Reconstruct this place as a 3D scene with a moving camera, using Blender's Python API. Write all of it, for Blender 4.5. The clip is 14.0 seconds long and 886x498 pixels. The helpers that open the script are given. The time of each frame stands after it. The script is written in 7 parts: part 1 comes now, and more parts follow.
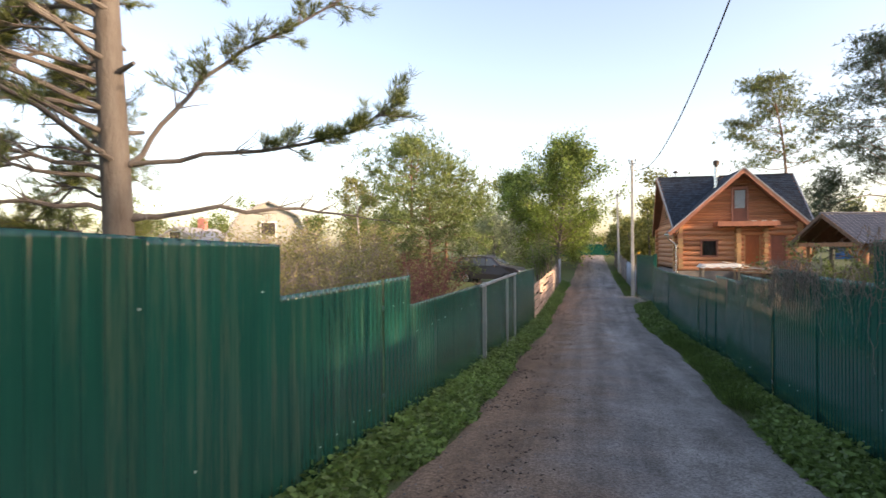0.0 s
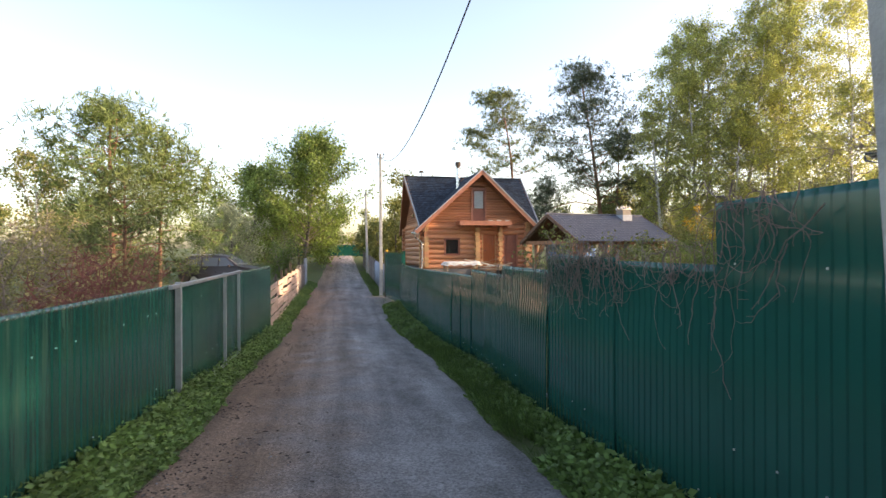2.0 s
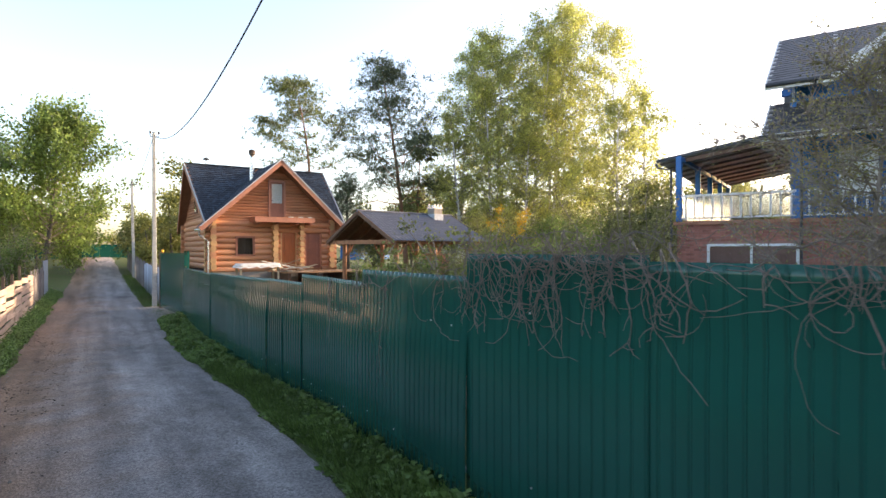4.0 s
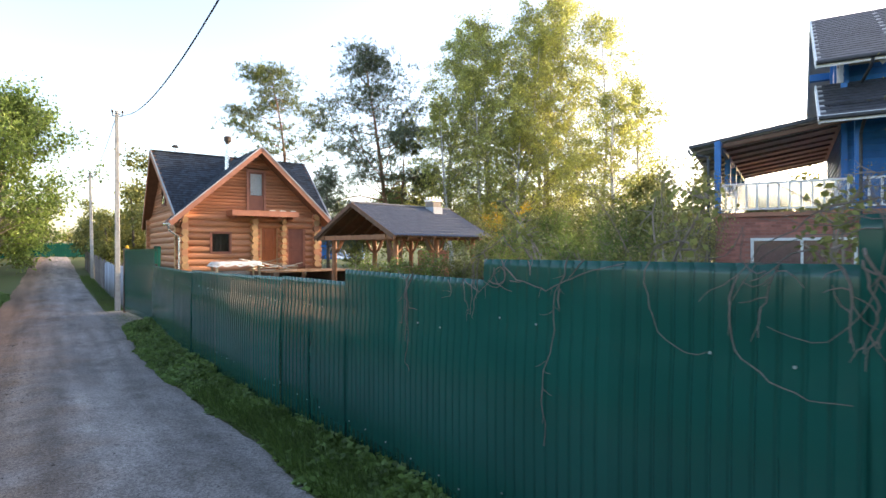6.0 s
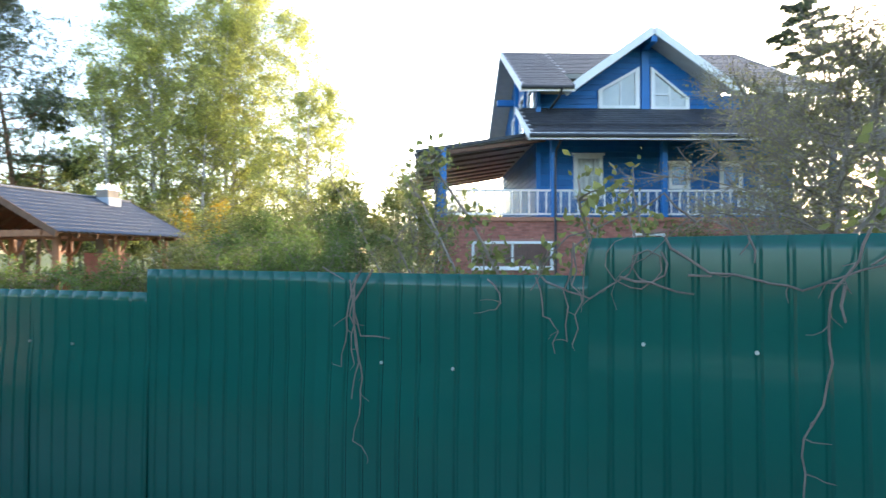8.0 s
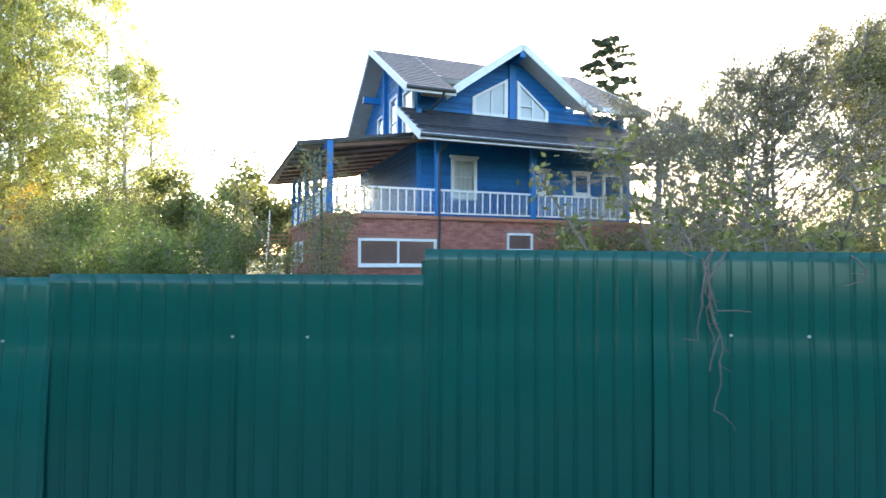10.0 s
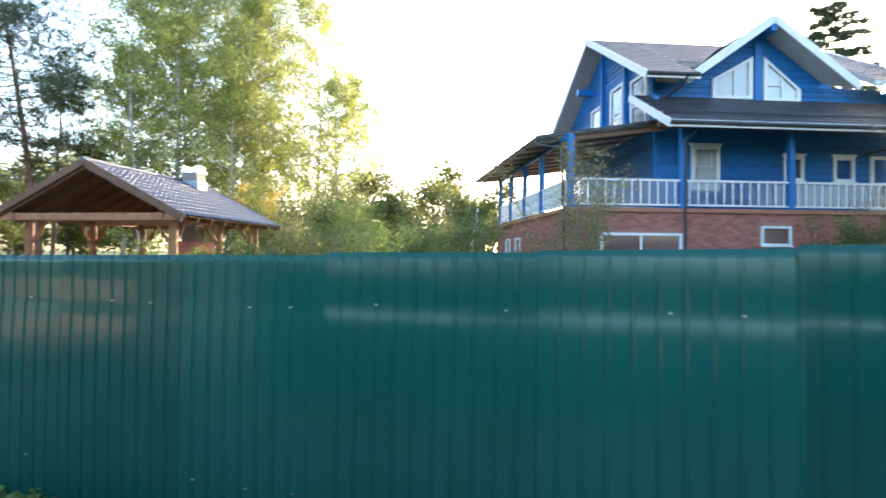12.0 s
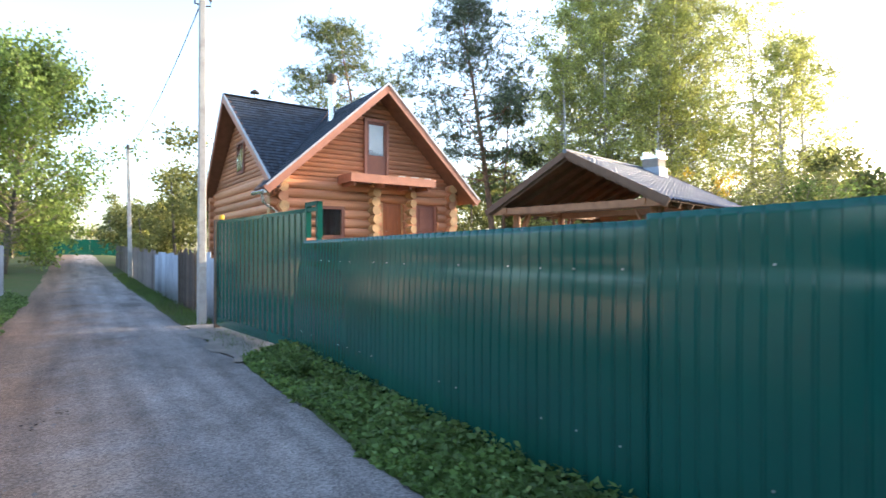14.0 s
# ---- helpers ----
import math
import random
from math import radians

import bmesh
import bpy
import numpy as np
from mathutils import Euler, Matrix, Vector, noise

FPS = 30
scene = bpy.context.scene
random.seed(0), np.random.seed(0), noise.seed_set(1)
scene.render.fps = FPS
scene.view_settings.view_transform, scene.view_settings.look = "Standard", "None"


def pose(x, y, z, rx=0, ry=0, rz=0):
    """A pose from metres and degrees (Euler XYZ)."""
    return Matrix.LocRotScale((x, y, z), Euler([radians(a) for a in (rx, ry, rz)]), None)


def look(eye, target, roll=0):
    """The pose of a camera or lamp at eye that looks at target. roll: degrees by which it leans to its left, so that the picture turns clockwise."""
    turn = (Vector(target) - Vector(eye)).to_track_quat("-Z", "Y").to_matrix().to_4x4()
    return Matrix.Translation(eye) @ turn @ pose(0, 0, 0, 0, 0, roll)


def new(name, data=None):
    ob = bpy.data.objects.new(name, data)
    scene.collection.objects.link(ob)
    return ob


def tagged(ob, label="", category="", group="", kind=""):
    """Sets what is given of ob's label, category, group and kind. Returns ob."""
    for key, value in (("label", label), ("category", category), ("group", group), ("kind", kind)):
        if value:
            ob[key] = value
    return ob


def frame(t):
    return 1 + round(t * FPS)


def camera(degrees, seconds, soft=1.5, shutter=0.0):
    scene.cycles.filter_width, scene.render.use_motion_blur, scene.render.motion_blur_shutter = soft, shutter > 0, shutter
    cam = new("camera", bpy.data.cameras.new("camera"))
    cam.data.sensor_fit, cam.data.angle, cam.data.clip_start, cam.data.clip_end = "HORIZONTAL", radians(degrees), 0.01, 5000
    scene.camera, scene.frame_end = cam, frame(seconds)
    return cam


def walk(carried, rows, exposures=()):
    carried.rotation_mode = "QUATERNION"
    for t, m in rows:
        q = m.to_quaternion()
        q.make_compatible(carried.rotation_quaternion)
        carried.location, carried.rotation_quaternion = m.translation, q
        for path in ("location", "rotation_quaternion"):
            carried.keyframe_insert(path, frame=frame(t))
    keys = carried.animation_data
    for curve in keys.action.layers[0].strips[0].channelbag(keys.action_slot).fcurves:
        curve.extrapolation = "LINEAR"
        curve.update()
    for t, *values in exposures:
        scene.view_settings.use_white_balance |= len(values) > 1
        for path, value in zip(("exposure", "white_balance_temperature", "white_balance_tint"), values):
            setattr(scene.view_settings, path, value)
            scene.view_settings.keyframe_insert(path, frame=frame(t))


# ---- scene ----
cam = camera(76.4, 14.0, shutter=0.2)
PATH = [
    (0, (0.000, 0.000, 1.600), (-2.539, 9.672, 1.587), -0.34),
    (0.5, (-0.026, 0.672, 1.552), (-1.011, 10.623, 1.538), -0.23),
    (1, (0.019, 1.326, 1.510), (0.804, 11.295, 1.499), -0.15),
    (1.5, (0.055, 1.975, 1.452), (1.415, 11.882, 1.451), -0.07),
    (2, (0.138, 2.651, 1.372), (1.924, 12.490, 1.374), -0.18),
    (2.5, (0.197, 3.345, 1.348), (2.888, 12.976, 1.346), -0.02),
    (3, (0.161, 4.010, 1.386), (4.994, 12.764, 1.392), -0.14),
    (3.5, (0.108, 4.639, 1.366), (5.308, 13.181, 1.379), -0.07),
    (6, (0.198, 7.954, 1.183), (5.903, 16.167, 1.194), -0.11),
    (6.5, (0.233, 8.675, 1.168), (6.171, 16.721, 1.192), -0.03),
    (7, (0.312, 9.277, 1.153), (6.966, 16.741, 1.200), -0.00),
    (7.5, (0.365, 9.903, 1.110), (8.374, 15.892, 1.178), -0.08),
    (8, (0.468, 10.561, 1.058), (9.724, 14.347, 1.174), -0.03),
    (8.5, (0.331, 11.151, 1.025), (10.134, 13.121, 1.147), -0.33),
    (11, (-0.220, 14.172, 0.883), (9.769, 14.612, 1.013), 0.41),
    (11.5, (-0.308, 14.916, 0.836), (9.593, 16.315, 0.952), 0.51),
    (12, (-0.289, 15.588, 0.805), (9.213, 18.702, 0.908), 0.40),
    (12.5, (-0.231, 16.273, 0.744), (8.391, 21.339, 0.831), 0.22),
    (13, (-0.250, 16.860, 0.698), (7.556, 23.111, 0.777), 0.05),
    (13.5, (-0.218, 17.499, 0.676), (6.408, 24.989, 0.747), 0.20),
    (14, (-0.274, 18.135, 0.547), (5.251, 26.470, 0.625), 0.01),
]
walk(cam, [(t, look(eye, target, roll)) for t, eye, target, roll in PATH],
     [(0.0, 1.80, 7500, 22), (3.0, 2.08, 7250, 19), (6.5, 2.32, 6800, 16), (8.5, 2.73, 6250, 10), (11.0, 2.80, 6200, 11), (12.5, 2.72, 6220, 12), (14.0, 2.54, 6250, 14)])

# ---- world and sun ----
SUN_HEADING, SUN_HEIGHT = 98.5, 13.5          # degrees clockwise from +y, and above the horizon
world = bpy.data.worlds.new("world")
scene.world = world
world.use_nodes = True
wn = world.node_tree
sky = wn.nodes.new("ShaderNodeTexSky")
sky.sky_type = "NISHITA"
sky.sun_disc = False
sky.sun_elevation = radians(SUN_HEIGHT)
sky.sun_rotation = radians(SUN_HEADING)
sky.air_density, sky.dust_density, sky.ozone_density = 0.9, 2.0, 1.0
wn.nodes["Background"].inputs["Strength"].default_value = 0.15
wn.links.new(sky.outputs[0], wn.nodes["Background"].inputs["Color"])
sun = new("sun", bpy.data.lights.new("sun", "SUN"))
sun.data.energy, sun.data.angle, sun.data.color = 2.4, radians(0.6), (1.0, 0.80, 0.55)
h, e = radians(SUN_HEADING), radians(SUN_HEIGHT)
sun.matrix_world = look((0, 0, 0), (-math.sin(h) * math.cos(e), -math.cos(h) * math.cos(e), -math.sin(e)))


# ---- materials ----
def mat(name, color, rough=0.6, metal=0.0, vary=0.15, scale=8.0, bump=0.0, bump_scale=60.0, color2=None, stain=None,
        stain_scale=1.2, stain_amount=0.5, stretch=(1, 1, 1), per="", spec=0.5, trans=0.0):
    """Colour varied at two scales, fine relief, and an optional stain colour in uneven patches. per: 'object' or 'island'."""
    m = bpy.data.materials.new(name)
    m.use_nodes = True
    t = m.node_tree
    bs = t.nodes["Principled BSDF"]
    co = t.nodes.new("ShaderNodeTexCoord")
    mp = t.nodes.new("ShaderNodeMapping")
    mp.inputs["Scale"].default_value = stretch
    t.links.new(co.outputs["Object"], mp.inputs[0])

    def tex(sc, detail=5.0, rough_=0.6):
        n = t.nodes.new("ShaderNodeTexNoise")
        n.inputs["Scale"].default_value, n.inputs["Detail"].default_value, n.inputs["Roughness"].default_value = sc, detail, rough_
        t.links.new(mp.outputs[0], n.inputs["Vector"])
        return n

    def mixed(fac, a, b):
        n = t.nodes.new("ShaderNodeMix")
        n.data_type = "RGBA"
        for sock, val in ((n.inputs["Factor"], fac), (n.inputs["A"], a), (n.inputs["B"], b)):
            if hasattr(val, "links") or hasattr(val, "is_output"):
                t.links.new(val, sock)
            else:
                sock.default_value = val
        return n.outputs["Result"]

    def ramp(src, lo, hi):
        n = t.nodes.new("ShaderNodeMapRange")
        n.inputs["From Min"].default_value, n.inputs["From Max"].default_value = lo, hi
        t.links.new(src, n.inputs["Value"])
        return n.outputs["Result"]

    c1 = (*color, 1)
    c2 = (*(color2 or [max(0, k * (1 - vary * 2)) for k in color]), 1)
    big = tex(scale)
    out = mixed(ramp(big.outputs["Fac"], 0.35, 0.68), c1, c2)
    fine = tex(scale * 9, 3)
    dark = [k * (1 - vary) for k in color] + [1]
    out2 = mixed(ramp(fine.outputs["Fac"], 0.4, 0.75), out, dark)
    half = t.nodes.new("ShaderNodeMix")
    half.data_type = "RGBA"
    half.inputs["Factor"].default_value = 0.45
    t.links.new(out, half.inputs["A"])
    t.links.new(out2, half.inputs["B"])
    out = half.outputs["Result"]
    if stain:
        st = tex(stain_scale, 6, 0.7)
        fac = t.nodes.new("ShaderNodeMath")
        fac.operation = "MULTIPLY"
        fac.inputs[1].default_value = stain_amount
        t.links.new(ramp(st.outputs["Fac"], 0.5, 0.66), fac.inputs[0])
        out = mixed(fac.outputs[0], out, (*stain, 1))
    if per:
        src = t.nodes.new("ShaderNodeObjectInfo" if per == "object" else "ShaderNodeNewGeometry")
        hv = t.nodes.new("ShaderNodeHueSaturation")
        rr = t.nodes.new("ShaderNodeMapRange")
        rr.inputs["To Min"].default_value, rr.inputs["To Max"].default_value = 1 - vary * 1.6, 1 + vary * 1.6
        t.links.new(src.outputs["Random" if per == "object" else "Random Per Island"], rr.inputs["Value"])
        t.links.new(rr.outputs["Result"], hv.inputs["Value"])
        t.links.new(out, hv.inputs["Color"])
        out = hv.outputs[0]
    t.links.new(out, bs.inputs["Base Color"])
    bs.inputs["Metallic"].default_value = metal
    bs.inputs["Specular IOR Level"].default_value = spec
    rg = t.nodes.new("ShaderNodeMapRange")
    rg.inputs["To Min"].default_value, rg.inputs["To Max"].default_value = max(0.03, rough - 0.08), min(1, rough + 0.1)
    t.links.new(big.outputs["Fac"], rg.inputs["Value"])
    t.links.new(rg.outputs["Result"], bs.inputs["Roughness"])
    if bump:
        bt = tex(bump_scale, 4)
        bn = t.nodes.new("ShaderNodeBump")
        bn.inputs["Strength"].default_value, bn.inputs["Distance"].default_value = bump, 0.02
        t.links.new(bt.outputs["Fac"], bn.inputs["Height"])
        t.links.new(bn.outputs[0], bs.inputs["Normal"])
    if trans:
        tr = t.nodes.new("ShaderNodeBsdfTranslucent")
        t.links.new(out, tr.inputs["Color"])
        mx = t.nodes.new("ShaderNodeMixShader")
        mx.inputs[0].default_value = trans
        t.links.new(bs.outputs[0], mx.inputs[1])
        t.links.new(tr.outputs[0], mx.inputs[2])
        t.links.new(mx.outputs[0], t.nodes["Material Output"].inputs["Surface"])
    return m


def glass_mat(name, color=(0.9, 0.95, 1.0), rough=0.03):
    """A window pane as seen from outside: a dark smooth reflecting sheet that lets some light through."""
    m = bpy.data.materials.new(name)
    m.use_nodes = True
    t = m.node_tree
    bs = t.nodes["Principled BSDF"]
    bs.inputs["Base Color"].default_value = (*color, 1)
    bs.inputs["Roughness"].default_value = rough
    bs.inputs["Transmission Weight"].default_value = 1.0
    bs.inputs["IOR"].default_value = 1.45
    return m


M = {
    "fence": mat("green_fence_paint", (0.0085, 0.090, 0.069), 0.14, 0, 0.08, 1.2, 0, 6, stain=(0.0095, 0.075, 0.060), stain_scale=0.8, stain_amount=0.5, per="object", spec=0.34),
    # Beige stain streaks paint warm reflected sunlight into the fence colour.
    "fence_left": mat("beige_streaked_fence_paint", (0.0065, 0.066, 0.050), 0.20, 0, 0.12, 1.5, 0.0, 6, stain=(0.15, 0.15, 0.10), stain_scale=1.6, stain_amount=0.22, stretch=(1, 6, 0.35), per="object"),
    "steel": mat("galvanised_steel", (0.45, 0.47, 0.48), 0.45, 0.6, 0.15, 6, 0.05, 40, stain=(0.25, 0.2, 0.15), stain_amount=0.3),
    "screw": mat("screw_head", (0.55, 0.6, 0.58), 0.35, 0.7, 0.1, 20),
    "gravel": mat("road_gravel", (0.215, 0.195, 0.175), 0.95, 0, 0.22, 0.55, 0.9, 55, color2=(0.150, 0.140, 0.132), stain=(0.115, 0.098, 0.082), stain_scale=0.75, stain_amount=0.6, spec=0.2),
    "dirt": mat("verge_dirt", (0.13, 0.10, 0.07), 0.95, 0, 0.25, 2.0, 0.8, 30, stain=(0.05, 0.08, 0.02), stain_scale=1.5, stain_amount=0.6, spec=0.2),
    "lawn": mat("lawn_ground", (0.07, 0.11, 0.03), 0.95, 0, 0.3, 0.6, 0.5, 20, color2=(0.11, 0.10, 0.05), spec=0.2),
    "stone": mat("pebble", (0.24, 0.22, 0.20), 0.9, 0, 0.25, 12, per="island"),
    "concrete": mat("pole_concrete", (0.44, 0.43, 0.40), 0.85, 0, 0.12, 5, 0.35, 50, stain=(0.28, 0.27, 0.25), stain_scale=2.5, stain_amount=0.6),
    "apron": mat("driveway_concrete", (0.31, 0.27, 0.23), 0.9, 0, 0.18, 2, 0.5, 40, stain=(0.2, 0.17, 0.14), stain_scale=2),
    "paper": mat("torn_paper", (0.62, 0.63, 0.64), 0.8, 0, 0.1, 9, 0.2, 60, stain=(0.35, 0.36, 0.38), stain_scale=9),
    "bluegrey": mat("grey_blue_patch", (0.19, 0.26, 0.36), 0.75, 0, 0.15, 7, 0.2, 50, stain=(0.4, 0.42, 0.44), stain_scale=6, stain_amount=0.5),
    "bills": mat("layered_torn_paper", (0.36, 0.37, 0.40), 0.85, 0, 0.15, 6, 0.3, 40, color2=(0.20, 0.175, 0.16), stain=(0.66, 0.70, 0.76), stain_scale=8, stain_amount=0.95),
    "orange": mat("orange_sign", (0.62, 0.16, 0.07), 0.55, 0, 0.08, 10),
    "ink": mat("dark_ink", (0.06, 0.03, 0.025), 0.6),
    "log": mat("stained_log", (0.53, 0.245, 0.125), 0.5, 0, 0.16, 3.0, 0.25, 24, color2=(0.42, 0.18, 0.085), stretch=(0.35, 3, 3), per="object"),
    "log_end": mat("sawn_log_end", (0.52, 0.31, 0.14), 0.6, 0, 0.14, 9, 0.2, 50, per="object"),
    "siding": mat("stained_board", (0.46, 0.195, 0.095), 0.5, 0, 0.14, 4, 0.2, 30, stretch=(0.35, 3, 3), per="object"),
    "brown_trim": mat("red_brown_trim", (0.42, 0.17, 0.10), 0.45, 0, 0.12, 4, 0.1, 40),
    "door_wood": mat("varnished_door", (0.40, 0.12, 0.035), 0.35, 0, 0.15, 3, 0.1, 40, stretch=(4, 4, 0.5)),
    "door_brown": mat("brown_door", (0.24, 0.085, 0.05), 0.5, 0, 0.12, 3, 0.1, 40),
    "shingle": mat("dark_blue_shingle", (0.028, 0.042, 0.062), 0.8, 0, 0.3, 5, 0.5, 60, per="island"),
    "gable_soffit": mat("soffit_boards", (0.22, 0.10, 0.055), 0.6, 0, 0.15, 5, 0.15, 30),
    "tin": mat("chimney_steel", (0.62, 0.64, 0.66), 0.25, 0.9, 0.08, 5),
    "tile": mat("grey_metal_tile", (0.10, 0.105, 0.125), 0.42, 0.1, 0.12, 4, 0.1, 30, per="island"),
    "post_wood": mat("gazebo_timber", (0.36, 0.15, 0.065), 0.6, 0, 0.16, 5, 0.2, 40),
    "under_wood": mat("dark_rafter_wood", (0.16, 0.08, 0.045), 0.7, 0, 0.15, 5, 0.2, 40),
    "deck": mat("deck_boards", (0.42, 0.24, 0.13), 0.65, 0, 0.15, 4, 0.2, 40, per="object"),
    "blue": mat("blue_wall_paint", (0.006, 0.135, 0.40), 0.5, 0, 0.10, 3, 0.05, 30, per="object"),
    "blue_trim": mat("blue_trim_paint", (0.008, 0.15, 0.44), 0.45, 0, 0.08, 4),
    "white": mat("white_paint", (0.78, 0.79, 0.79), 0.5, 0, 0.05, 6, 0.03, 40),
    "roof_dark": mat("dark_roof_tile", (0.050, 0.052, 0.060), 0.5, 0.05, 0.2, 5, 0.1, 40, per="island"),
    "soffit_grey": mat("grey_soffit", (0.50, 0.49, 0.47), 0.7, 0, 0.08, 4, 0.05, 40),
    "brick": mat("red_brick", (0.44, 0.175, 0.135), 0.85, 0, 0.16, 6, 0.3, 60, per="island"),
    "mortar": mat("brick_joint", (0.37, 0.20, 0.165), 0.95, 0, 0.1, 9),
    "curtain": mat("curtain", (0.75, 0.73, 0.68), 0.9, 0, 0.06, 4),
    # Near-black colour painted for the darkness of unlit rooms.
    "interior": mat("unlit_room_shade", (0.05, 0.045, 0.04), 0.9),
    "glass": glass_mat("window_glass"),
    "plastic": glass_mat("clear_rail_sheet", (0.85, 0.88, 0.88), 0.25),
    "bark": mat("grey_bark", (0.135, 0.122, 0.112), 0.95, 0, 0.25, 7, 0.9, 26, color2=(0.09, 0.075, 0.065), stretch=(1, 1, 0.35)),
    "pine_bark": mat("orange_pine_bark", (0.26, 0.13, 0.07), 0.95, 0, 0.25, 5, 0.8, 22, color2=(0.14, 0.085, 0.06), stretch=(1, 1, 0.4)),
    "birch_bark": mat("birch_bark", (0.62, 0.60, 0.55), 0.8, 0, 0.08, 5, 0.2, 30, stain=(0.06, 0.055, 0.05), stain_scale=5, stain_amount=0.8, stretch=(1, 1, 3)),
    "twig": mat("bare_twig", (0.29, 0.24, 0.20), 0.9, 0, 0.2, 9),
    "red_twig": mat("red_twig", (0.22, 0.085, 0.065), 0.8, 0, 0.2, 9),
    "vine": mat("dry_vine", (0.20, 0.16, 0.135), 0.9, 0, 0.2, 12, 0.3, 60),
    "birch_leaf": mat("young_birch_leaf", (0.53, 0.56, 0.165), 0.55, 0, 0.22, 0.4, per="island", trans=0.6, spec=0.3),
    "leaf": mat("green_leaf", (0.175, 0.245, 0.060), 0.5, 0, 0.25, 0.5, per="island", trans=0.5, spec=0.3),
    "leaf_pale": mat("pale_young_leaf", (0.235, 0.25, 0.080), 0.55, 0, 0.25, 0.5, per="island", trans=0.5, spec=0.3),
    "leaf_olive": mat("olive_bud_leaf", (0.37, 0.34, 0.145), 0.6, 0, 0.25, 0.5, per="island", trans=0.58, spec=0.3),
    "leaf_yellow": mat("yellow_blossom", (0.62, 0.40, 0.03), 0.6, 0, 0.2, 0.6, per="island", trans=0.4, spec=0.3),
    "blossom": mat("white_blossom", (0.44, 0.46, 0.26), 0.6, 0, 0.15, 0.6, per="island", trans=0.35, spec=0.3),
    "needle": mat("pine_needle", (0.115, 0.145, 0.080), 0.55, 0, 0.25, 0.5, per="island", trans=0.2, spec=0.3),
    "needle_light": mat("young_pine_needle", (0.155, 0.190, 0.060), 0.55, 0, 0.25, 0.5, per="island", trans=0.25, spec=0.3),
    "needle_young": mat("bright_pine_needle", (0.215, 0.285, 0.090), 0.55, 0, 0.25, 0.5, per="island", trans=0.4, spec=0.3),
    "weed": mat("weed_leaf", (0.195, 0.310, 0.085), 0.5, 0, 0.25, 1.5, per="island", trans=0.3, spec=0.35),
    "grass": mat("grass_blade", (0.125, 0.205, 0.045), 0.55, 0, 0.25, 1.5, per="island", trans=0.3, spec=0.3),
    "grey_board": mat("weathered_grey_board", (0.23, 0.20, 0.19), 0.9, 0, 0.2, 4, 0.4, 30, stretch=(2, 2, 0.4), per="object"),
    "slate_sheet": mat("grey_blue_sheet", (0.36, 0.40, 0.46), 0.7, 0, 0.12, 3, 0.1, 30, stain=(0.22, 0.24, 0.27), per="object"),
    "pink_board": mat("bleached_pink_board", (0.52, 0.37, 0.29), 0.85, 0, 0.16, 4, 0.3, 30, stretch=(2, 0.4, 2), per="object"),
    "dark_board": mat("dark_board", (0.09, 0.065, 0.05), 0.85, 0, 0.2, 4, 0.4, 30, per="object"),
    "car_glass": mat("tinted_car_window", (0.13, 0.14, 0.15), 0.08, 0, 0.05, 2, spec=0.8),
    "leaf_maple": mat("fresh_maple_leaf", (0.27, 0.36, 0.085), 0.5, 0, 0.25, 0.5, per="island", trans=0.5, spec=0.3),
    "car_paint": mat("dark_car_paint", (0.038, 0.026, 0.030), 0.30, 0.1, 0.05, 3, spec=0.7),
    "rubber": mat("tyre_rubber", (0.02, 0.02, 0.02), 0.85),
    "alloy": mat("wheel_alloy", (0.5, 0.5, 0.52), 0.3, 0.8),
    "lamp_red": mat("red_lens", (0.4, 0.02, 0.015), 0.25),
    "lamp_clear": mat("clear_lens", (0.7, 0.72, 0.75), 0.15),
    "cable": mat("black_cable", (0.03, 0.03, 0.035), 0.6),
    "yellow": mat("yellow_beacon_plastic", (0.85, 0.45, 0.02), 0.35),
    "tarp": mat("white_sheeting", (0.66, 0.64, 0.58), 0.6, 0, 0.1, 5, 0.2, 20),
    "plank": mat("raw_plank", (0.5, 0.38, 0.25), 0.8, 0, 0.15, 5, 0.2, 30, per="object"),
    "far_wall": mat("far_house_wall", (0.40, 0.41, 0.38), 0.8, 0, 0.1, 2),
    "far_roof": mat("far_house_roof", (0.36, 0.37, 0.38), 0.5, 0.2, 0.1, 2),
    "red_roof": mat("far_red_roof", (0.35, 0.09, 0.07), 0.7, 0, 0.1, 2),
}


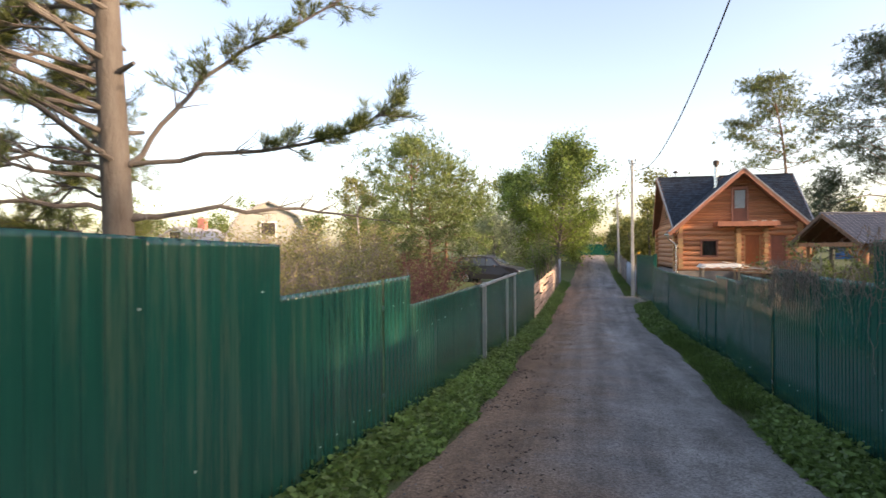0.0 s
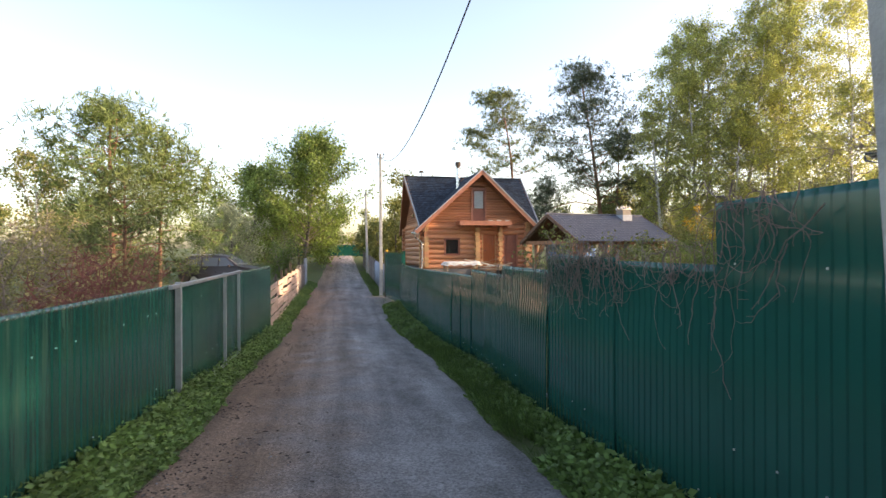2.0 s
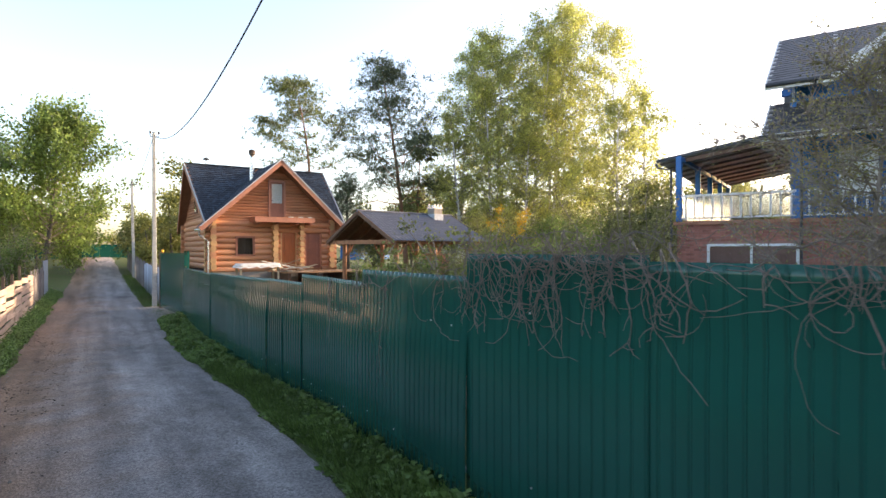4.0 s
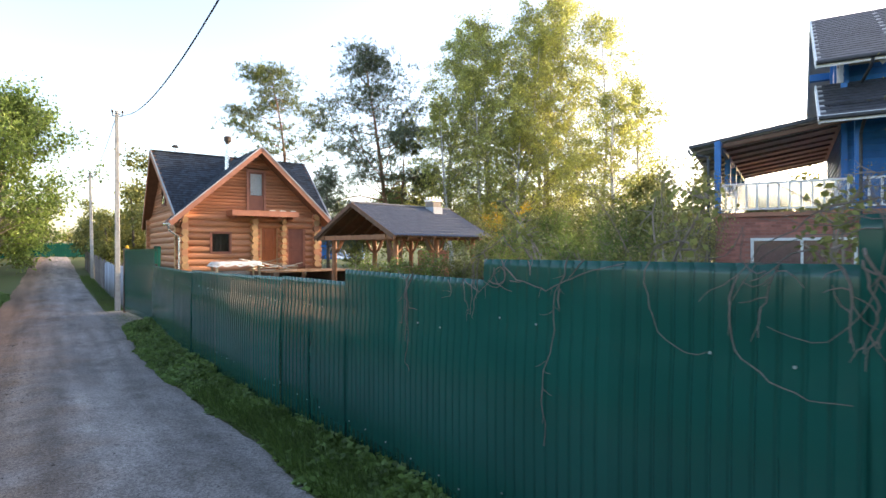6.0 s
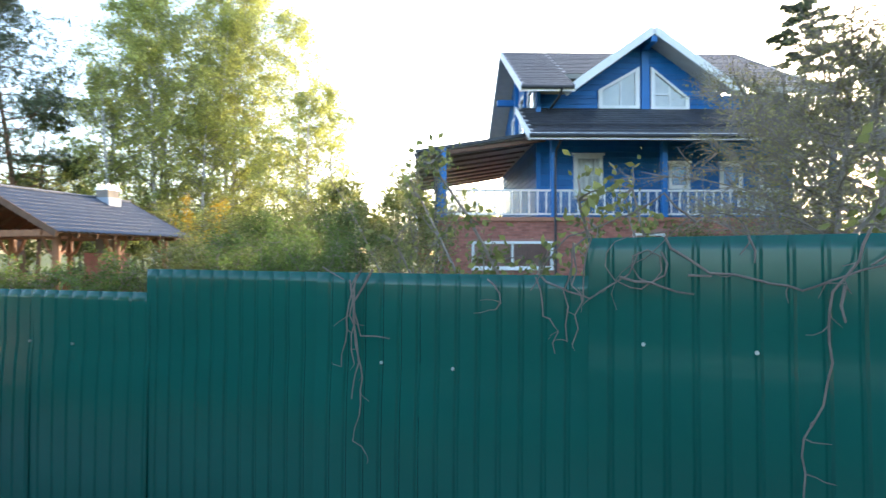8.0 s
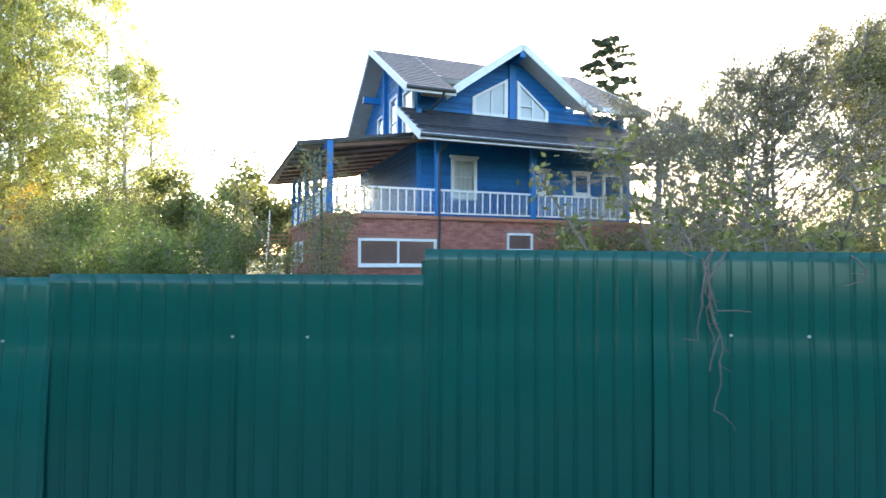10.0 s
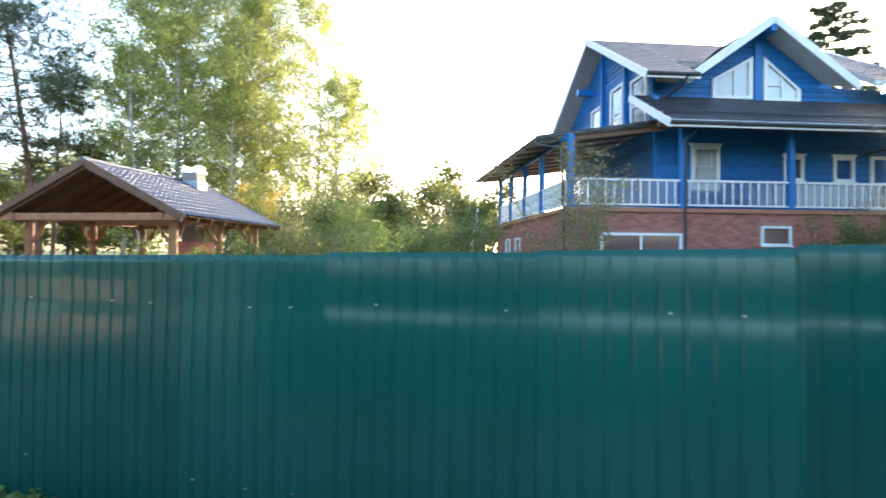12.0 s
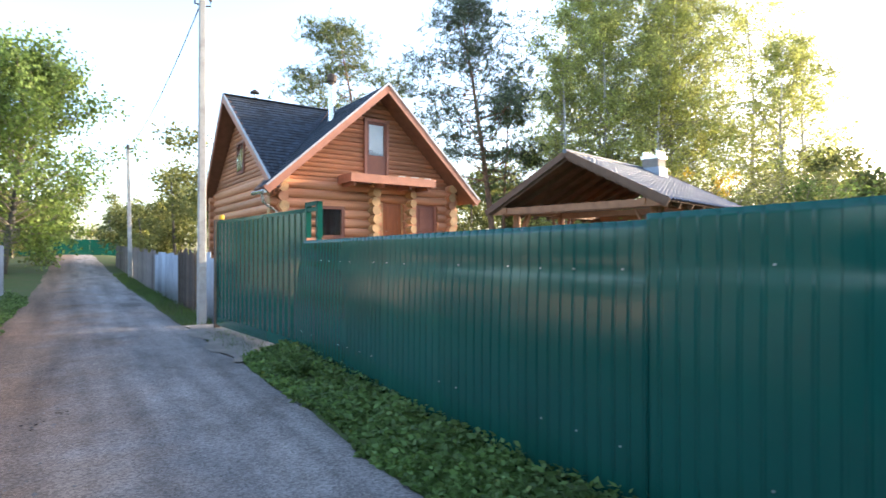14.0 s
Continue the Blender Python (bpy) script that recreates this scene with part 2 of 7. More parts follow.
def road_material():
    """Compacted gravel: grey crown, browner soil towards the left edge, stone speckle, damp patches."""
    m = mat("road_gravel", (0.30, 0.272, 0.252), 0.93, 0, 0.20, 0.7, 0, 50, color2=(0.215, 0.20, 0.19), stain=(0.135, 0.118, 0.102), stain_scale=1.1, stain_amount=0.75, stretch=(1, 0.45, 1), spec=0.25)
    t = m.node_tree
    bs = t.nodes["Principled BSDF"]
    src = bs.inputs["Base Color"].links[0].from_socket
    geo = t.nodes.new("ShaderNodeNewGeometry")
    xyz = t.nodes.new("ShaderNodeSeparateXYZ")
    t.links.new(geo.outputs["Position"], xyz.inputs[0])
    wob = t.nodes.new("ShaderNodeTexNoise")
    wob.inputs["Scale"].default_value, wob.inputs["Detail"].default_value = 1.3, 6
    t.links.new(geo.outputs["Position"], wob.inputs["Vector"])
    add = t.nodes.new("ShaderNodeMath")
    add.operation = "MULTIPLY_ADD"
    add.inputs[1].default_value = 2.2
    t.links.new(wob.outputs["Fac"], add.inputs[0])
    t.links.new(xyz.outputs["X"], add.inputs[2])
    rng = t.nodes.new("ShaderNodeMapRange")
    rng.inputs["From Min"].default_value, rng.inputs["From Max"].default_value = 1.75, 0.25
    rng.inputs["To Max"].default_value = 0.9
    t.links.new(add.outputs[0], rng.inputs["Value"])
    soil = t.nodes.new("ShaderNodeMix")
    soil.data_type = "RGBA"
    soil.inputs["B"].default_value = (0.215, 0.138, 0.088, 1)
    t.links.new(rng.outputs["Result"], soil.inputs["Factor"])
    t.links.new(src, soil.inputs["A"])
    vor = t.nodes.new("ShaderNodeTexVoronoi")
    vor.inputs["Scale"].default_value = 62
    t.links.new(geo.outputs["Position"], vor.inputs["Vector"])
    hsv = t.nodes.new("ShaderNodeSeparateColor")
    t.links.new(vor.outputs["Color"], hsv.inputs[0])
    spk = t.nodes.new("ShaderNodeMapRange")
    spk.inputs["To Min"].default_value, spk.inputs["To Max"].default_value = 0.62, 1.38
    t.links.new(hsv.outputs["Red"], spk.inputs["Value"])
    lane = t.nodes.new("ShaderNodeMapping")
    lane.inputs["Scale"].default_value = (2.6, 0.16, 1)
    t.links.new(geo.outputs["Position"], lane.inputs[0])
    trk = t.nodes.new("ShaderNodeTexNoise")
    trk.inputs["Scale"].default_value, trk.inputs["Detail"].default_value = 1.0, 4
    t.links.new(lane.outputs[0], trk.inputs["Vector"])
    pat = t.nodes.new("ShaderNodeTexNoise")
    pat.inputs["Scale"].default_value, pat.inputs["Detail"].default_value = 2.4, 7
    t.links.new(geo.outputs["Position"], pat.inputs["Vector"])
    wear = t.nodes.new("ShaderNodeMapRange")
    wear.inputs["From Min"].default_value, wear.inputs["From Max"].default_value = 0.48, 0.98
    wear.inputs["To Min"].default_value, wear.inputs["To Max"].default_value = 0.68, 1.40
    both = t.nodes.new("ShaderNodeMath")
    both.operation = "MULTIPLY_ADD"
    both.inputs[1].default_value = 0.45
    t.links.new(pat.outputs["Fac"], both.inputs[0])
    t.links.new(trk.outputs["Fac"], both.inputs[2])
    t.links.new(both.outputs[0], wear.inputs["Value"])
    prod = t.nodes.new("ShaderNodeMath")
    prod.operation = "MULTIPLY"
    t.links.new(spk.outputs["Result"], prod.inputs[0])
    t.links.new(wear.outputs["Result"], prod.inputs[1])
    val = t.nodes.new("ShaderNodeHueSaturation")
    t.links.new(prod.outputs[0], val.inputs["Value"])
    t.links.new(soil.outputs["Result"], val.inputs["Color"])
    t.links.new(val.outputs[0], bs.inputs["Base Color"])
    fine = t.nodes.new("ShaderNodeTexNoise")
    fine.inputs["Scale"].default_value, fine.inputs["Detail"].default_value = 9.0, 9
    t.links.new(geo.outputs["Position"], fine.inputs["Vector"])
    mixh = t.nodes.new("ShaderNodeMath")
    mixh.operation = "MULTIPLY_ADD"
    mixh.inputs[1].default_value = 0.35
    t.links.new(vor.outputs["Distance"], mixh.inputs[0])
    t.links.new(fine.outputs["Fac"], mixh.inputs[2])
    bn = t.nodes.new("ShaderNodeBump")
    bn.inputs["Strength"].default_value, bn.inputs["Distance"].default_value = 0.8, 0.03
    t.links.new(mixh.outputs[0], bn.inputs["Height"])
    t.links.new(bn.outputs[0], bs.inputs["Normal"])
    return m


M["gravel"] = road_material()


# ---- building helpers ----
def part(name, bm, material, parent=None, label="", smooth=False):
    me = bpy.data.meshes.new(name)
    bm.to_mesh(me)
    bm.free()
    me.materials.append(material)
    if smooth:
        me.shade_smooth()
    ob = new(name, me)
    if parent is not None:
        ob.parent = parent
    if label:
        ob["label"] = label
    return ob


def from_lists(name, verts, faces, material, parent=None, label="", smooth=False):
    me = bpy.data.meshes.new(name)
    me.from_pydata(verts, [], faces)
    me.materials.append(material)
    if smooth:
        me.shade_smooth()
    ob = new(name, me)
    if parent is not None:
        ob.parent = parent
    if label:
        ob["label"] = label
    return ob


def empty(name, m=None):
    ob = new(name)
    ob.empty_display_size = 0.2
    if m is not None:
        ob.matrix_world = m
    return ob


def box(bm, c, s, m=None, bevel=0.0):
    vs = [bm.verts.new((c[0] + s[0] * i / 2, c[1] + s[1] * j / 2, c[2] + s[2] * k / 2)) for i in (-1, 1) for j in (-1, 1) for k in (-1, 1)]
    fs = [bm.faces.new([vs[i] for i in f]) for f in ((0, 1, 3, 2), (4, 6, 7, 5), (0, 4, 5, 1), (2, 3, 7, 6), (0, 2, 6, 4), (1, 5, 7, 3))]
    if bevel:
        es = {ed for f in fs for ed in f.edges}
        bmesh.ops.bevel(bm, geom=list(es), offset=bevel, segments=1, affect="EDGES")
    if m is not None:
        bmesh.ops.transform(bm, matrix=m, verts=[v for v in vs if v.is_valid])
    return bm


def span(bm, lo, hi):
    return box(bm, [(a + b) / 2 for a, b in zip(lo, hi)], [abs(b - a) for a, b in zip(lo, hi)])


def beam(bm, p, q, w, h):
    """A squared timber from p to q, w wide and h high."""
    p, q = Vector(p), Vector(q)
    d = (q - p).normalized()
    side = d.cross(Vector((0, 0, 1)))
    side = side.normalized() if side.length > 1e-4 else Vector((1, 0, 0))
    up = side.cross(d)
    vs = [bm.verts.new(o + side * w / 2 * i + up * h / 2 * j) for o in (p, q) for i, j in ((-1, -1), (1, -1), (1, 1), (-1, 1))]
    for f in ((3, 2, 1, 0), (4, 5, 6, 7), (0, 1, 5, 4), (1, 2, 6, 5), (2, 3, 7, 6), (3, 0, 4, 7)):
        bm.faces.new([vs[i] for i in f])
    return bm


def tube(bm, pts, radii, n=8, caps=True):
    """A round bar through the points."""
    rings = []
    pts = [Vector(p) for p in pts]
    for i, p in enumerate(pts):
        d = (pts[min(i + 1, len(pts) - 1)] - pts[max(i - 1, 0)])
        d = d.normalized() if d.length > 1e-6 else Vector((0, 0, 1))
        a = d.cross(Vector((0.31, 0.17, 0.93)))
        if a.length < 0.1:
            a = d.cross(Vector((1, 0, 0)))
        a.normalize()
        b = d.cross(a)
        r = radii[i] if isinstance(radii, (list, tuple)) else radii
        rings.append([bm.verts.new(p + a * r * math.cos(k * math.tau / n) + b * r * math.sin(k * math.tau / n)) for k in range(n)])
    for r0, r1 in zip(rings, rings[1:]):
        for k in range(n):
            bm.faces.new((r0[k], r0[(k + 1) % n], r1[(k + 1) % n], r1[k]))
    if caps and n > 2:
        bm.faces.new(rings[0][::-1])
        bm.faces.new(rings[-1])
    return bm


def slab(bm, poly, thick):
    """A plate: the polygon, thickened downwards along its normal."""
    p = [Vector(v) for v in poly]
    nrm = (p[1] - p[0]).cross(p[2] - p[0]).normalized()
    if nrm.z < 0:
        nrm = -nrm
        p = p[::-1]
    top = [bm.verts.new(v) for v in p]
    bot = [bm.verts.new(v - nrm * thick) for v in p]
    bm.faces.new(top)
    bm.faces.new(bot[::-1])
    for i in range(len(p)):
        j = (i + 1) % len(p)
        bm.faces.new((top[i], bot[i], bot[j], top[j]))
    return bm


def frame_at(o, ux, uy):
    """A local frame on the ground: x along (ux, uy), y to its left, z up."""
    return Matrix.Translation(o) @ Matrix.Rotation(math.atan2(uy, ux), 4, "Z")


B = bmesh.new
GROUND = ((-60, 1.6), (-10, 0.45), (0, 0.0), (5, -0.33), (8.5, -0.58), (12, -0.74), (16, -0.94), (21, -1.14), (27, -1.06), (45, -0.92), (60, -0.55), (90, 0.35), (200, 1.5), (900, 4.0))


def road_z(y):
    for (y0, z0), (y1, z1) in zip(GROUND, GROUND[1:]):
        if y <= y1:
            k = (y - y0) / (y1 - y0)
            return z0 + (z1 - z0) * k
    return GROUND[-1][1]


def ground_z(x, y):
    """Height of the ground: the lane's own fall, flatter yards on both sides."""
    z = road_z(y)
    side = min(1.0, max(0.0, (abs(x - 0.2) - 3.0) / 6.0))
    yard = -0.35 if x > 0 else -0.45
    far = min(1.0, max(0.0, (math.hypot(x, y - 20) - 60) / 60.0))
    yard = yard * (1 - far) + z * far
    return z * (1 - side) + yard * side - 0.02


# ---- ground, road ----
def grid_sheet(name, xs, ys, zf, material):
    nx, ny = len(xs), len(ys)
    v = [(x, y, zf(x, y)) for y in ys for x in xs]
    f = [(j * nx + i, j * nx + i + 1, (j + 1) * nx + i + 1, (j + 1) * nx + i) for j in range(ny - 1) for i in range(nx - 1)]
    return from_lists(name, v, f, material, smooth=True)


def steps(stops):
    out = []
    for (a, b, s) in stops:
        n = max(1, round((b - a) / s))
        out += [a + (b - a) * i / n for i in range(n)]
    return out + [stops[-1][1]]


gx = steps([(-900, -100, 80), (-100, -12, 8), (-12, -2.4, 0.6), (-2.4, 3.2, 0.4), (3.2, 14, 0.6), (14, 110, 8), (110, 900, 80)])
gy = steps([(-900, -60, 80), (-60, -6, 6), (-6, 34, 0.5), (34, 100, 3), (100, 900, 80)])
tagged(grid_sheet("ground", gx, gy, ground_z, M["lawn"]), "short lawn and bare soil between the plots", "ground", kind="structure")


def road_left(y):
    return -1.5 - 0.05 * math.sin(y * 0.6) - 0.035 * math.sin(y * 1.7 + 1)


def road_right(y):
    return 1.89 + 0.09 * math.exp(-((y - 15) / 4.5) ** 2) + 0.06 * math.sin(y * 0.45 + 2) + 0.03 * math.sin(y * 1.9)


def road_height(x, y):
    k = (x - 0.15) / 1.7
    ruts = -0.018 * math.exp(-((x + 0.75) / 0.28) ** 2) - 0.018 * math.exp(-((x - 0.95) / 0.28) ** 2)
    lumps = 0.014 * noise.noise(Vector((x * 1.3, y * 1.3, 0))) + 0.007 * noise.noise(Vector((x * 4, y * 4, 5)))
    return road_z(y) + 0.045 - 0.05 * k * k + ruts + lumps


ry = steps([(-8, -1, 0.5), (-1, 30, 0.12), (30, 60, 0.6), (60, 93, 2)])
rv, rf = [], []
NX = 30
for y in ry:
    a, b = road_left(y), road_right(y)
    for i in range(NX + 1):
        x = a + (b - a) * i / NX
        z = road_height(x, y)
        if i in (0, NX):
            z = ground_z(x, y) - 0.03
        rv.append((x, y, z))
for j in range(len(ry) - 1):
    for i in range(NX):
        rf.append((j * (NX + 1) + i, j * (NX + 1) + i + 1, (j + 1) * (NX + 1) + i + 1, (j + 1) * (NX + 1) + i))
tagged(from_lists("road", rv, rf, M["gravel"], smooth=True), "worn grey gravel lane with shallow wheel ruts", "road", kind="structure")

# driveway apron in front of the sliding gate
bm = B()
av = []
for j in range(13):
    y = 26.7 + 4.6 * j / 12
    x0 = 1.72 + 0.12 * math.sin(j * 1.3)
    for i in range(6):
        x = x0 + (3.4 - x0) * i / 5
        av.append(bm.verts.new((x, y, road_z(y) + 0.02 + 0.012 * noise.noise(Vector((x * 2, y * 2, 3))))))
for j in range(12):
    for i in range(5):
        bm.faces.new((av[j * 6 + i], av[j * 6 + i + 1], av[(j + 1) * 6 + i + 1], av[(j + 1) * 6 + i]))
tagged(part("driveway", bm, M["apron"], smooth=True), "pale cracked concrete apron before the sliding gate", "driveway", kind="structure")


# ---- sheet-metal fences ----
def lean_back(z, top, rail, lean):
    """How far the sheet stands out towards the lane at height z: it leans back to its top edge and is drawn in at the rail."""
    u, h = top - z, top - rail
    m = min(max(u, 0.4), 1.1)
    out = lean * (min(u, 0.4) + (1.1 * (m - 0.4) - (m * m - 0.16) / 2) / 0.7)
    if z < rail:
        out += 0.0115 * (1 - math.exp((z - rail) / 0.10)) - 0.0100 * (1 - math.exp(-h / 0.13))
    else:
        out -= 0.0100 * (math.exp((rail - z) / 0.13) - math.exp(-h / 0.13))
    return out + 0.0022 * (1 - math.exp(-u / 0.06))


def sheet(name, y0, y1, x0, x1, z_base, z_top0, z_top1, material, parent, pitch=0.115, deep=0.012, face=-1, rail=None, lean=0.0):
    """One profiled sheet along y, standing from z_base to its top edge. face: the side that looks at the lane."""
    prof = []
    n = max(1, round(abs(y1 - y0) / pitch))
    p = (y1 - y0) / n
    for i in range(n):
        a = y0 + i * p
        prof += [(a, 0), (a + p * 0.10, deep), (a + p * 0.20, deep), (a + p * 0.30, 0)]
    prof.append((y1, 0))
    top = max(z_top0, z_top1)
    levels = [z_base, z_base + 0.3, z_base + 0.6, z_base + 0.8] + [top - 0.85 + 0.05 * i for i in range(17)] + [top]
    levels = sorted(set(round(q, 3) for q in levels if z_base <= q <= top))
    outs = [lean_back(q, top, rail, lean) if rail is not None else 0.0 for q in levels]
    v, f = [], []
    m_ = len(levels)
    for y, d in prof:
        k = (y - y0) / (y1 - y0)
        zt = z_top0 + (z_top1 - z_top0) * k
        for q, o in zip(levels, outs):
            w = 0.003 * noise.noise(Vector((0, y * 1.6, q * 1.4)))
            v.append((x0 + (x1 - x0) * k - face * d + face * o + w, y, min(q, zt) if q < top else zt))
    for i in range(len(prof) - 1):
        for r in range(m_ - 1):
            q = (m_ * i + r, m_ * (i + 1) + r, m_ * (i + 1) + r + 1, m_ * i + r + 1)
            f.append(q if face > 0 else q[::-1])
    ob = from_lists(name, v, f, material, parent, smooth=True)
    for ed in ob.data.edges:
        a, b = ed.vertices
        if a // m_ == b // m_:
            ed.use_edge_sharp = True
    so = ob.modifiers.new("thick", "SOLIDIFY")
    so.thickness, so.offset = 0.0025, 0
    return ob


def screws(parent, y0, y1, x_of, zs, face, stepy=0.345, skip=0.45):
    n = int((y1 - y0) / stepy)
    for i in range(n):
        y = y0 + (i + 0.6) * stepy
        for z, out in zs:
            if random.random() < skip:
                continue
            bm = B()
            tube(bm, [(0, 0, 0), (face * 0.006, 0, 0)], 0.007, 6)
            s = part("screw", bm, M["screw"], parent)
            s.location = (x_of(y) + face * (out + 0.003), y + random.uniform(-0.04, 0.04), z + random.uniform(-0.006, 0.006))


def fence_run(name, label, x_of, runs, material, face, pitch, rails, leans=()):
    """runs: (y0, y1, top at y0, top at y1); split into sheets of about 1.15 m."""
    f = empty(name)
    for run, (y0, y1, z0, z1) in enumerate(runs):
        lean = leans[run] if leans else 0.0
        n = max(1, round((y1 - y0) / 1.15))
        for i in range(n):
            a, b = y0 + (y1 - y0) * i / n, y0 + (y1 - y0) * (i + 1) / n
            za, zb = z0 + (z1 - z0) * i / n, z0 + (z1 - z0) * (i + 1) / n
            off = 0.0035 * ((i + run) % 2) + random.uniform(0, 0.001)
            sheet("metal_sheet", a - 0.012, b + 0.012, x_of(a) + off, x_of(b) + off, road_z((a + b) / 2) - 0.02, za, zb, material, f, pitch, 0.008, face, min(z0, z1) - rails[0] if leans else None, lean + (0.012 * math.sin(a * 5.1) if leans else 0.0))
        m = max(1, round((y1 - y0) / 2.4))
        for i in range(m + 1):
            y = y0 + (y1 - y0) * i / m
            bm = B()
            span(bm, (-0.03, -0.03, 0), (0.03, 0.03, min(z0, z1) - 0.05 - road_z(y) + 0.3))
            po = part("post", bm, material, f)
            po.location = (x_of(y) - face * 0.065, y, road_z(y) - 0.3)
        for r in rails:
            for i in range(n):
                a, b = y0 + (y1 - y0) * i / n, y0 + (y1 - y0) * (i + 1) / n
                bm = B()
                beam(bm, (x_of(a) - face * 0.036, a, min(z0, z1) - r), (x_of(b) - face * 0.036, b, min(z0, z1) - r), 0.02, 0.04)
                part("rail", bm, M["steel"], f)
        top = min(z0, z1)
        screws(f, y0, y1, x_of, [(top - r, lean_back(top - r, top, top - rails[0], lean) if leans else 0.0) for r in rails], face)
    return tagged(f, label, "fence")


def right_x(y):
    if y < 9:
        return 2.40 + 0.012 * (y - 5)
    if y < 12:
        return 2.45 + (y - 9) * 0.045
    if y < 20:
        return 2.585 - 0.008 * (y - 12)
    return 2.52 + 0.02 * (y - 20)


fence_r = fence_run("sheet_metal_fence", "tall dark green profiled metal fence with stepped top along the lane", right_x,
                    [(-6.0, 5.75, 1.86, 1.65), (5.75, 7.1, 1.27, 1.27), (7.1, 8.7, 1.30, 1.30), (8.7, 10.83, 1.13, 1.12), (10.83, 12.02, 0.985, 0.985), (12.02, 13.06, 0.985, 0.99)], M["fence"], -1, 0.088, (0.37, 1.45),
                    (0.01, 0.01, 0.02, 0.045, 0.05, 0.025))
fence_r2 = fence_run("sheet_metal_fence", "dark green profiled metal fence, lower run up to the sliding gate", right_x,
                     [(13.06, 14.86, 0.87, 0.86), (14.86, 16.0, 0.845, 0.83), (16.0, 17.2, 0.82, 0.815), (17.2, 20.2, 0.80, 0.78), (20.2, 26.9, 0.745, 0.735)], M["fence"], -1, 0.115, (0.29, 1.35),
                     (0.03, 0.06, 0.06, 0.03, 0.03))


def left_x(y):
    return -2.02


fence_l = fence_run("sheet_metal_fence", "beige-streaked green profiled metal fence stepping down the lane", left_x,
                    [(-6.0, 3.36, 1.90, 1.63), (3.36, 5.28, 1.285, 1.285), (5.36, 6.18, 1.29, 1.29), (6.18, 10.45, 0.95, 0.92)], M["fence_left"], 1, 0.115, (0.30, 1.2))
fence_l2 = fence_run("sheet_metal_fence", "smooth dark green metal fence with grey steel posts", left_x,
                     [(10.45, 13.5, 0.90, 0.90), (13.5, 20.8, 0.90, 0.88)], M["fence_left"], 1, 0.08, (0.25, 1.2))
# grey posts and rail that stand proud of the left fence
for i, (y, w) in enumerate(((10.55, 0.07), (13.55, 0.05), (14.97, 0.05))):
    bm = B()
    span(bm, (-w / 2, -w / 2, 0), (w / 2, w / 2, 0.95 - road_z(y) + 0.2))
    p = part("steel_post", bm, M["steel"], fence_l2, "pale galvanised steel post")
    p.location = (-1.96, y, road_z(y) - 0.2)
bm = B()
beam(bm, (-1.96, 10.2, 0.90), (-1.96, 15.2, 0.91), 0.05, 0.05)
part("top_rail", bm, M["steel"], fence_l2, "pale galvanised top rail")
bm = B()
beam(bm, (-1.975, 10.45, road_z(10.5) + 0.07), (-1.975, 15, road_z(15) + 0.07), 0.03, 0.06)
part("bottom_rail", bm, M["steel"], fence_l2)

# sliding gate
gate = empty("sliding_gate", frame_at((2.32, 30.6, 0), 0.085, -0.996))
gl = 4.75
bm = B()
for lo, hi in (((0, -0.03, -0.95), (gl, 0.03, -0.78)), ((0, -0.03, 1.16), (gl, 0.03, 1.22)), ((0, -0.03, -0.86), (0.06, 0.03, 1.22)), ((gl - 0.06, -0.03, -0.86), (gl, 0.03, 1.22))):
    span(bm, lo, hi)
part("gate_frame", bm, M["fence"], gate)
prof, v, f = [], [], []
n = 38
for i in range(n + 1):
    x = 0.06 + (gl - 0.46) * i / n
    v += [(x, -0.02 - (0.012 if i % 2 else 0), -0.78), (x, -0.02 - (0.012 if i % 2 else 0), 1.16)]
f = [(2 * i, 2 * i + 2, 2 * i + 3, 2 * i + 1) for i in range(n)]
from_lists("gate_sheet", v, f, M["fence"], gate)
bm = B()
for lo, hi in (((gl - 0.42, -0.04, 0.78), (gl - 0.36, 0.04, 1.30)), ((gl - 0.05, -0.04, 0.78), (gl + 0.01, 0.04, 1.30)), ((gl - 0.42, -0.04, 1.24), (gl + 0.01, 0.04, 1.30))):
    span(bm, lo, hi)
part("guide_frame", bm, M["fence"], gate, "green square guide frame of the gate")
bm = B()
span(bm, (-0.12, -0.05, -1.1), (-0.03, 0.05, 1.26))
part("gate_post", bm, M["dark_board"], gate)
tagged(gate, "green sheet-metal sliding gate, closed, beside a concrete pole", "gate")
beacon = empty("warning_beacon", Matrix.Translation((2.36, 30.45, 1.22)))
bm = B()
tube(bm, [(0, 0, 0), (0, 0, 0.03)], 0.05, 10)
part("base", bm, M["cable"], beacon)
bm = B()
tube(bm, [(0, 0, 0.03), (0, 0, 0.10), (0, 0, 0.13)], [0.055, 0.055, 0.03], 10)
part("dome", bm, M["yellow"], beacon, "yellow plastic dome")
tagged(beacon, "small yellow beacon lamp on the gate post", "beacon")


# ---- log house ----
def ridge_point(x, x0, half, top, low):
    return top - (top - low) * abs(x - x0) / half


log_house = empty("log_house", frame_at((7.726, 34.814, 0), 0.9996, 0.028))
LW, LE, LB = -2.80, 3.30, 7.6       # left wall, right wall, back
walls = empty("wall", None)
walls.parent = log_house


def log_bar(p, q, r, material, parent, name="log"):
    bm = B()
    tube(bm, [p, q], r, 12)
    return part(name, bm, material, parent, smooth=False)


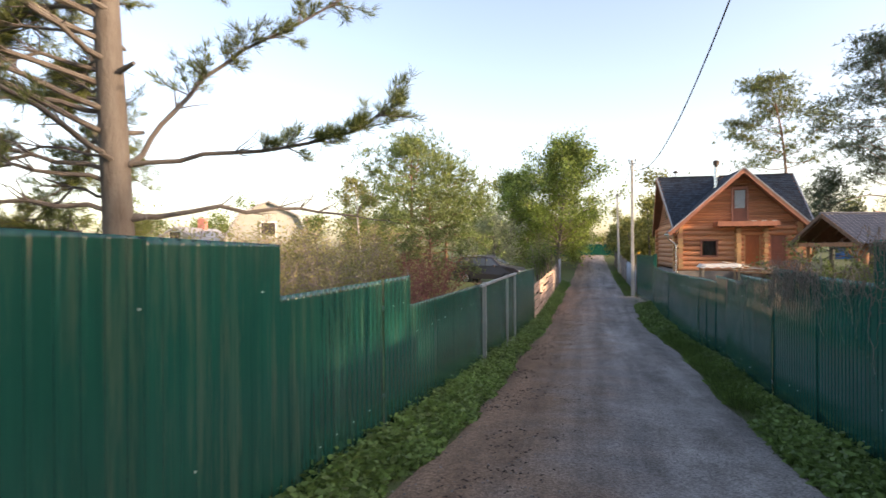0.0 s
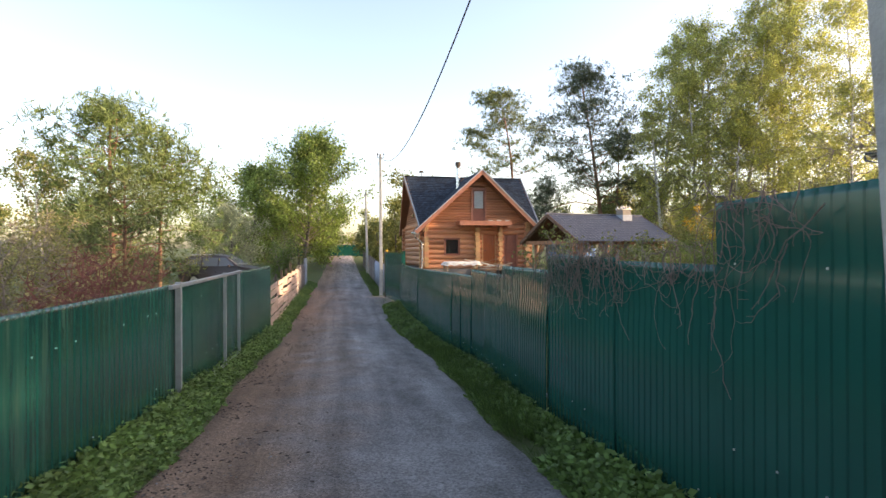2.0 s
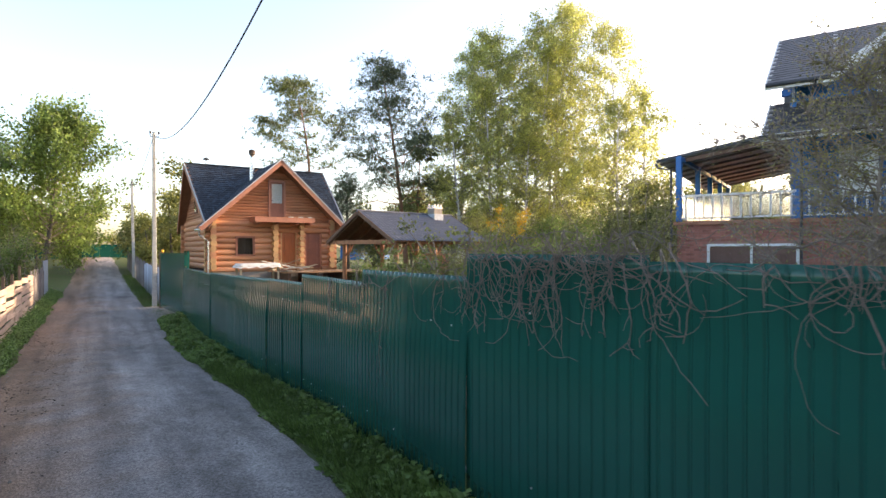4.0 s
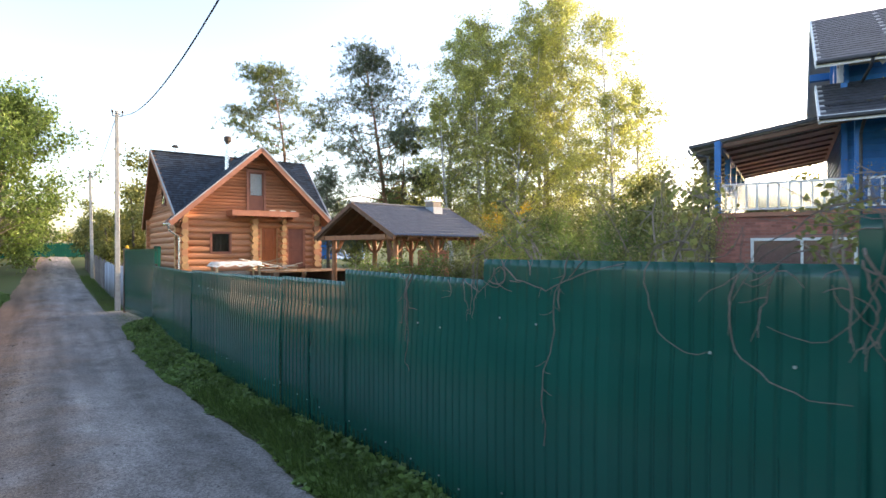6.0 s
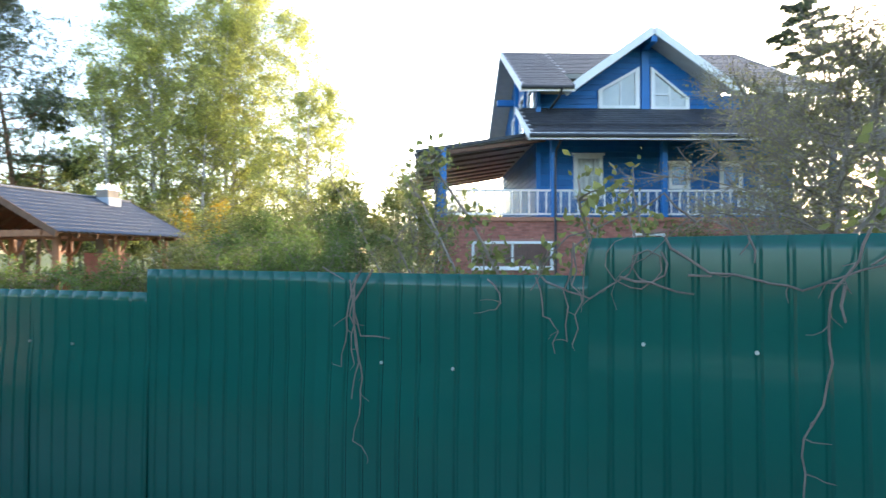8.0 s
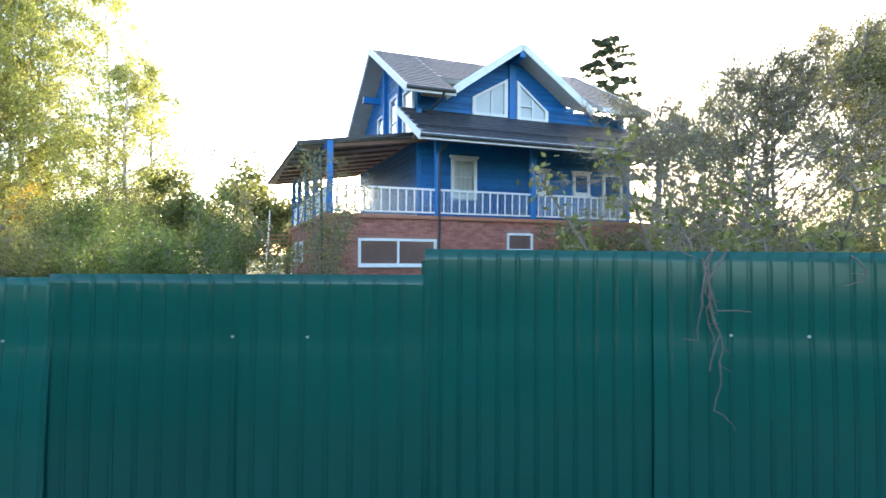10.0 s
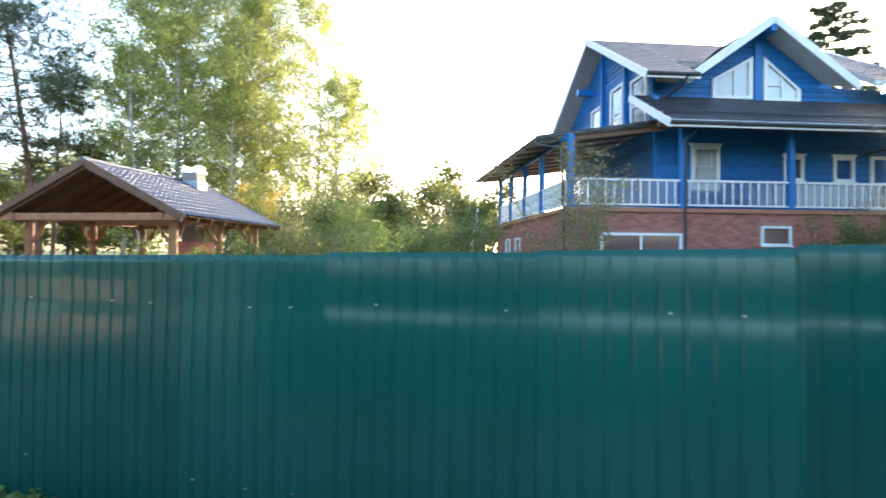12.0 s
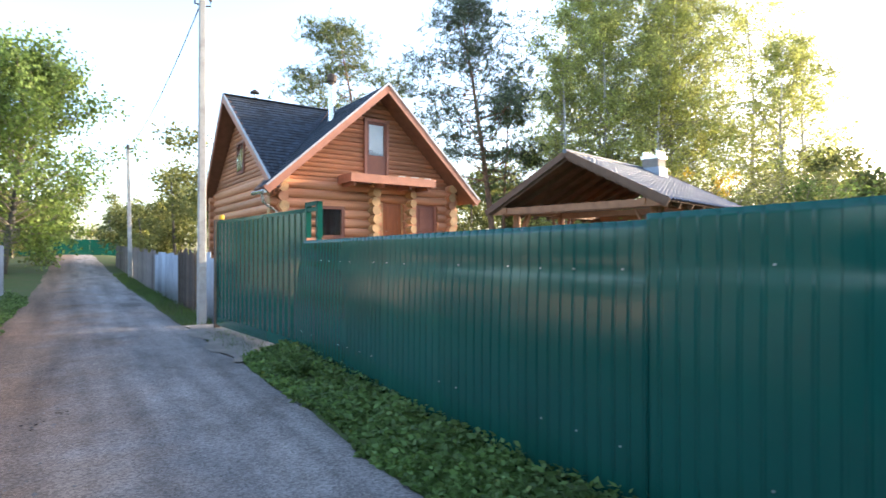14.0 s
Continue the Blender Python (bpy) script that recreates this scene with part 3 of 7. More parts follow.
z, r = 0.35, 0.155
while z < 2.75:
    for a, b in ((LW - 0.32, -1.72), (-0.78, 0.55), (1.40, 1.88), (2.78, LE + 0.32)) if 1.0 < z < 2.0 else (((LW - 0.32, 0.55), (1.40, 1.88), (2.78, LE + 0.32)) if z < 2.35 else ((LW - 0.32, LE + 0.32),)):
        log_bar((a, 0, z), (b, 0, z), r, M["log"], walls)
    log_bar((LW, -0.32, z + r), (LW, LB + 0.3, z + r), r, M["log"], walls)
    log_bar((LE, -0.32, z + r), (LE, LB + 0.3, z + r), r, M["log"], walls)
    log_bar((LW - 0.3, LB, z), (LE + 0.3, LB, z), r, M["log"], walls)
    # inner cross walls show their log ends beside the doors
    for x in (0.22, 1.60):
        log_bar((x, -0.42 + 0.05 * math.sin(z * 7 + x), z + r * 0.9), (x, 0.2, z + r * 0.9), r * (0.98 if x < 1 else 0.8), M["log_end"], walls, "log_end")
    for x in (LW, LE):
        log_bar((x, -0.36 - 0.05 * math.sin(z * 5), z + r), (x, -0.30, z + r), r * 0.99, M["log_end"], walls, "log_end")
    for x, s in ((LW - 0.32, -1), (LE + 0.32, 1)):
        log_bar((x, 0, z), (x + s * 0.03, 0, z), r * 0.99, M["log_end"], walls, "log_end")
    z += 2 * r * 0.93
# boarded gable
z = 2.75
while z < 5.55:
    half = (5.72 - z) / (5.72 - 2.3) * 3.75
    a, b = max(LW, 0.38 - half), min(LE, 0.38 + half * 0.93)
    for p, q in (((a, -0.05), (0.75, b)) if z < 4.86 else ((a, b),)):
        if q - p > 0.05:
            bm = B()
            tube(bm, [(p, -0.01, z + 0.08), (q, -0.01, z + 0.08)], 0.085, 8)
            part("half_log_board", bm, M["siding"], walls)
    z += 0.15
bm = B()
span(bm, (LW + 0.1, 0.08, 0.2), (LE - 0.1, 0.14, 2.9))
for i in range(14):
    za = 2.8 + i * 0.2
    half = (5.72 - za) / 3.42 * 3.6
    span(bm, (0.38 - half, 0.06, za), (0.38 + half * 0.92, 0.12, za + 0.22))
part("inner_wall", bm, M["siding"], walls)
# side gables, boarded
for x in (LW, LE):
    z = 2.9
    while z < 5.7:
        half = (5.85 - z) / (5.85 - 2.35) * 4.3
        bm = B()
        tube(bm, [(x, max(0.1, 3.9 - half), z + 0.08), (x, min(LB, 3.9 + half), z + 0.08)], 0.085, 8)
        part("half_log_board", bm, M["siding"], walls)
        z += 0.15
bm = B()
span(bm, (LW + 0.02, 3.4, 3.35), (LW - 0.12, 4.3, 4.5))
part("gable_window_frame", bm, M["door_brown"], walls)
bm = B()
span(bm, (LW - 0.125, 3.5, 3.45), (LW - 0.135, 4.2, 4.4))
part("pane", bm, M["glass"], walls)

roof = empty("roof", None)
roof.parent = log_house
RL, RR, RV, RZ = -3.50, 4.35, 3.80, 6.02


def shingle_slope(name, p00, p10, p01, p11, rows, material, parent, thick=0.03, cols=1):
    """Lapped courses between the eave line p00-p10 and the ridge line p01-p11, in one mesh."""
    v, f = [], []
    p00, p10, p01, p11 = (Vector(p) for p in (p00, p10, p01, p11))
    nrm = (p10 - p00).cross(p01 - p00).normalized()
    if nrm.z < 0:
        nrm = -nrm
    for r in range(rows):
        k0, k1 = r / rows, min(1, (r + 1.12) / rows)
        for c in range(cols):
            c0, c1 = c / cols, (c + 1) / cols
            if cols > 1 and r % 2:
                c0, c1 = min(1, c0 + 0.5 / cols), min(1, c1 + 0.5 / cols)
            lift = thick * (1 + 0.3 * random.random())
            a = p00.lerp(p10, c0).lerp(p01.lerp(p11, c0), k0)
            b = p00.lerp(p10, c1).lerp(p01.lerp(p11, c1), k0)
            d = p00.lerp(p10, c0).lerp(p01.lerp(p11, c0), k1)
            g = p00.lerp(p10, c1).lerp(p01.lerp(p11, c1), k1)
            i = len(v)
            v += [a + nrm * lift, b + nrm * lift, g + nrm * 0.004, d + nrm * 0.004, a, b]
            f += [(i, i + 1, i + 2, i + 3), (i + 4, i + 5, i + 1, i)]
    ob = from_lists(name, v, f, material, parent)
    ob["kind"] = "stuff"
    return ob


# the two roofs cross: the main one along the house, the front gable across it
yb = 2 * RV + 0.85
bm = B()
slab(bm, [(-3.16, yb, 2.42), (4.05, yb, 2.42), (RR, RV, RZ), (RL, RV, RZ)], 0.14)
part("roof_slope", bm, M["gable_soffit"], roof)
shingle_slope("shingles", (-3.16, yb, 2.43), (4.05, yb, 2.43), (RL, RV, RZ + 0.01), (RR, RV, RZ + 0.01), 30, M["shingle"], roof, 0.02, 26)
# the ridge runs out past the eaves at both ends
for xe, xb, xf in ((RL, -3.16, -3.06), (RR, 4.05, 3.95)):
    bm = B()
    slab(bm, [(xb, -0.62, 2.42), (xf, -0.62, 2.42), (0.38, RV - 0.2, RZ - 0.16), (0.38, RV, RZ), (xe, RV, RZ)], 0.14)
    part("roof_slope", bm, M["gable_soffit"], roof)
    shingle_slope("shingles", (xb, -0.62, 2.43), (xf, -0.62, 2.43), (xe, RV, RZ + 0.01), (0.38, RV, RZ + 0.01), 30, M["shingle"], roof, 0.02, 12)
GA, GZ, GLOW, GF = 0.38, 5.90, 2.42, -0.86
for s, GH in ((1, 3.66), (-1, 3.88)):
    bm = B()
    slab(bm, [(GA + s * GH, GF, GLOW), (GA + s * GH, 0.3, GLOW), (GA, 3.75, GZ), (GA, GF, GZ)], 0.14)
    part("gable_slope", bm, M["gable_soffit"], roof)
    shingle_slope("shingles", (GA + s * GH, GF, GLOW + 0.012), (GA + s * GH, -0.2, GLOW + 0.012), (GA, GF, GZ + 0.012), (GA, 3.75, GZ + 0.012), 26, M["shingle"], roof, 0.02, 9)
    bm = B()
    beam(bm, (GA + s * GH, GF - 0.02, GLOW - 0.1), (GA, GF - 0.02, GZ - 0.1), 0.04, 0.24)
    part("bargeboard", bm, M["brown_trim"], roof, "red-brown bargeboard")
    bm = B()
    beam(bm, (GA + s * GH, GF - 0.035, GLOW + 0.03), (GA, GF - 0.035, GZ + 0.035), 0.06, 0.05)
    part("rake_flashing", bm, M["steel"], roof)
for x, xb in ((RL, -3.18), (RR, 4.07)):
    for s in (-1, 1):
        bm = B()
        beam(bm, (xb, RV + s * (RV + (0.85 if s > 0 else 0.62)), 2.32), (x, RV, RZ - 0.1), 0.04, 0.22)
        part("bargeboard", bm, M["brown_trim"], roof)
        bm = B()
        beam(bm, (xb, RV + s * (RV + (0.85 if s > 0 else 0.62)), 2.45), (x, RV, RZ + 0.03), 0.06, 0.05)
        part("rake_flashing", bm, M["steel"], roof)
bm = B()
beam(bm, (RL, RV, RZ + 0.03), (RR, RV, RZ + 0.03), 0.22, 0.03)
part("ridge_cap", bm, M["shingle"], roof)
# steel flue and a roof vent
flue = empty("flue", None)
flue.parent = roof
bm = B()
tube(bm, [(-0.48, 1.54, 4.1), (-0.48, 1.54, 6.30)], 0.13, 14)
part("pipe", bm, M["tin"], flue, "bright steel flue pipe")
bm = B()
tube(bm, [(-0.48, 1.54, 6.30), (-0.48, 1.54, 6.44)], 0.10, 12)
tube(bm, [(-0.48, 1.54, 6.44), (-0.48, 1.54, 6.66), (-0.48, 1.54, 6.70)], [0.17, 0.17, 0.10], 14)
part("cowl", bm, M["dark_board"], flue)
vent = empty("roof_vent", None)
vent.parent = roof
bm = B()
tube(bm, [(-2.3, 4.2, 5.6), (-2.3, 4.2, 6.32)], 0.06, 10)
part("pipe", bm, M["tin"], vent)
bm = B()
tube(bm, [(-2.3, 4.2, 6.36), (-2.3, 4.2, 6.42), (-2.3, 4.2, 6.50)], [0.17, 0.15, 0.03], 12)
part("cap", bm, M["dark_board"], vent)
# skylight on the gable slope
bm = B()
slab(bm, [(-0.10, 0.95, 5.46), (-0.10, 1.75, 5.46), (0.22, 1.75, 5.745), (0.22, 0.95, 5.745)], 0.02)
part("skylight", bm, M["tin"], roof)

# balcony shelf
balcony = empty("balcony", None)
balcony.parent = log_house
bm = B()
for i in range(8):
    y = -0.08 - i * 0.118
    span(bm, (-1.0, y - 0.11, 2.80), (2.08, y, 2.84))
part("floor_boards", bm, M["brown_trim"], balcony)
bm = B()
span(bm, (-1.0, -1.06, 2.72), (2.08, -1.02, 2.98))
span(bm, (-1.0, -1.02, 2.72), (-0.96, 0, 2.98))
span(bm, (2.04, -1.02, 2.72), (2.08, 0, 2.98))
part("fascia", bm, M["brown_trim"], balcony)
for x in (-0.8, 0.2, 1.2, 1.9):
    bm = B()
    beam(bm, (x, 0.1, 2.70), (x, -0.9, 2.70), 0.10, 0.14)
    part("joist", bm, M["brown_trim"], balcony)
for x in (0.85, 1.35, 1.85):
    bm = B()
    box(bm, (x, -0.9, 3.0), (0.24, 0.12, 0.05), None, 0.015)
    ob = part("roof_offcut", bm, M["tarp"], None)
    ob.matrix_world = log_house.matrix_world
    tagged(ob, "pale offcut lying on the balcony edge", "offcut")


def door(parent, x0, x1, z0, z1, y, material, name="door", glass_from=None):
    d = empty(name, None)
    d.parent = parent
    bm = B()
    w = 0.09
    for lo, hi in (((x0 - w, y - 0.04, z0), (x0, y + 0.1, z1 + w)), ((x1, y - 0.04, z0), (x1 + w, y + 0.1, z1 + w)), ((x0 - w, y - 0.04, z1), (x1 + w, y + 0.1, z1 + w))):
        span(bm, lo, hi)
    part("door_frame", bm, M["brown_trim"] if material is not M["door_wood"] else M["log_end"], d)
    bm = B()
    if glass_from is None:
        span(bm, (x0, y + 0.01, z0), (x1, y + 0.05, z1))
        for lo, hi in ((0.08, 0.44), (0.52, 0.92)):
            box(bm, ((x0 + x1) / 2, y + 0.004, z0 + (z1 - z0) * (lo + hi) / 2), ((x1 - x0) * 0.62, 0.02, (z1 - z0) * (hi - lo)), None, 0.008)
    else:
        span(bm, (x0, y + 0.01, z0), (x1, y + 0.05, glass_from))
        for lo, hi in (((x0, y + 0.01, glass_from), (x0 + 0.09, y + 0.05, z1)), ((x1 - 0.09, y + 0.01, glass_from), (x1, y + 0.05, z1)), ((x0 + 0.09, y + 0.01, z1 - 0.09), (x1 - 0.09, y + 0.05, z1))):
            span(bm, lo, hi)
    leaf = part("door_leaf", bm, material, d)
    if glass_from is not None:
        bm = B()
        span(bm, (x0 + 0.09, y + 0.022, glass_from), (x1 - 0.09, y + 0.034, z1 - 0.09))
        part("pane", bm, M["glass"], d)
        bm = B()
        span(bm, (x0 + 0.06, y + 0.056, glass_from), (x1 - 0.06, y + 0.06, z1 - 0.05))
        part("blind", bm, M["curtain"], d, "pale curtain behind the glass")
    bm = B()
    tube(bm, [(x0 + 0.08, y - 0.05, z0 + (z1 - z0) * 0.48), (x0 + 0.2, y - 0.05, z0 + (z1 - z0) * 0.48)], 0.012, 6)
    tube(bm, [(x0 + 0.08, y + 0.02, z0 + (z1 - z0) * 0.48), (x0 + 0.08, y - 0.05, z0 + (z1 - z0) * 0.48)], 0.012, 6)
    part("handle", bm, M["tin"], d)
    return d


door(log_house, 0.64, 1.36, 0.36, 2.28, -0.02, M["door_wood"])
door(log_house, 1.95, 2.70, 0.36, 2.28, -0.02, M["door_brown"])
door(log_house, 0.0, 0.72, 3.0, 4.84, -0.13, M["door_brown"], "balcony_door", 3.75)


def window(parent, x0, x1, z0, z1, y, trim, name="window", mull=(), bars=(), sill=True, wide=0.10, back="curtain", lintel=0.0):
    """A framed window in a wall that looks towards -y."""
    wd = empty(name, None)
    wd.parent = parent
    bm = B()
    for lo, hi in (((x0 - wide, y - 0.06, z0 - wide), (x0, y + 0.06, z1 + wide)), ((x1, y - 0.06, z0 - wide), (x1 + wide, y + 0.06, z1 + wide)),
                   ((x0, y - 0.06, z1), (x1, y + 0.06, z1 + wide)), ((x0, y - 0.06, z0 - wide), (x1, y + 0.06, z0))):
        span(bm, lo, hi)
    if lintel:
        span(bm, (x0 - wide - lintel, y - 0.085, z1 + wide), (x1 + wide + lintel, y + 0.05, z1 + wide + 0.08))
    part("window_frame", bm, trim, wd)
    bm = B()
    for m_ in mull:
        span(bm, (m_ - 0.035, y - 0.03, z0), (m_ + 0.035, y + 0.03, z1))
    for b_ in bars:
        span(bm, (x0, y - 0.025, b_ - 0.02), (x1, y + 0.025, b_ + 0.02))
    if mull or bars:
        part("glazing_bar", bm, trim, wd)
    else:
        bm.free()
    bm = B()
    span(bm, (x0, y - 0.006, z0), (x1, y + 0.006, z1))
    part("pane", bm, M["glass"], wd)
    # Backing sheet: a curtain, or near-black painting the unlit room's darkness.
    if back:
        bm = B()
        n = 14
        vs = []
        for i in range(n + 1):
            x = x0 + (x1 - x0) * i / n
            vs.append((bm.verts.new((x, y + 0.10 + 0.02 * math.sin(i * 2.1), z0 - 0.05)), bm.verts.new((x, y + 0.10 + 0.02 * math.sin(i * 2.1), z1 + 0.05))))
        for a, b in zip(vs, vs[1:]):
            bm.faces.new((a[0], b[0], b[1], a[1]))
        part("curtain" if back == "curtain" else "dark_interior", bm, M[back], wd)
    if sill:
        bm = B()
        span(bm, (x0 - wide, y - 0.14, z0 - wide - 0.04), (x1 + wide, y + 0.03, z0 - wide))
        part("window_sill", bm, trim, wd)
    return wd


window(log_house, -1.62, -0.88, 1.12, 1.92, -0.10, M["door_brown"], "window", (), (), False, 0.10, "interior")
# gutter and downpipe at the corner
bm = B()
tube(bm, [(GA - GH - 0.02, 0.3, GLOW - 0.12), (GA - GH - 0.02, GF, GLOW - 0.14)], 0.06, 8)
part("gutter", bm, M["tin"], log_house)
bm = B()
tube(bm, [(GA - GH, -0.5, GLOW - 0.16), (GA - GH + 0.05, -0.45, GLOW - 0.4), (LW - 0.25, -0.4, 1.75), (LW - 0.25, -0.4, 0.1)], 0.045, 8)
part("downpipe", bm, M["tin"], log_house)
# porch deck in front
deck = empty("deck", None)
deck.parent = log_house
for i in range(22):
    bm = B()
    span(bm, (-0.2, -0.45 - i * 0.125, 0.22), (4.4, -0.34 - i * 0.125, 0.26))
    part("plank", bm, M["deck"], deck)
bm = B()
for x in (0.0, 1.4, 2.8, 4.2):
    span(bm, (x, -3.1, -0.6), (x + 0.12, -0.3, 0.215))
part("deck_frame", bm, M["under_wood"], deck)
bm = B()
span(bm, (LW - 0.1, -0.1, -0.8), (LE + 0.1, LB, 0.24))
part("foundation", bm, M["apron"], log_house)
tagged(log_house, "honey-brown log house with dark shingled roof and front gable", "house")


# ---- gazebo ----
gaz = empty("gazebo", frame_at((9.70, 27.80, 0), 0.981, 0.196))
GL, GW, GT, GE = 5.45, 2.47, 2.98, 1.70
groof = empty("roof", None)
groof.parent = gaz
for s in (-1, 1):
    bm = B()
    slab(bm, [(0, s * GW, GE - 0.02), (GL, s * GW, GE - 0.02), (GL, 0, GT - 0.02), (0, 0, GT - 0.02)], 0.03)
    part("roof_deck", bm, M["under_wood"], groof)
    # pressed metal tiles: steps down the slope, waves across it
    v, f = [], []
    nu, rows = 112, 11
    for r in range(rows):
        for e_ in (0, 1):
            k = (r + e_) / rows
            for i in range(nu + 1):
                x = -0.06 + (GL + 0.12) * i / nu
                wave = 0.022 * math.cos(i * math.pi / 2)
                lift = (0.038 if e_ == 0 else 0.024) + wave
                v.append((x, s * (GW + 0.06) * (1 - k), GE - 0.03 + (GT - GE + 0.03) * k + lift))
    for r in range(2 * rows - 1):
        for i in range(nu):
            a = r * (nu + 1) + i
            f.append((a, a + 1, a + nu + 2, a + nu + 1) if s < 0 else (a, a + nu + 1, a + nu + 2, a + 1))
    from_lists("metal_tiles", v, f, M["tile"], groof)["kind"] = "stuff"
    for x in (-0.05, GL + 0.05):
        bm = B()
        beam(bm, (x, s * (GW + 0.05), GE - 0.07), (x, 0, GT - 0.03), 0.03, 0.16)
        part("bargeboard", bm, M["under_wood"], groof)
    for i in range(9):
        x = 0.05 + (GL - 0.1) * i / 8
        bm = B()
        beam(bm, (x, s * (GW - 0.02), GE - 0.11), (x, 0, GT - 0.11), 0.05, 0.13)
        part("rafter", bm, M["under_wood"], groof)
bm = B()
tube(bm, [(-0.08, 0, GT + 0.03), (GL + 0.08, 0, GT + 0.03)], 0.06, 8)
part("ridge_cap", bm, M["tile"], groof)
PX = (0.55, 2.7, 4.9)
for x in PX:
    for s in (-1, 1):
        bm = B()
        yz = s * 1.92
        tube(bm, [(x, yz, -0.5), (x, yz, 0.4), (x, yz, 1.62)], [0.11, 0.105, 0.10], 12)
        part("post", bm, M["post_wood"], gaz)
        for dx in (-1, 1):
            if 0.3 < x + dx * 0.5 < GL - 0.2:
                bm = B()
                tube(bm, [(x, yz, 1.0), (x + dx * 0.26, yz, 1.22), (x + dx * 0.46, yz, 1.6)], 0.045, 8)
                part("brace", bm, M["post_wood"], gaz)
        bm = B()
        tube(bm, [(x, yz, 1.0), (x, yz - s * 0.26, 1.22), (x, yz - s * 0.46, 1.58)], 0.045, 8)
        part("brace", bm, M["post_wood"], gaz)
    bm = B()
    beam(bm, (x, -2.3, 1.66), (x, 2.3, 1.66), 0.12, 0.16)
    part("tie_beam", bm, M["post_wood"], gaz)
for s in (-1, 1):
    bm = B()
    beam(bm, (0.0, s * 1.92, 1.68), (GL, s * 1.92, 1.68), 0.12, 0.14)
    part("wall_plate", bm, M["post_wood"], gaz)
bm = B()
beam(bm, (0.08, -2.35, 1.66), (0.08, 2.35, 1.66), 0.08, 0.17)
part("front_tie_beam", bm, M["post_wood"], gaz)
bm = B()
span(bm, (0, -2.3, -0.45), (GL, 2.3, -0.28))
part("floor", bm, M["deck"], gaz)
tagged(gaz, "open timber gazebo with a grey metal-tile gable roof", "gazebo")

stove = empty("garden_stove", gaz.matrix_world @ Matrix.Translation((4.2, -0.25, 0)))
bm = B()
span(bm, (-0.55, -0.4, -0.28), (0.55, 0.4, 1.15))
part("body", bm, M["brick"], stove)
bm = B()
span(bm, (-0.24, -0.24, 1.15), (0.24, 0.24, 3.34))
part("chimney", bm, M["apron"], stove)
bm = B()
for x, y in ((-0.2, -0.2), (0.2, -0.2), (-0.2, 0.2), (0.2, 0.2), (0, 0.2), (0, -0.2)):
    span(bm, (x - 0.03, y - 0.03, 3.345), (x + 0.03, y + 0.03, 3.48))
span(bm, (-0.27, -0.27, 3.27), (0.27, 0.27, 3.35))
part("chimney_cap", bm, M["tin"], stove)
bm = B()
span(bm, (-0.28, -0.29, 2.60), (0.28, 0.29, 3.02))
part("flashing", bm, M["slate_sheet"], stove)
tagged(stove, "garden stove with a square pale chimney through the gazebo roof", "stove")
# garden table under the gazebo
table = empty("garden_table", gaz.matrix_world @ Matrix.Translation((2.2, -0.2, -0.28)))
bm = B()
for i in range(6):
    span(bm, (-0.8, -0.42 + i * 0.14, 0.72), (0.8, -0.30 + i * 0.14, 0.76))
part("tabletop", bm, M["deck"], table)
for x in (-0.7, 0.7):
    for y in (-0.33, 0.33):
        bm = B()
        span(bm, (x - 0.04, y - 0.04, 0), (x + 0.04, y + 0.04, 0.72))
        part("leg", bm, M["post_wood"], table)
tagged(table, "wooden garden table under the gazebo", "table")

# ---- pile of boards and sheeting before the log house ----
pile_at = log_house.matrix_world @ Matrix.Translation((-1.3, -2.6, 0))
trestle = empty("trestle_table", pile_at)
bm = B()
span(bm, (-1.0, -0.5, 0.55), (1.0, 0.5, 0.60))
part("tabletop", bm, M["plank"], trestle)
for x in (-0.85, 0.85):
    for y in (-0.4, 0.4):
        bm = B()
        span(bm, (x - 0.04, y - 0.04, -0.5), (x + 0.04, y + 0.04, 0.55))
        part("leg", bm, M["plank"], trestle)
tagged(trestle, "rough work table covered with stacked boards", "table")
bm = B()
v = []
for j in range(9):
    for i in range(13):
        x, y = -1.05 + 2.1 * i / 12, -0.55 + 1.1 * j / 8
        edge = max(abs(x) / 1.05, abs(y) / 0.55)
        zz = 0.70 - (0.22 if edge > 0.97 else 0) * (0.8 + 0.2 * math.sin(i * 2.3)) + 0.03 * noise.noise(Vector((x * 3, y * 3, 0)))
        v.append(bm.verts.new((x * 1.02, y * 1.02, zz)))
for j in range(8):
    for i in range(12):
        bm.faces.new((v[j * 13 + i], v[j * 13 + i + 1], v[(j + 1) * 13 + i + 1], v[(j + 1) * 13 + i]))
ob = part("plastic_sheet", bm, M["tarp"], None, smooth=True)
ob.matrix_world = pile_at
tagged(ob, "crumpled white sheeting over stacked boards", "sheeting")
random.seed(5)
for i in range(16):
    bm = B()
    a = random.uniform(-0.5, 0.5)
    L = random.uniform(0.7, 1.7)
    c = Vector((random.uniform(0.9, 2.4), random.uniform(-0.5, 0.4), 0.25 + 0.045 * i * 0.6))
    d = Vector((math.cos(a), math.sin(a), random.uniform(-0.25, 0.35) if i > 9 else 0.03)) * L / 2
    beam(bm, c - d, c + d, random.uniform(0.08, 0.16), 0.025)
    ob = part("scrap_board", bm, M["plank"] if i % 3 else M["tarp"], None)
    ob.matrix_world = pile_at
    tagged(ob, "loose sawn board on a scrap heap", "board", "scrap heap")

# ---- blue house ----
blue = empty("blue_house", frame_at((17.94, 13.95, 0), 0.40, -0.917))
bw = empty("wall", None)
bw.parent = blue
DZ, RT = 2.25, 3.12
AL, AR, WF, UF, BK = -0.2, 8.3, 1.42, 1.85, 11.0


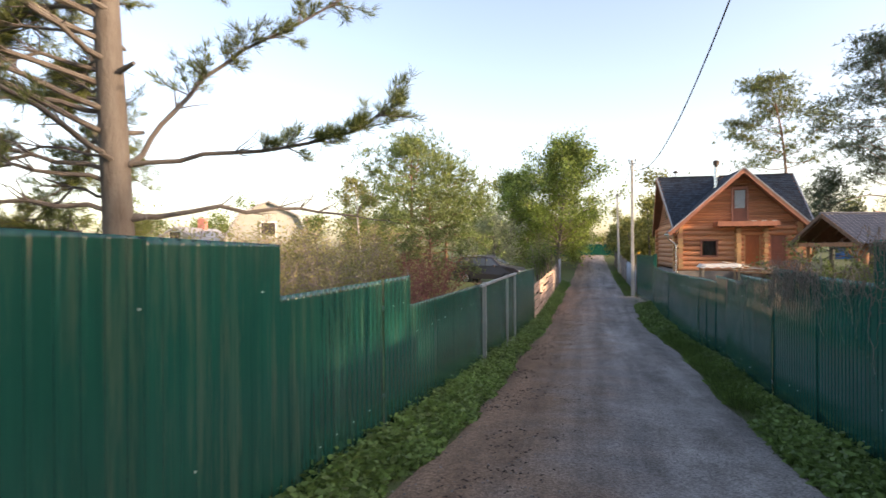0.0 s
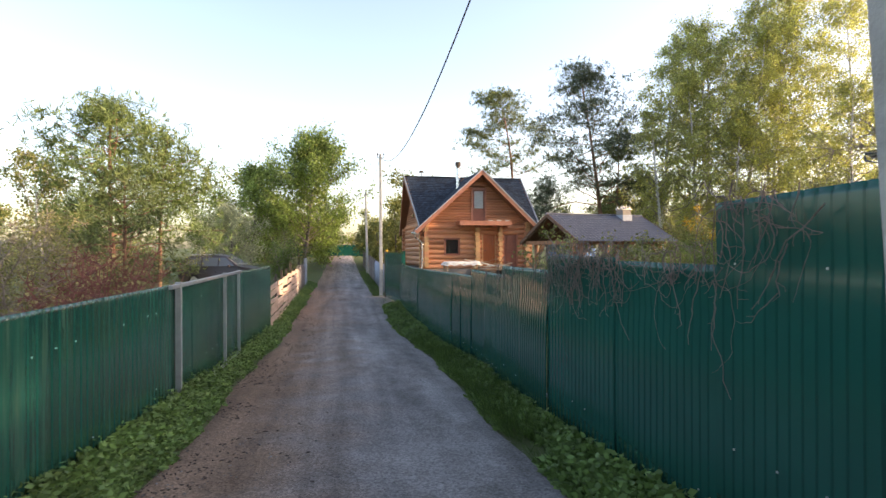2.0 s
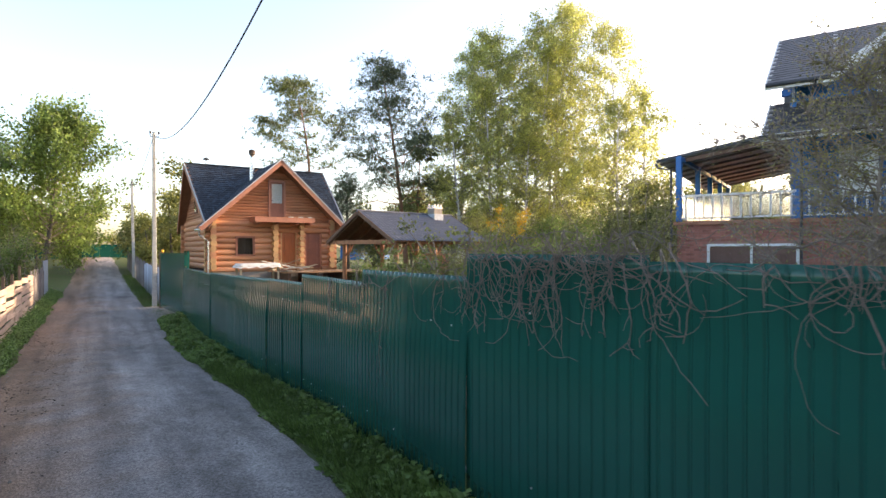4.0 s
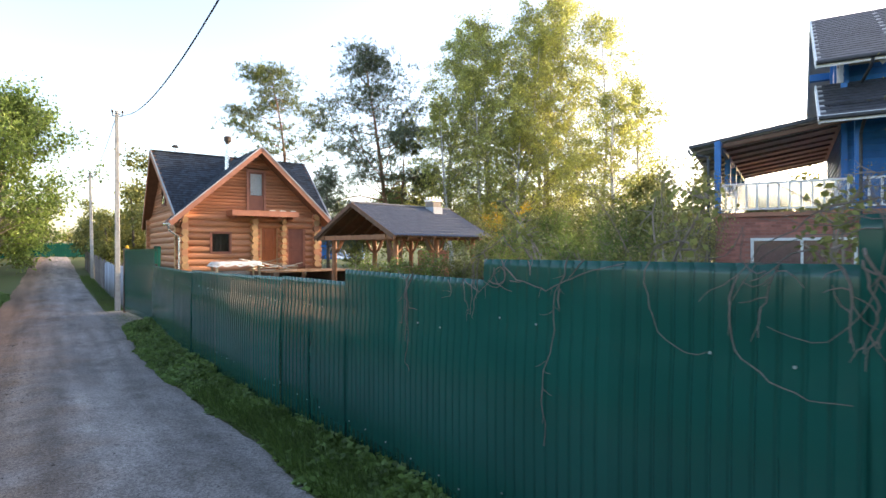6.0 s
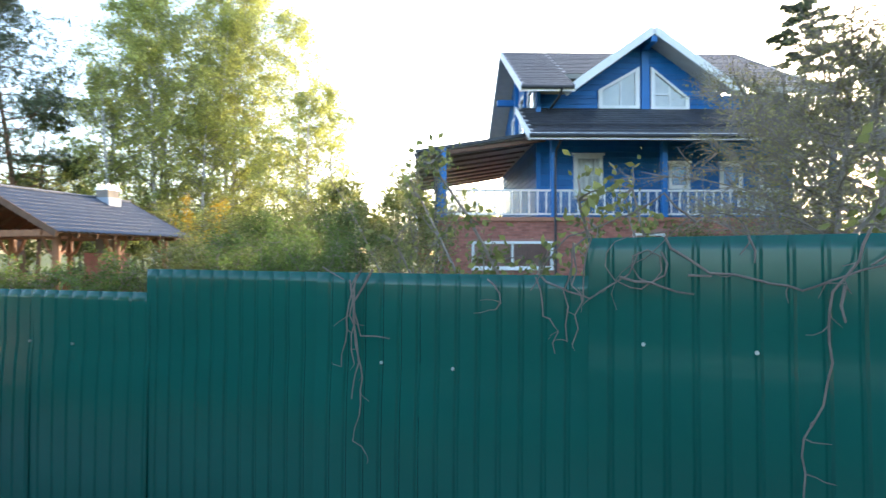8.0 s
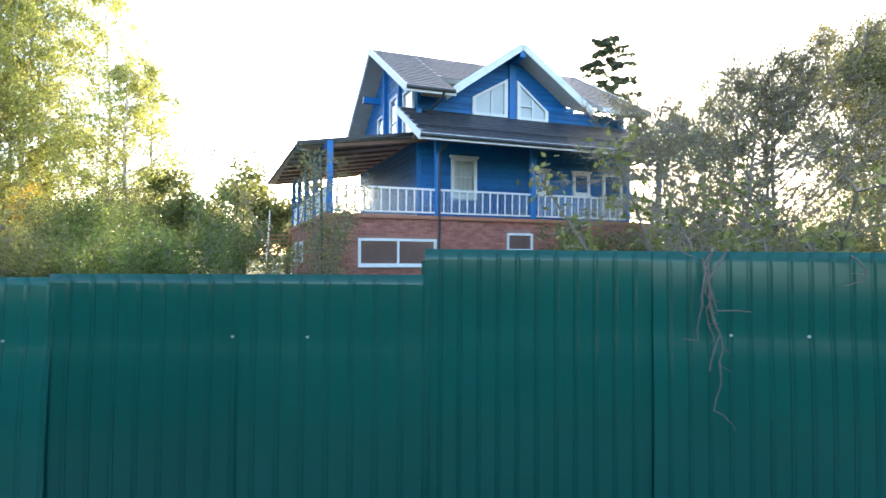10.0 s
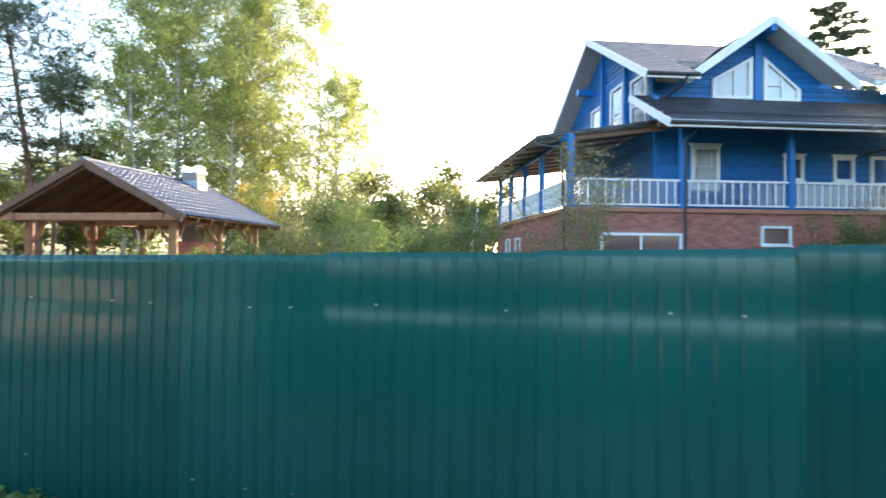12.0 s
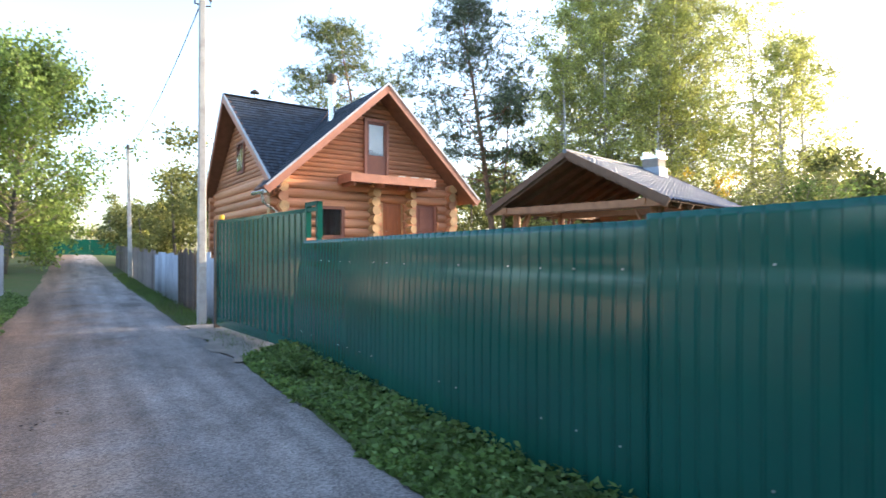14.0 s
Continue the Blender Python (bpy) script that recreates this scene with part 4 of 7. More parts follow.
def board_wall(p, q, z0, z1, out, parent, step=0.19, holes=()):
    """Lapped boards from p to q (plan points), facing out."""
    p, q, out = Vector((*p, 0)), Vector((*q, 0)), Vector((*out, 0))
    L = (q - p).length
    z = z0
    while z < z1 - 0.02:
        top = min(z + step, z1)
        cuts = [(0, L)]
        for a, b, h0, h1 in holes:
            if h0 < (z + top) / 2 < h1:
                cuts = [c for lo, hi in cuts for c in ((lo, min(hi, a)), (max(lo, b), hi)) if c[1] - c[0] > 0.02]
        for lo, hi in cuts:
            a, b = p.lerp(q, lo / L), p.lerp(q, hi / L)
            vs = []
            for e_ in (a, b):
                vs += [e_ + out * 0.030 + Vector((0, 0, z)), e_ + out * 0.034 + Vector((0, 0, z + 0.02)), e_ + out * 0.008 + Vector((0, 0, top)), e_ - out * 0.1 + Vector((0, 0, top)), e_ - out * 0.1 + Vector((0, 0, z))]
            fs = [(0, 5, 6, 1), (1, 6, 7, 2), (2, 7, 8, 3), (4, 3, 8, 9), (0, 4, 9, 5), (0, 1, 2, 3, 4), (9, 8, 7, 6, 5)]
            from_lists("board", vs, fs, M["blue"], parent)
        z = top


board_wall((AL, WF), (AR, WF), DZ, 5.9, (0, -1), bw, 0.19, [(0.95 + 0.2, 1.9 + 0.2, 3.05, 4.4)])
board_wall((AL, BK), (AL, WF), DZ, 5.2, (-1, 0), bw, 0.19)
board_wall((AL, UF), (AR - 0.2, UF), 5.5, 6.6, (0, -1), bw, 0.19)
# gable boards, front
GC = 3.52
z = 6.55
while z < 8.3:
    half = (8.45 - z) / (8.45 - 6.5) * 2.75
    board_wall((GC - half, UF), (GC + half, UF), z, z + 0.19, (0, -1), bw, 0.19)
    z += 0.19
# gable boards, side
z = 5.2
while z < 9.2:
    half = min(4.2, (9.10 - z) * 1.74)
    board_wall((AL, 5.9 + half), (AL, 5.9 - half), z, z + 0.19, (-1, 0), bw, 0.19)
    z += 0.19
bm = B()
span(bm, (AR - 0.1, WF, DZ), (AR, BK, 6.5))
span(bm, (AL, BK - 0.1, DZ), (AR, BK, 6.5))
part("rear_wall", bm, M["blue"], bw)
for x, y0, y1 in ((AL - 0.05, WF, WF), (AR, WF, WF)):
    bm = B()
    span(bm, (x - 0.08, y0 - 0.09, DZ), (x + 0.08, y0 + 0.05, 6.0))
    part("corner_board", bm, M["blue_trim"], bw)
bm = B()
span(bm, (GC - 0.13, UF - 0.12, 6.0), (GC + 0.13, UF + 0.02, 8.4))
part("gable_post", bm, M["blue_trim"], bw)
bm = B()
span(bm, (GC - 0.1, 0.95, 8.12), (GC + 0.1, UF, 8.34))
part("purlin_end", bm, M["blue_trim"], bw)
bm = B()
span(bm, (-0.95, 6.9, 7.55), (-0.1, 7.15, 7.8))
part("purlin_end", bm, M["blue_trim"], bw)
bm = B()
span(bm, (AL - 0.16, 5.8, 5.2), (AL - 0.02, 6.0, 9.2))
span(bm, (AL - 0.16, 3.6, 5.2), (AL - 0.02, 3.75, 7.9))
part("gable_post", bm, M["blue_trim"], bw)

# brick basement
base = empty("basement", None)
base.parent = blue
bm = B()
span(bm, (-3.5, 0.16, -0.8), (8.95, 0.4, DZ - 0.12))
span(bm, (-3.5, 0.16, -0.8), (-3.3, BK, DZ - 0.12))
span(bm, (8.75, 0.16, -0.8), (8.95, BK, DZ - 0.12))
part("joint_wall", bm, M["mortar"], base)


def courses(name, p, q, z0, z1, out, holes=()):
    v, f = [], []
    p, q, out = Vector((*p, 0)), Vector((*q, 0)), Vector((*out, 0))
    L, z, r = (q - p).length, z0, 0
    while z < z1 - 0.03:
        s = -0.13 * (r % 2)
        while s < L:
            a, b = max(0, s), min(L, s + 0.25)
            s += 0.262
            mid = (a + b) / 2
            if b - a < 0.03 or any(h[0] < mid < h[1] and h[2] < z + 0.03 < h[3] for h in holes):
                continue
            o = out * (0.012 + 0.004 * random.random())
            i = len(v)
            for e_ in (p.lerp(q, a / L), p.lerp(q, b / L)):
                v += [e_ + Vector((0, 0, z)), e_ + o + Vector((0, 0, z)), e_ + o + Vector((0, 0, z + 0.065)), e_ + Vector((0, 0, z + 0.065))]
            f += [(i + 1, i + 5, i + 6, i + 2), (i + 2, i + 6, i + 7, i + 3), (i, i + 4, i + 5, i + 1), (i, i + 1, i + 2, i + 3), (i + 7, i + 6, i + 5, i + 4)]
        z += 0.077
        r += 1
    ob = from_lists(name, v, f, M["brick"], base)
    ob["kind"] = "stuff"


courses("brick_facing", (-3.5, 0.16), (8.95, 0.16), 0.2, DZ - 0.12, (0, -1), [(0.85, 3.55, 0.5, 1.6), (5.9, 7.05, 1.15, 1.9)])
courses("brick_facing", (-3.5, BK), (-3.5, 0.16), 0.2, DZ - 0.12, (-1, 0))
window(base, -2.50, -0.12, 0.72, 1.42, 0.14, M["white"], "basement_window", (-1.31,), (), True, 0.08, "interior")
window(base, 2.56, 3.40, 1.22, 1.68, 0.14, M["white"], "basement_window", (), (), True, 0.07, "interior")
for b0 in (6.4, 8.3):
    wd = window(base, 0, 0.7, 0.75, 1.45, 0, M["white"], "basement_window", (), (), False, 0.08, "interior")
    wd.matrix_local = Matrix.Translation((-3.52, b0 + 0.7, 0)) @ Matrix.Rotation(radians(-90), 4, "Z")
# deck slab
bm = B()
span(bm, (-3.6, 0.06, DZ - 0.12), (9.0, WF, DZ))
span(bm, (-3.6, WF, DZ - 0.12), (AL, BK + 0.2, DZ))
part("porch_deck", bm, M["brown_trim"], blue)

# porch posts
for a, b, zt in ((-3.45, 0.2, 4.42), (-0.02, 0.13, 4.75), (3.47, 0.13, 4.75), (7.42, 0.13, 4.75), (8.87, 0.13, 4.75), (-4.0 + 0.55, 3.4, 4.45), (-3.45, 5.9, 4.45), (-3.45, 8.4, 4.45), (-3.45, 10.8, 4.45)):
    bm = B()
    box(bm, (a, b, (DZ + zt) / 2), (0.18, 0.18, zt - DZ), None, 0.012)
    part("porch_post", bm, M["blue_trim"], blue)


def railing(p, q):
    """White turned balusters between two rails, with a clear sheet behind."""
    r = empty("railing", None)
    r.parent = blue
    p, q = Vector((*p, 0)), Vector((*q, 0))
    L = (q - p).length
    for z0, h in ((RT - 0.03, 0.06), (DZ + 0.10, 0.05)):
        bm = B()
        beam(bm, p + Vector((0, 0, z0)), q + Vector((0, 0, z0)), 0.07, h)
        part("rail", bm, M["white"], r)
    n = round(L / 0.27)
    for i in range(n):
        c = p.lerp(q, (i + 0.5) / n)
        bm = B()
        tube(bm, [c + Vector((0, 0, z_)) for z_ in (DZ + 0.12, DZ + 0.22, DZ + 0.40, DZ + 0.55, DZ + 0.70, RT - 0.05)], [0.028, 0.02, 0.034, 0.022, 0.034, 0.026], 6, False)
        part("baluster", bm, M["white"], r)
    d = (q - p).normalized()
    s = Vector((-d.y, d.x, 0)) * 0.05
    bm = B()
    beam(bm, p + s + Vector((0, 0, (DZ + RT) / 2 + 0.03)), q + s + Vector((0, 0, (DZ + RT) / 2 + 0.03)), 0.004, RT - DZ - 0.16)
    sh = part("clear_sheet", bm, M["plastic"], r, "clear plastic sheet behind the balusters")
    return r


for a0, a1 in ((-3.36, -0.11), (0.07, 3.38), (3.56, 7.33), (7.51, 8.78)):
    railing((a0, 0.13), (a1, 0.13))
for b0, b1 in ((0.3, 3.3), (3.5, 5.8), (6.0, 8.3), (8.5, 10.7)):
    railing((-3.45, b1), (-3.45, b0))

# windows of the blue house
window(blue, 1.05, 1.80, 3.10, 4.30, WF - 0.04, M["white"], "window", (), (3.75,), True, 0.11, "curtain", 0.06)
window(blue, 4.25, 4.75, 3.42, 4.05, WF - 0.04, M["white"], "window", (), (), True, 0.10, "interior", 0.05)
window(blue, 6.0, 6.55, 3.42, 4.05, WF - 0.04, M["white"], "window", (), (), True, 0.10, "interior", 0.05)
window(blue, 7.35, 8.05, 2.5, 4.1, WF - 0.04, M["white"], "window", (), (3.3,), False, 0.10, "curtain")


def shaped_window(pts, y, bars=()):
    """A window whose head follows the slope of the gable: outer corners in (x, z)."""
    wd = empty("gable_window", None)
    wd.parent = blue
    c = Vector((sum(p[0] for p in pts) / len(pts), 0, sum(p[1] for p in pts) / len(pts)))
    outer = [Vector((p[0], 0, p[1])) for p in pts]
    inner = [c + (o - c) * 0.80 for o in outer]
    bm = B()
    n = len(pts)
    for i in range(n):
        j = (i + 1) % n
        front = [bm.verts.new(v + Vector((0, y - 0.07, 0))) for v in (outer[i], outer[j], inner[j], inner[i])]
        rear = [bm.verts.new(v + Vector((0, y + 0.03, 0))) for v in (outer[i], outer[j], inner[j], inner[i])]
        bm.faces.new(front)
        for k in range(4):
            bm.faces.new((front[k], front[(k + 1) % 4], rear[(k + 1) % 4], rear[k]))
    for b0, b1 in bars:
        beam(bm, (b0[0], y - 0.03, b0[1]), (b1[0], y - 0.03, b1[1]), 0.05, 0.05)
    bmesh.ops.recalc_face_normals(bm, faces=bm.faces[:])
    part("window_frame", bm, M["white"], wd)
    bm = B()
    f_ = bm.faces.new([bm.verts.new(v + Vector((0, y - 0.01, 0))) for v in inner])
    g = bmesh.ops.extrude_face_region(bm, geom=[f_])
    bmesh.ops.translate(bm, vec=(0, 0.01, 0), verts=[v for v in g["geom"] if isinstance(v, bmesh.types.BMVert)])
    part("pane", bm, M["glass"], wd)
    bm = B()
    bm.faces.new([bm.verts.new(v + Vector((0, y + 0.012, 0))) for v in inner])
    part("blind", bm, M["curtain"], wd, "pale blind behind the glass")


shaped_window([(GC - 1.62, 6.10), (GC - 0.20, 6.10), (GC - 0.20, 7.55), (GC - 1.62, 6.74)], UF - 0.05, [((GC - 0.85, 6.2), (GC - 0.85, 7.05))])
shaped_window([(GC + 0.20, 6.08), (GC + 1.52, 6.08), (GC + 1.52, 6.48), (GC + 0.20, 7.55)], UF - 0.05, [((GC + 0.85, 6.15), (GC + 0.85, 6.9)), ((GC + 0.3, 6.6), (GC + 0.85, 6.6))])
for b0, w, z0, z1 in ((2.05, 1.05, 5.2, 6.9), (4.0, 0.95, 5.25, 7.1), (6.1, 0.9, 5.25, 6.8), (8.2, 0.8, 5.25, 6.2)):
    wd = window(blue, 0, w, z0, z1, 0, M["white"], "window", (), ((z0 + z1) / 2,), False, 0.11, "curtain")
    wd.matrix_local = Matrix.Translation((AL - 0.06, b0 + w, 0)) @ Matrix.Rotation(radians(-90), 4, "Z")

# roofs
br = empty("roof", None)
br.parent = blue


def tiled(name, p00, p10, p01, p11, parent, thick=0.16, rows=16, cols=30, fascia=True):
    """A roof slope: boarding, lapped tiles, white eave board and rakes. p00-p10 is the eave."""
    bm = B()
    slab(bm, [p00, p10, p11, p01], thick)
    part(name, bm, M["soffit_grey"], parent)
    up = Vector((0, 0, 0.012))
    shingle_slope("roof_tiles", Vector(p00) + up, Vector(p10) + up, Vector(p01) + up, Vector(p11) + up, rows, M["roof_dark"], parent, 0.016, cols)
    if fascia:
        dn = Vector((0, 0, -thick * 0.55))
        bm = B()
        beam(bm, Vector(p00) + dn, Vector(p10) + dn, 0.05, 0.20)
        part("eave_board", bm, M["white"], parent)


def rake(p, q, parent, h=0.24):
    bm = B()
    beam(bm, Vector(p) + Vector((0, 0, -0.08)), Vector(q) + Vector((0, 0, -0.08)), 0.05, h)
    part("bargeboard", bm, M["white"], parent, "white bargeboard")


RA, RB, RY, RTOP = -0.95, 8.9, 5.9, 9.5
def on_main(a, b):
    return (a, b, 6.52 + (b - 0.58) / (RY - 0.58) * (RTOP - 6.52))


tiled("main_slope", on_main(RA, 0.58), on_main(0.80, 0.58), on_main(RA, RY), on_main(0.80, RY), br, 0.16, 22, 7)
tiled("main_slope", on_main(6.70, 0.58), on_main(RB, 0.58), on_main(6.70, RY), on_main(RB, RY), br, 0.16, 22, 10)
tiled("main_slope", on_main(0.80, 2.2), on_main(6.70, 2.2), on_main(0.80, RY), on_main(6.70, RY), br, 0.16, 16, 22, False)
tiled("main_slope", (RB, 11.2, 6.52), (RA, 11.2, 6.52), (RB, RY, RTOP), (RA, RY, RTOP), br, 0.16, 22, 34)
for a in (RA, RB):
    rake((a, 0.56, 6.5), (a, RY, RTOP), br)
    rake((a, 11.22, 6.5), (a, RY, RTOP), br)
for s in (-1, 1):
    e0 = (GC + s * 2.95, 0.95, 6.50)
    e1 = (GC + s * 2.95, 0.62, 6.50)
    top0, top1 = (GC, 0.95, 8.60), (GC, 4.35, 8.60)
    bm = B()
    slab(bm, [e0, (GC + s * 2.95, 1.2, 6.50), top1, top0], 0.14)
    part("gable_slope", bm, M["soffit_grey"], br)
    up = Vector((0, 0, 0.012))
    shingle_slope("roof_tiles", Vector(e0) + up, Vector(e0) + up + Vector((0, 0.25, 0)), Vector(top0) + up, Vector(top1) + up, 16, M["roof_dark"], br, 0.03, 10)
    rake((GC + s * 3.0, 0.93, 6.47), (GC, 0.93, 8.60), br, 0.26)
tiled("porch_slope", (-0.92, -0.88, 4.66), (8.95, -0.88, 4.66), (-0.92, UF, 6.12), (8.75, UF, 6.12), br, 0.14, 12, 34)
rake((-0.93, -0.9, 4.64), (-0.93, UF, 6.12), br, 0.22)
# snow guard bars on the porch roof
bm = B()
for k in (0.2, 0.24):
    y, z = -0.88 + 2.73 * k, 4.66 + 1.46 * k
    tube(bm, [(-0.8, y, z + 0.10), (8.8, y, z + 0.10)], 0.015, 6)
for i in range(12):
    tube(bm, [(-0.7 + i * 0.87, -0.3, 4.97), (-0.7 + i * 0.87, -0.3, 5.10)], 0.012, 5)
part("snow_guard", bm, M["roof_dark"], br)
# lean-to roof of the side porch with rafters
bm = B()
slab(bm, [(-4.35, 0.9, 4.46), (-4.65, 11.4, 4.42), (AL + 0.05, 11.4, 5.14), (AL + 0.05, 0.9, 5.10)], 0.06)
part("side_porch_roof", bm, M["roof_dark"], br)
bm = B()
slab(bm, [(-4.3, 0.95, 4.395), (-4.6, 11.3, 4.355), (AL + 0.02, 11.3, 5.06), (AL + 0.02, 0.95, 5.02)], 0.02)
part("side_porch_soffit", bm, M["soffit_grey"], br)
for i in range(9):
    b_ = 1.2 + i * 1.2
    bm = B()
    beam(bm, (-4.3, b_, 4.33), (AL - 0.15, b_, 4.97), 0.05, 0.09)
    part("rafter", bm, M["grey_board"], br)
bm = B()
beam(bm, (-3.45, 0.2, 4.38), (-3.45, 11.2, 4.38), 0.12, 0.14)
part("plate_beam", bm, M["blue_trim"], br)
bm = B()
beam(bm, (-3.45, 0.95, 4.40), (-0.1, 0.95, 4.85), 0.08, 0.12)
part("plate_beam", bm, M["under_wood"], br)
bm = B()
beam(bm, (-0.9, -0.1, 4.72), (8.9, -0.1, 4.72), 0.14, 0.18)
part("plate_beam", bm, M["under_wood"], br)
bm = B()
beam(bm, (-4.36, 0.88, 4.44), (-0.15, 0.88, 5.09), 0.03, 0.10)
part("roof_edge", bm, M["roof_dark"], br)
# gutters and pipes
for pts in ([(0.35, 0.5, 6.40), (0.3, 0.7, 6.2), (0.15, 1.7, 5.95)], [(0.05, -0.92, 4.60), (0.02, -0.1, 4.30), (0.02, 0.02, 4.1), (0.02, 0.02, 0.2)], [(-4.38, 0.95, 4.36), (-4.3, 0.8, 4.2), (-3.72, 0.25, 4.0), (-3.66, 0.05, 0.2)],
            [(8.6, -0.9, 4.58), (6.9, 1.2, 4.25)]):
    bm = B()
    tube(bm, pts, 0.04, 8)
    part("downpipe", bm, M["roof_dark"], blue)
bm = B()
tube(bm, [(-0.95, -0.95, 4.60), (8.97, -0.95, 4.60)], 0.06, 8)
part("gutter", bm, M["roof_dark"], blue)
bm = B()
tube(bm, [(-0.95, 0.5, 6.46), (0.75, 0.5, 6.46)], 0.06, 8)
part("gutter", bm, M["roof_dark"], blue)
# back stairs
bm = B()
for s in (0, 0.9):
    beam(bm, (-3.6 - s, 10.9, DZ - 0.1), (-3.6 - s, 13.4, 0.2), 0.06, 0.28)
part("stringers", bm, M["brown_trim"], blue)["kind"] = "stuff"
for i in range(10):
    bm = B()
    span(bm, (-4.55, 10.95 + i * 0.25, DZ - 0.35 - i * 0.19), (-3.55, 11.2 + i * 0.25, DZ - 0.31 - i * 0.19))
    part("stair_tread", bm, M["brown_trim"], blue)
bm = B()
beam(bm, (-4.55, 10.9, DZ + 0.8), (-4.55, 13.4, 1.1), 0.05, 0.06)
for i in range(4):
    span(bm, (-4.58, 10.95 + i * 0.8, DZ - 0.1 - i * 0.6), (-4.52, 11.0 + i * 0.8, DZ + 0.8 - i * 0.62))
part("stair_rail", bm, M["white"], blue)
tagged(blue, "blue boarded two-storey house on a red brick basement, white trim", "house")

# ---- poles and cables ----
def pole(name, foot, top, w0, w1, label, flat=1.0):
    e_ = empty(name, Matrix.Translation(foot))
    d = Vector(top) - Vector(foot)
    bm = B()
    rings = []
    for k in range(9):
        t_ = k / 8
        w = w0 + (w1 - w0) * t_
        c = d * t_
        rings.append([bm.verts.new(c + Vector((sx * w / 2 * ax, sy * w / 2 * ay * flat, 0))) for sx, sy, ax, ay in ((-1, -1, 1, .78), (-1, -1, .78, 1), (1, -1, .78, 1), (1, -1, 1, .78), (1, 1, 1, .78), (1, 1, .78, 1), (-1, 1, .78, 1), (-1, 1, 1, .78))])
    for r0, r1 in zip(rings, rings[1:]):
        for k in range(8):
            bm.faces.new((r0[k], r0[(k + 1) % 8], r1[(k + 1) % 8], r1[k]))
    bm.faces.new(rings[-1])
    part("shaft", bm, M["concrete"], e_)
    return tagged(e_, label, "utility pole")


near = pole("utility_pole", (2.215, 4.22, road_z(4.2) - 0.3), (1.84, 4.36, 5.95), 0.245, 0.185, "square concrete utility pole with torn paper bills on it", 0.42)
p1 = pole("utility_pole", (2.15, 31.4, -1.2), (2.12, 31.3, 6.2), 0.18, 0.12, "slender concrete utility pole beside the sliding gate")
p2 = pole("utility_pole", (2.45, 52.6, -1.0), (2.3, 52.7, 6.4), 0.22, 0.15, "concrete utility pole farther down the lane")
for pl_, zt in ((p1, 7.36), (p2, 7.3)):
    bm = B()
    for s in (-1, 1):
        tube(bm, [(0, 0, zt - 0.15), (s * 0.16, 0, zt - 0.12), (s * 0.16, 0, zt)], 0.02, 6)
        tube(bm, [(s * 0.16, 0, zt), (s * 0.16, 0, zt + 0.09)], 0.035, 8)
    part("insulator_hook", bm, M["dark_board"], pl_)


def cable(name, p, q, sag, r=0.012):
    p, q = Vector(p), Vector(q)
    bm = B()
    pts = [p.lerp(q, i / 24) - Vector((0, 0, sag * 4 * (i / 24) * (1 - i / 24))) for i in range(25)]
    tube(bm, pts, r, 6, False)
    return tagged(part(name, bm, M["cable"], None), "black twisted overhead cable between the poles", "cable")


cable("overhead_cable", (1.80, 4.36, 5.7), (2.08, 31.2, 6.1), 1.6)
cable("overhead_cable", (2.12, 31.3, 6.1), (2.3, 52.6, 6.3), 0.5)


# ---- vegetation ----
def quads(name, P, D, S, material, parent=None, label="", fold=0.0):
    """Leaf blades: at points P, along directions D (unit), with length and width S."""
    n = len(P)
    P, D, S = np.asarray(P, float), np.asarray(D, float), np.asarray(S, float)
    D = D / (np.linalg.norm(D, axis=1, keepdims=True) + 1e-9)
    R = np.random.normal(size=(n, 3))
    W = np.cross(D, R)
    W /= np.linalg.norm(W, axis=1, keepdims=True) + 1e-9
    L, w = S[:, :1], S[:, 1:]
    V = np.stack([P, P + D * L * 0.45 + W * w / 2, P + D * L, P + D * L * 0.45 - W * w / 2], 1)
    me = bpy.data.meshes.new(name)
    me.vertices.add(4 * n)
    me.vertices.foreach_set("co", V.reshape(-1).astype(np.float32))
    me.loops.add(4 * n)
    me.loops.foreach_set("vertex_index", np.arange(4 * n, dtype=np.int32))
    me.polygons.add(n)
    me.polygons.foreach_set("loop_start", np.arange(0, 4 * n, 4, dtype=np.int32))
    me.update(calc_edges=True)
    me.materials.append(material)
    ob = new(name, me)
    if parent is not None:
        ob.parent = parent
    if label:
        ob["label"] = label
    return ob


def wander(p, d, length, n, bend, droop=0.0):
    """A crooked line of n pieces."""
    pts, p, d = [Vector(p)], Vector(p), Vector(d).normalized()
    for i in range(n):
        d = (d + Vector((random.gauss(0, bend), random.gauss(0, bend), random.gauss(0, bend) - droop))).normalized()
        p = p + d * length / n
        pts.append(p.copy())
    return pts


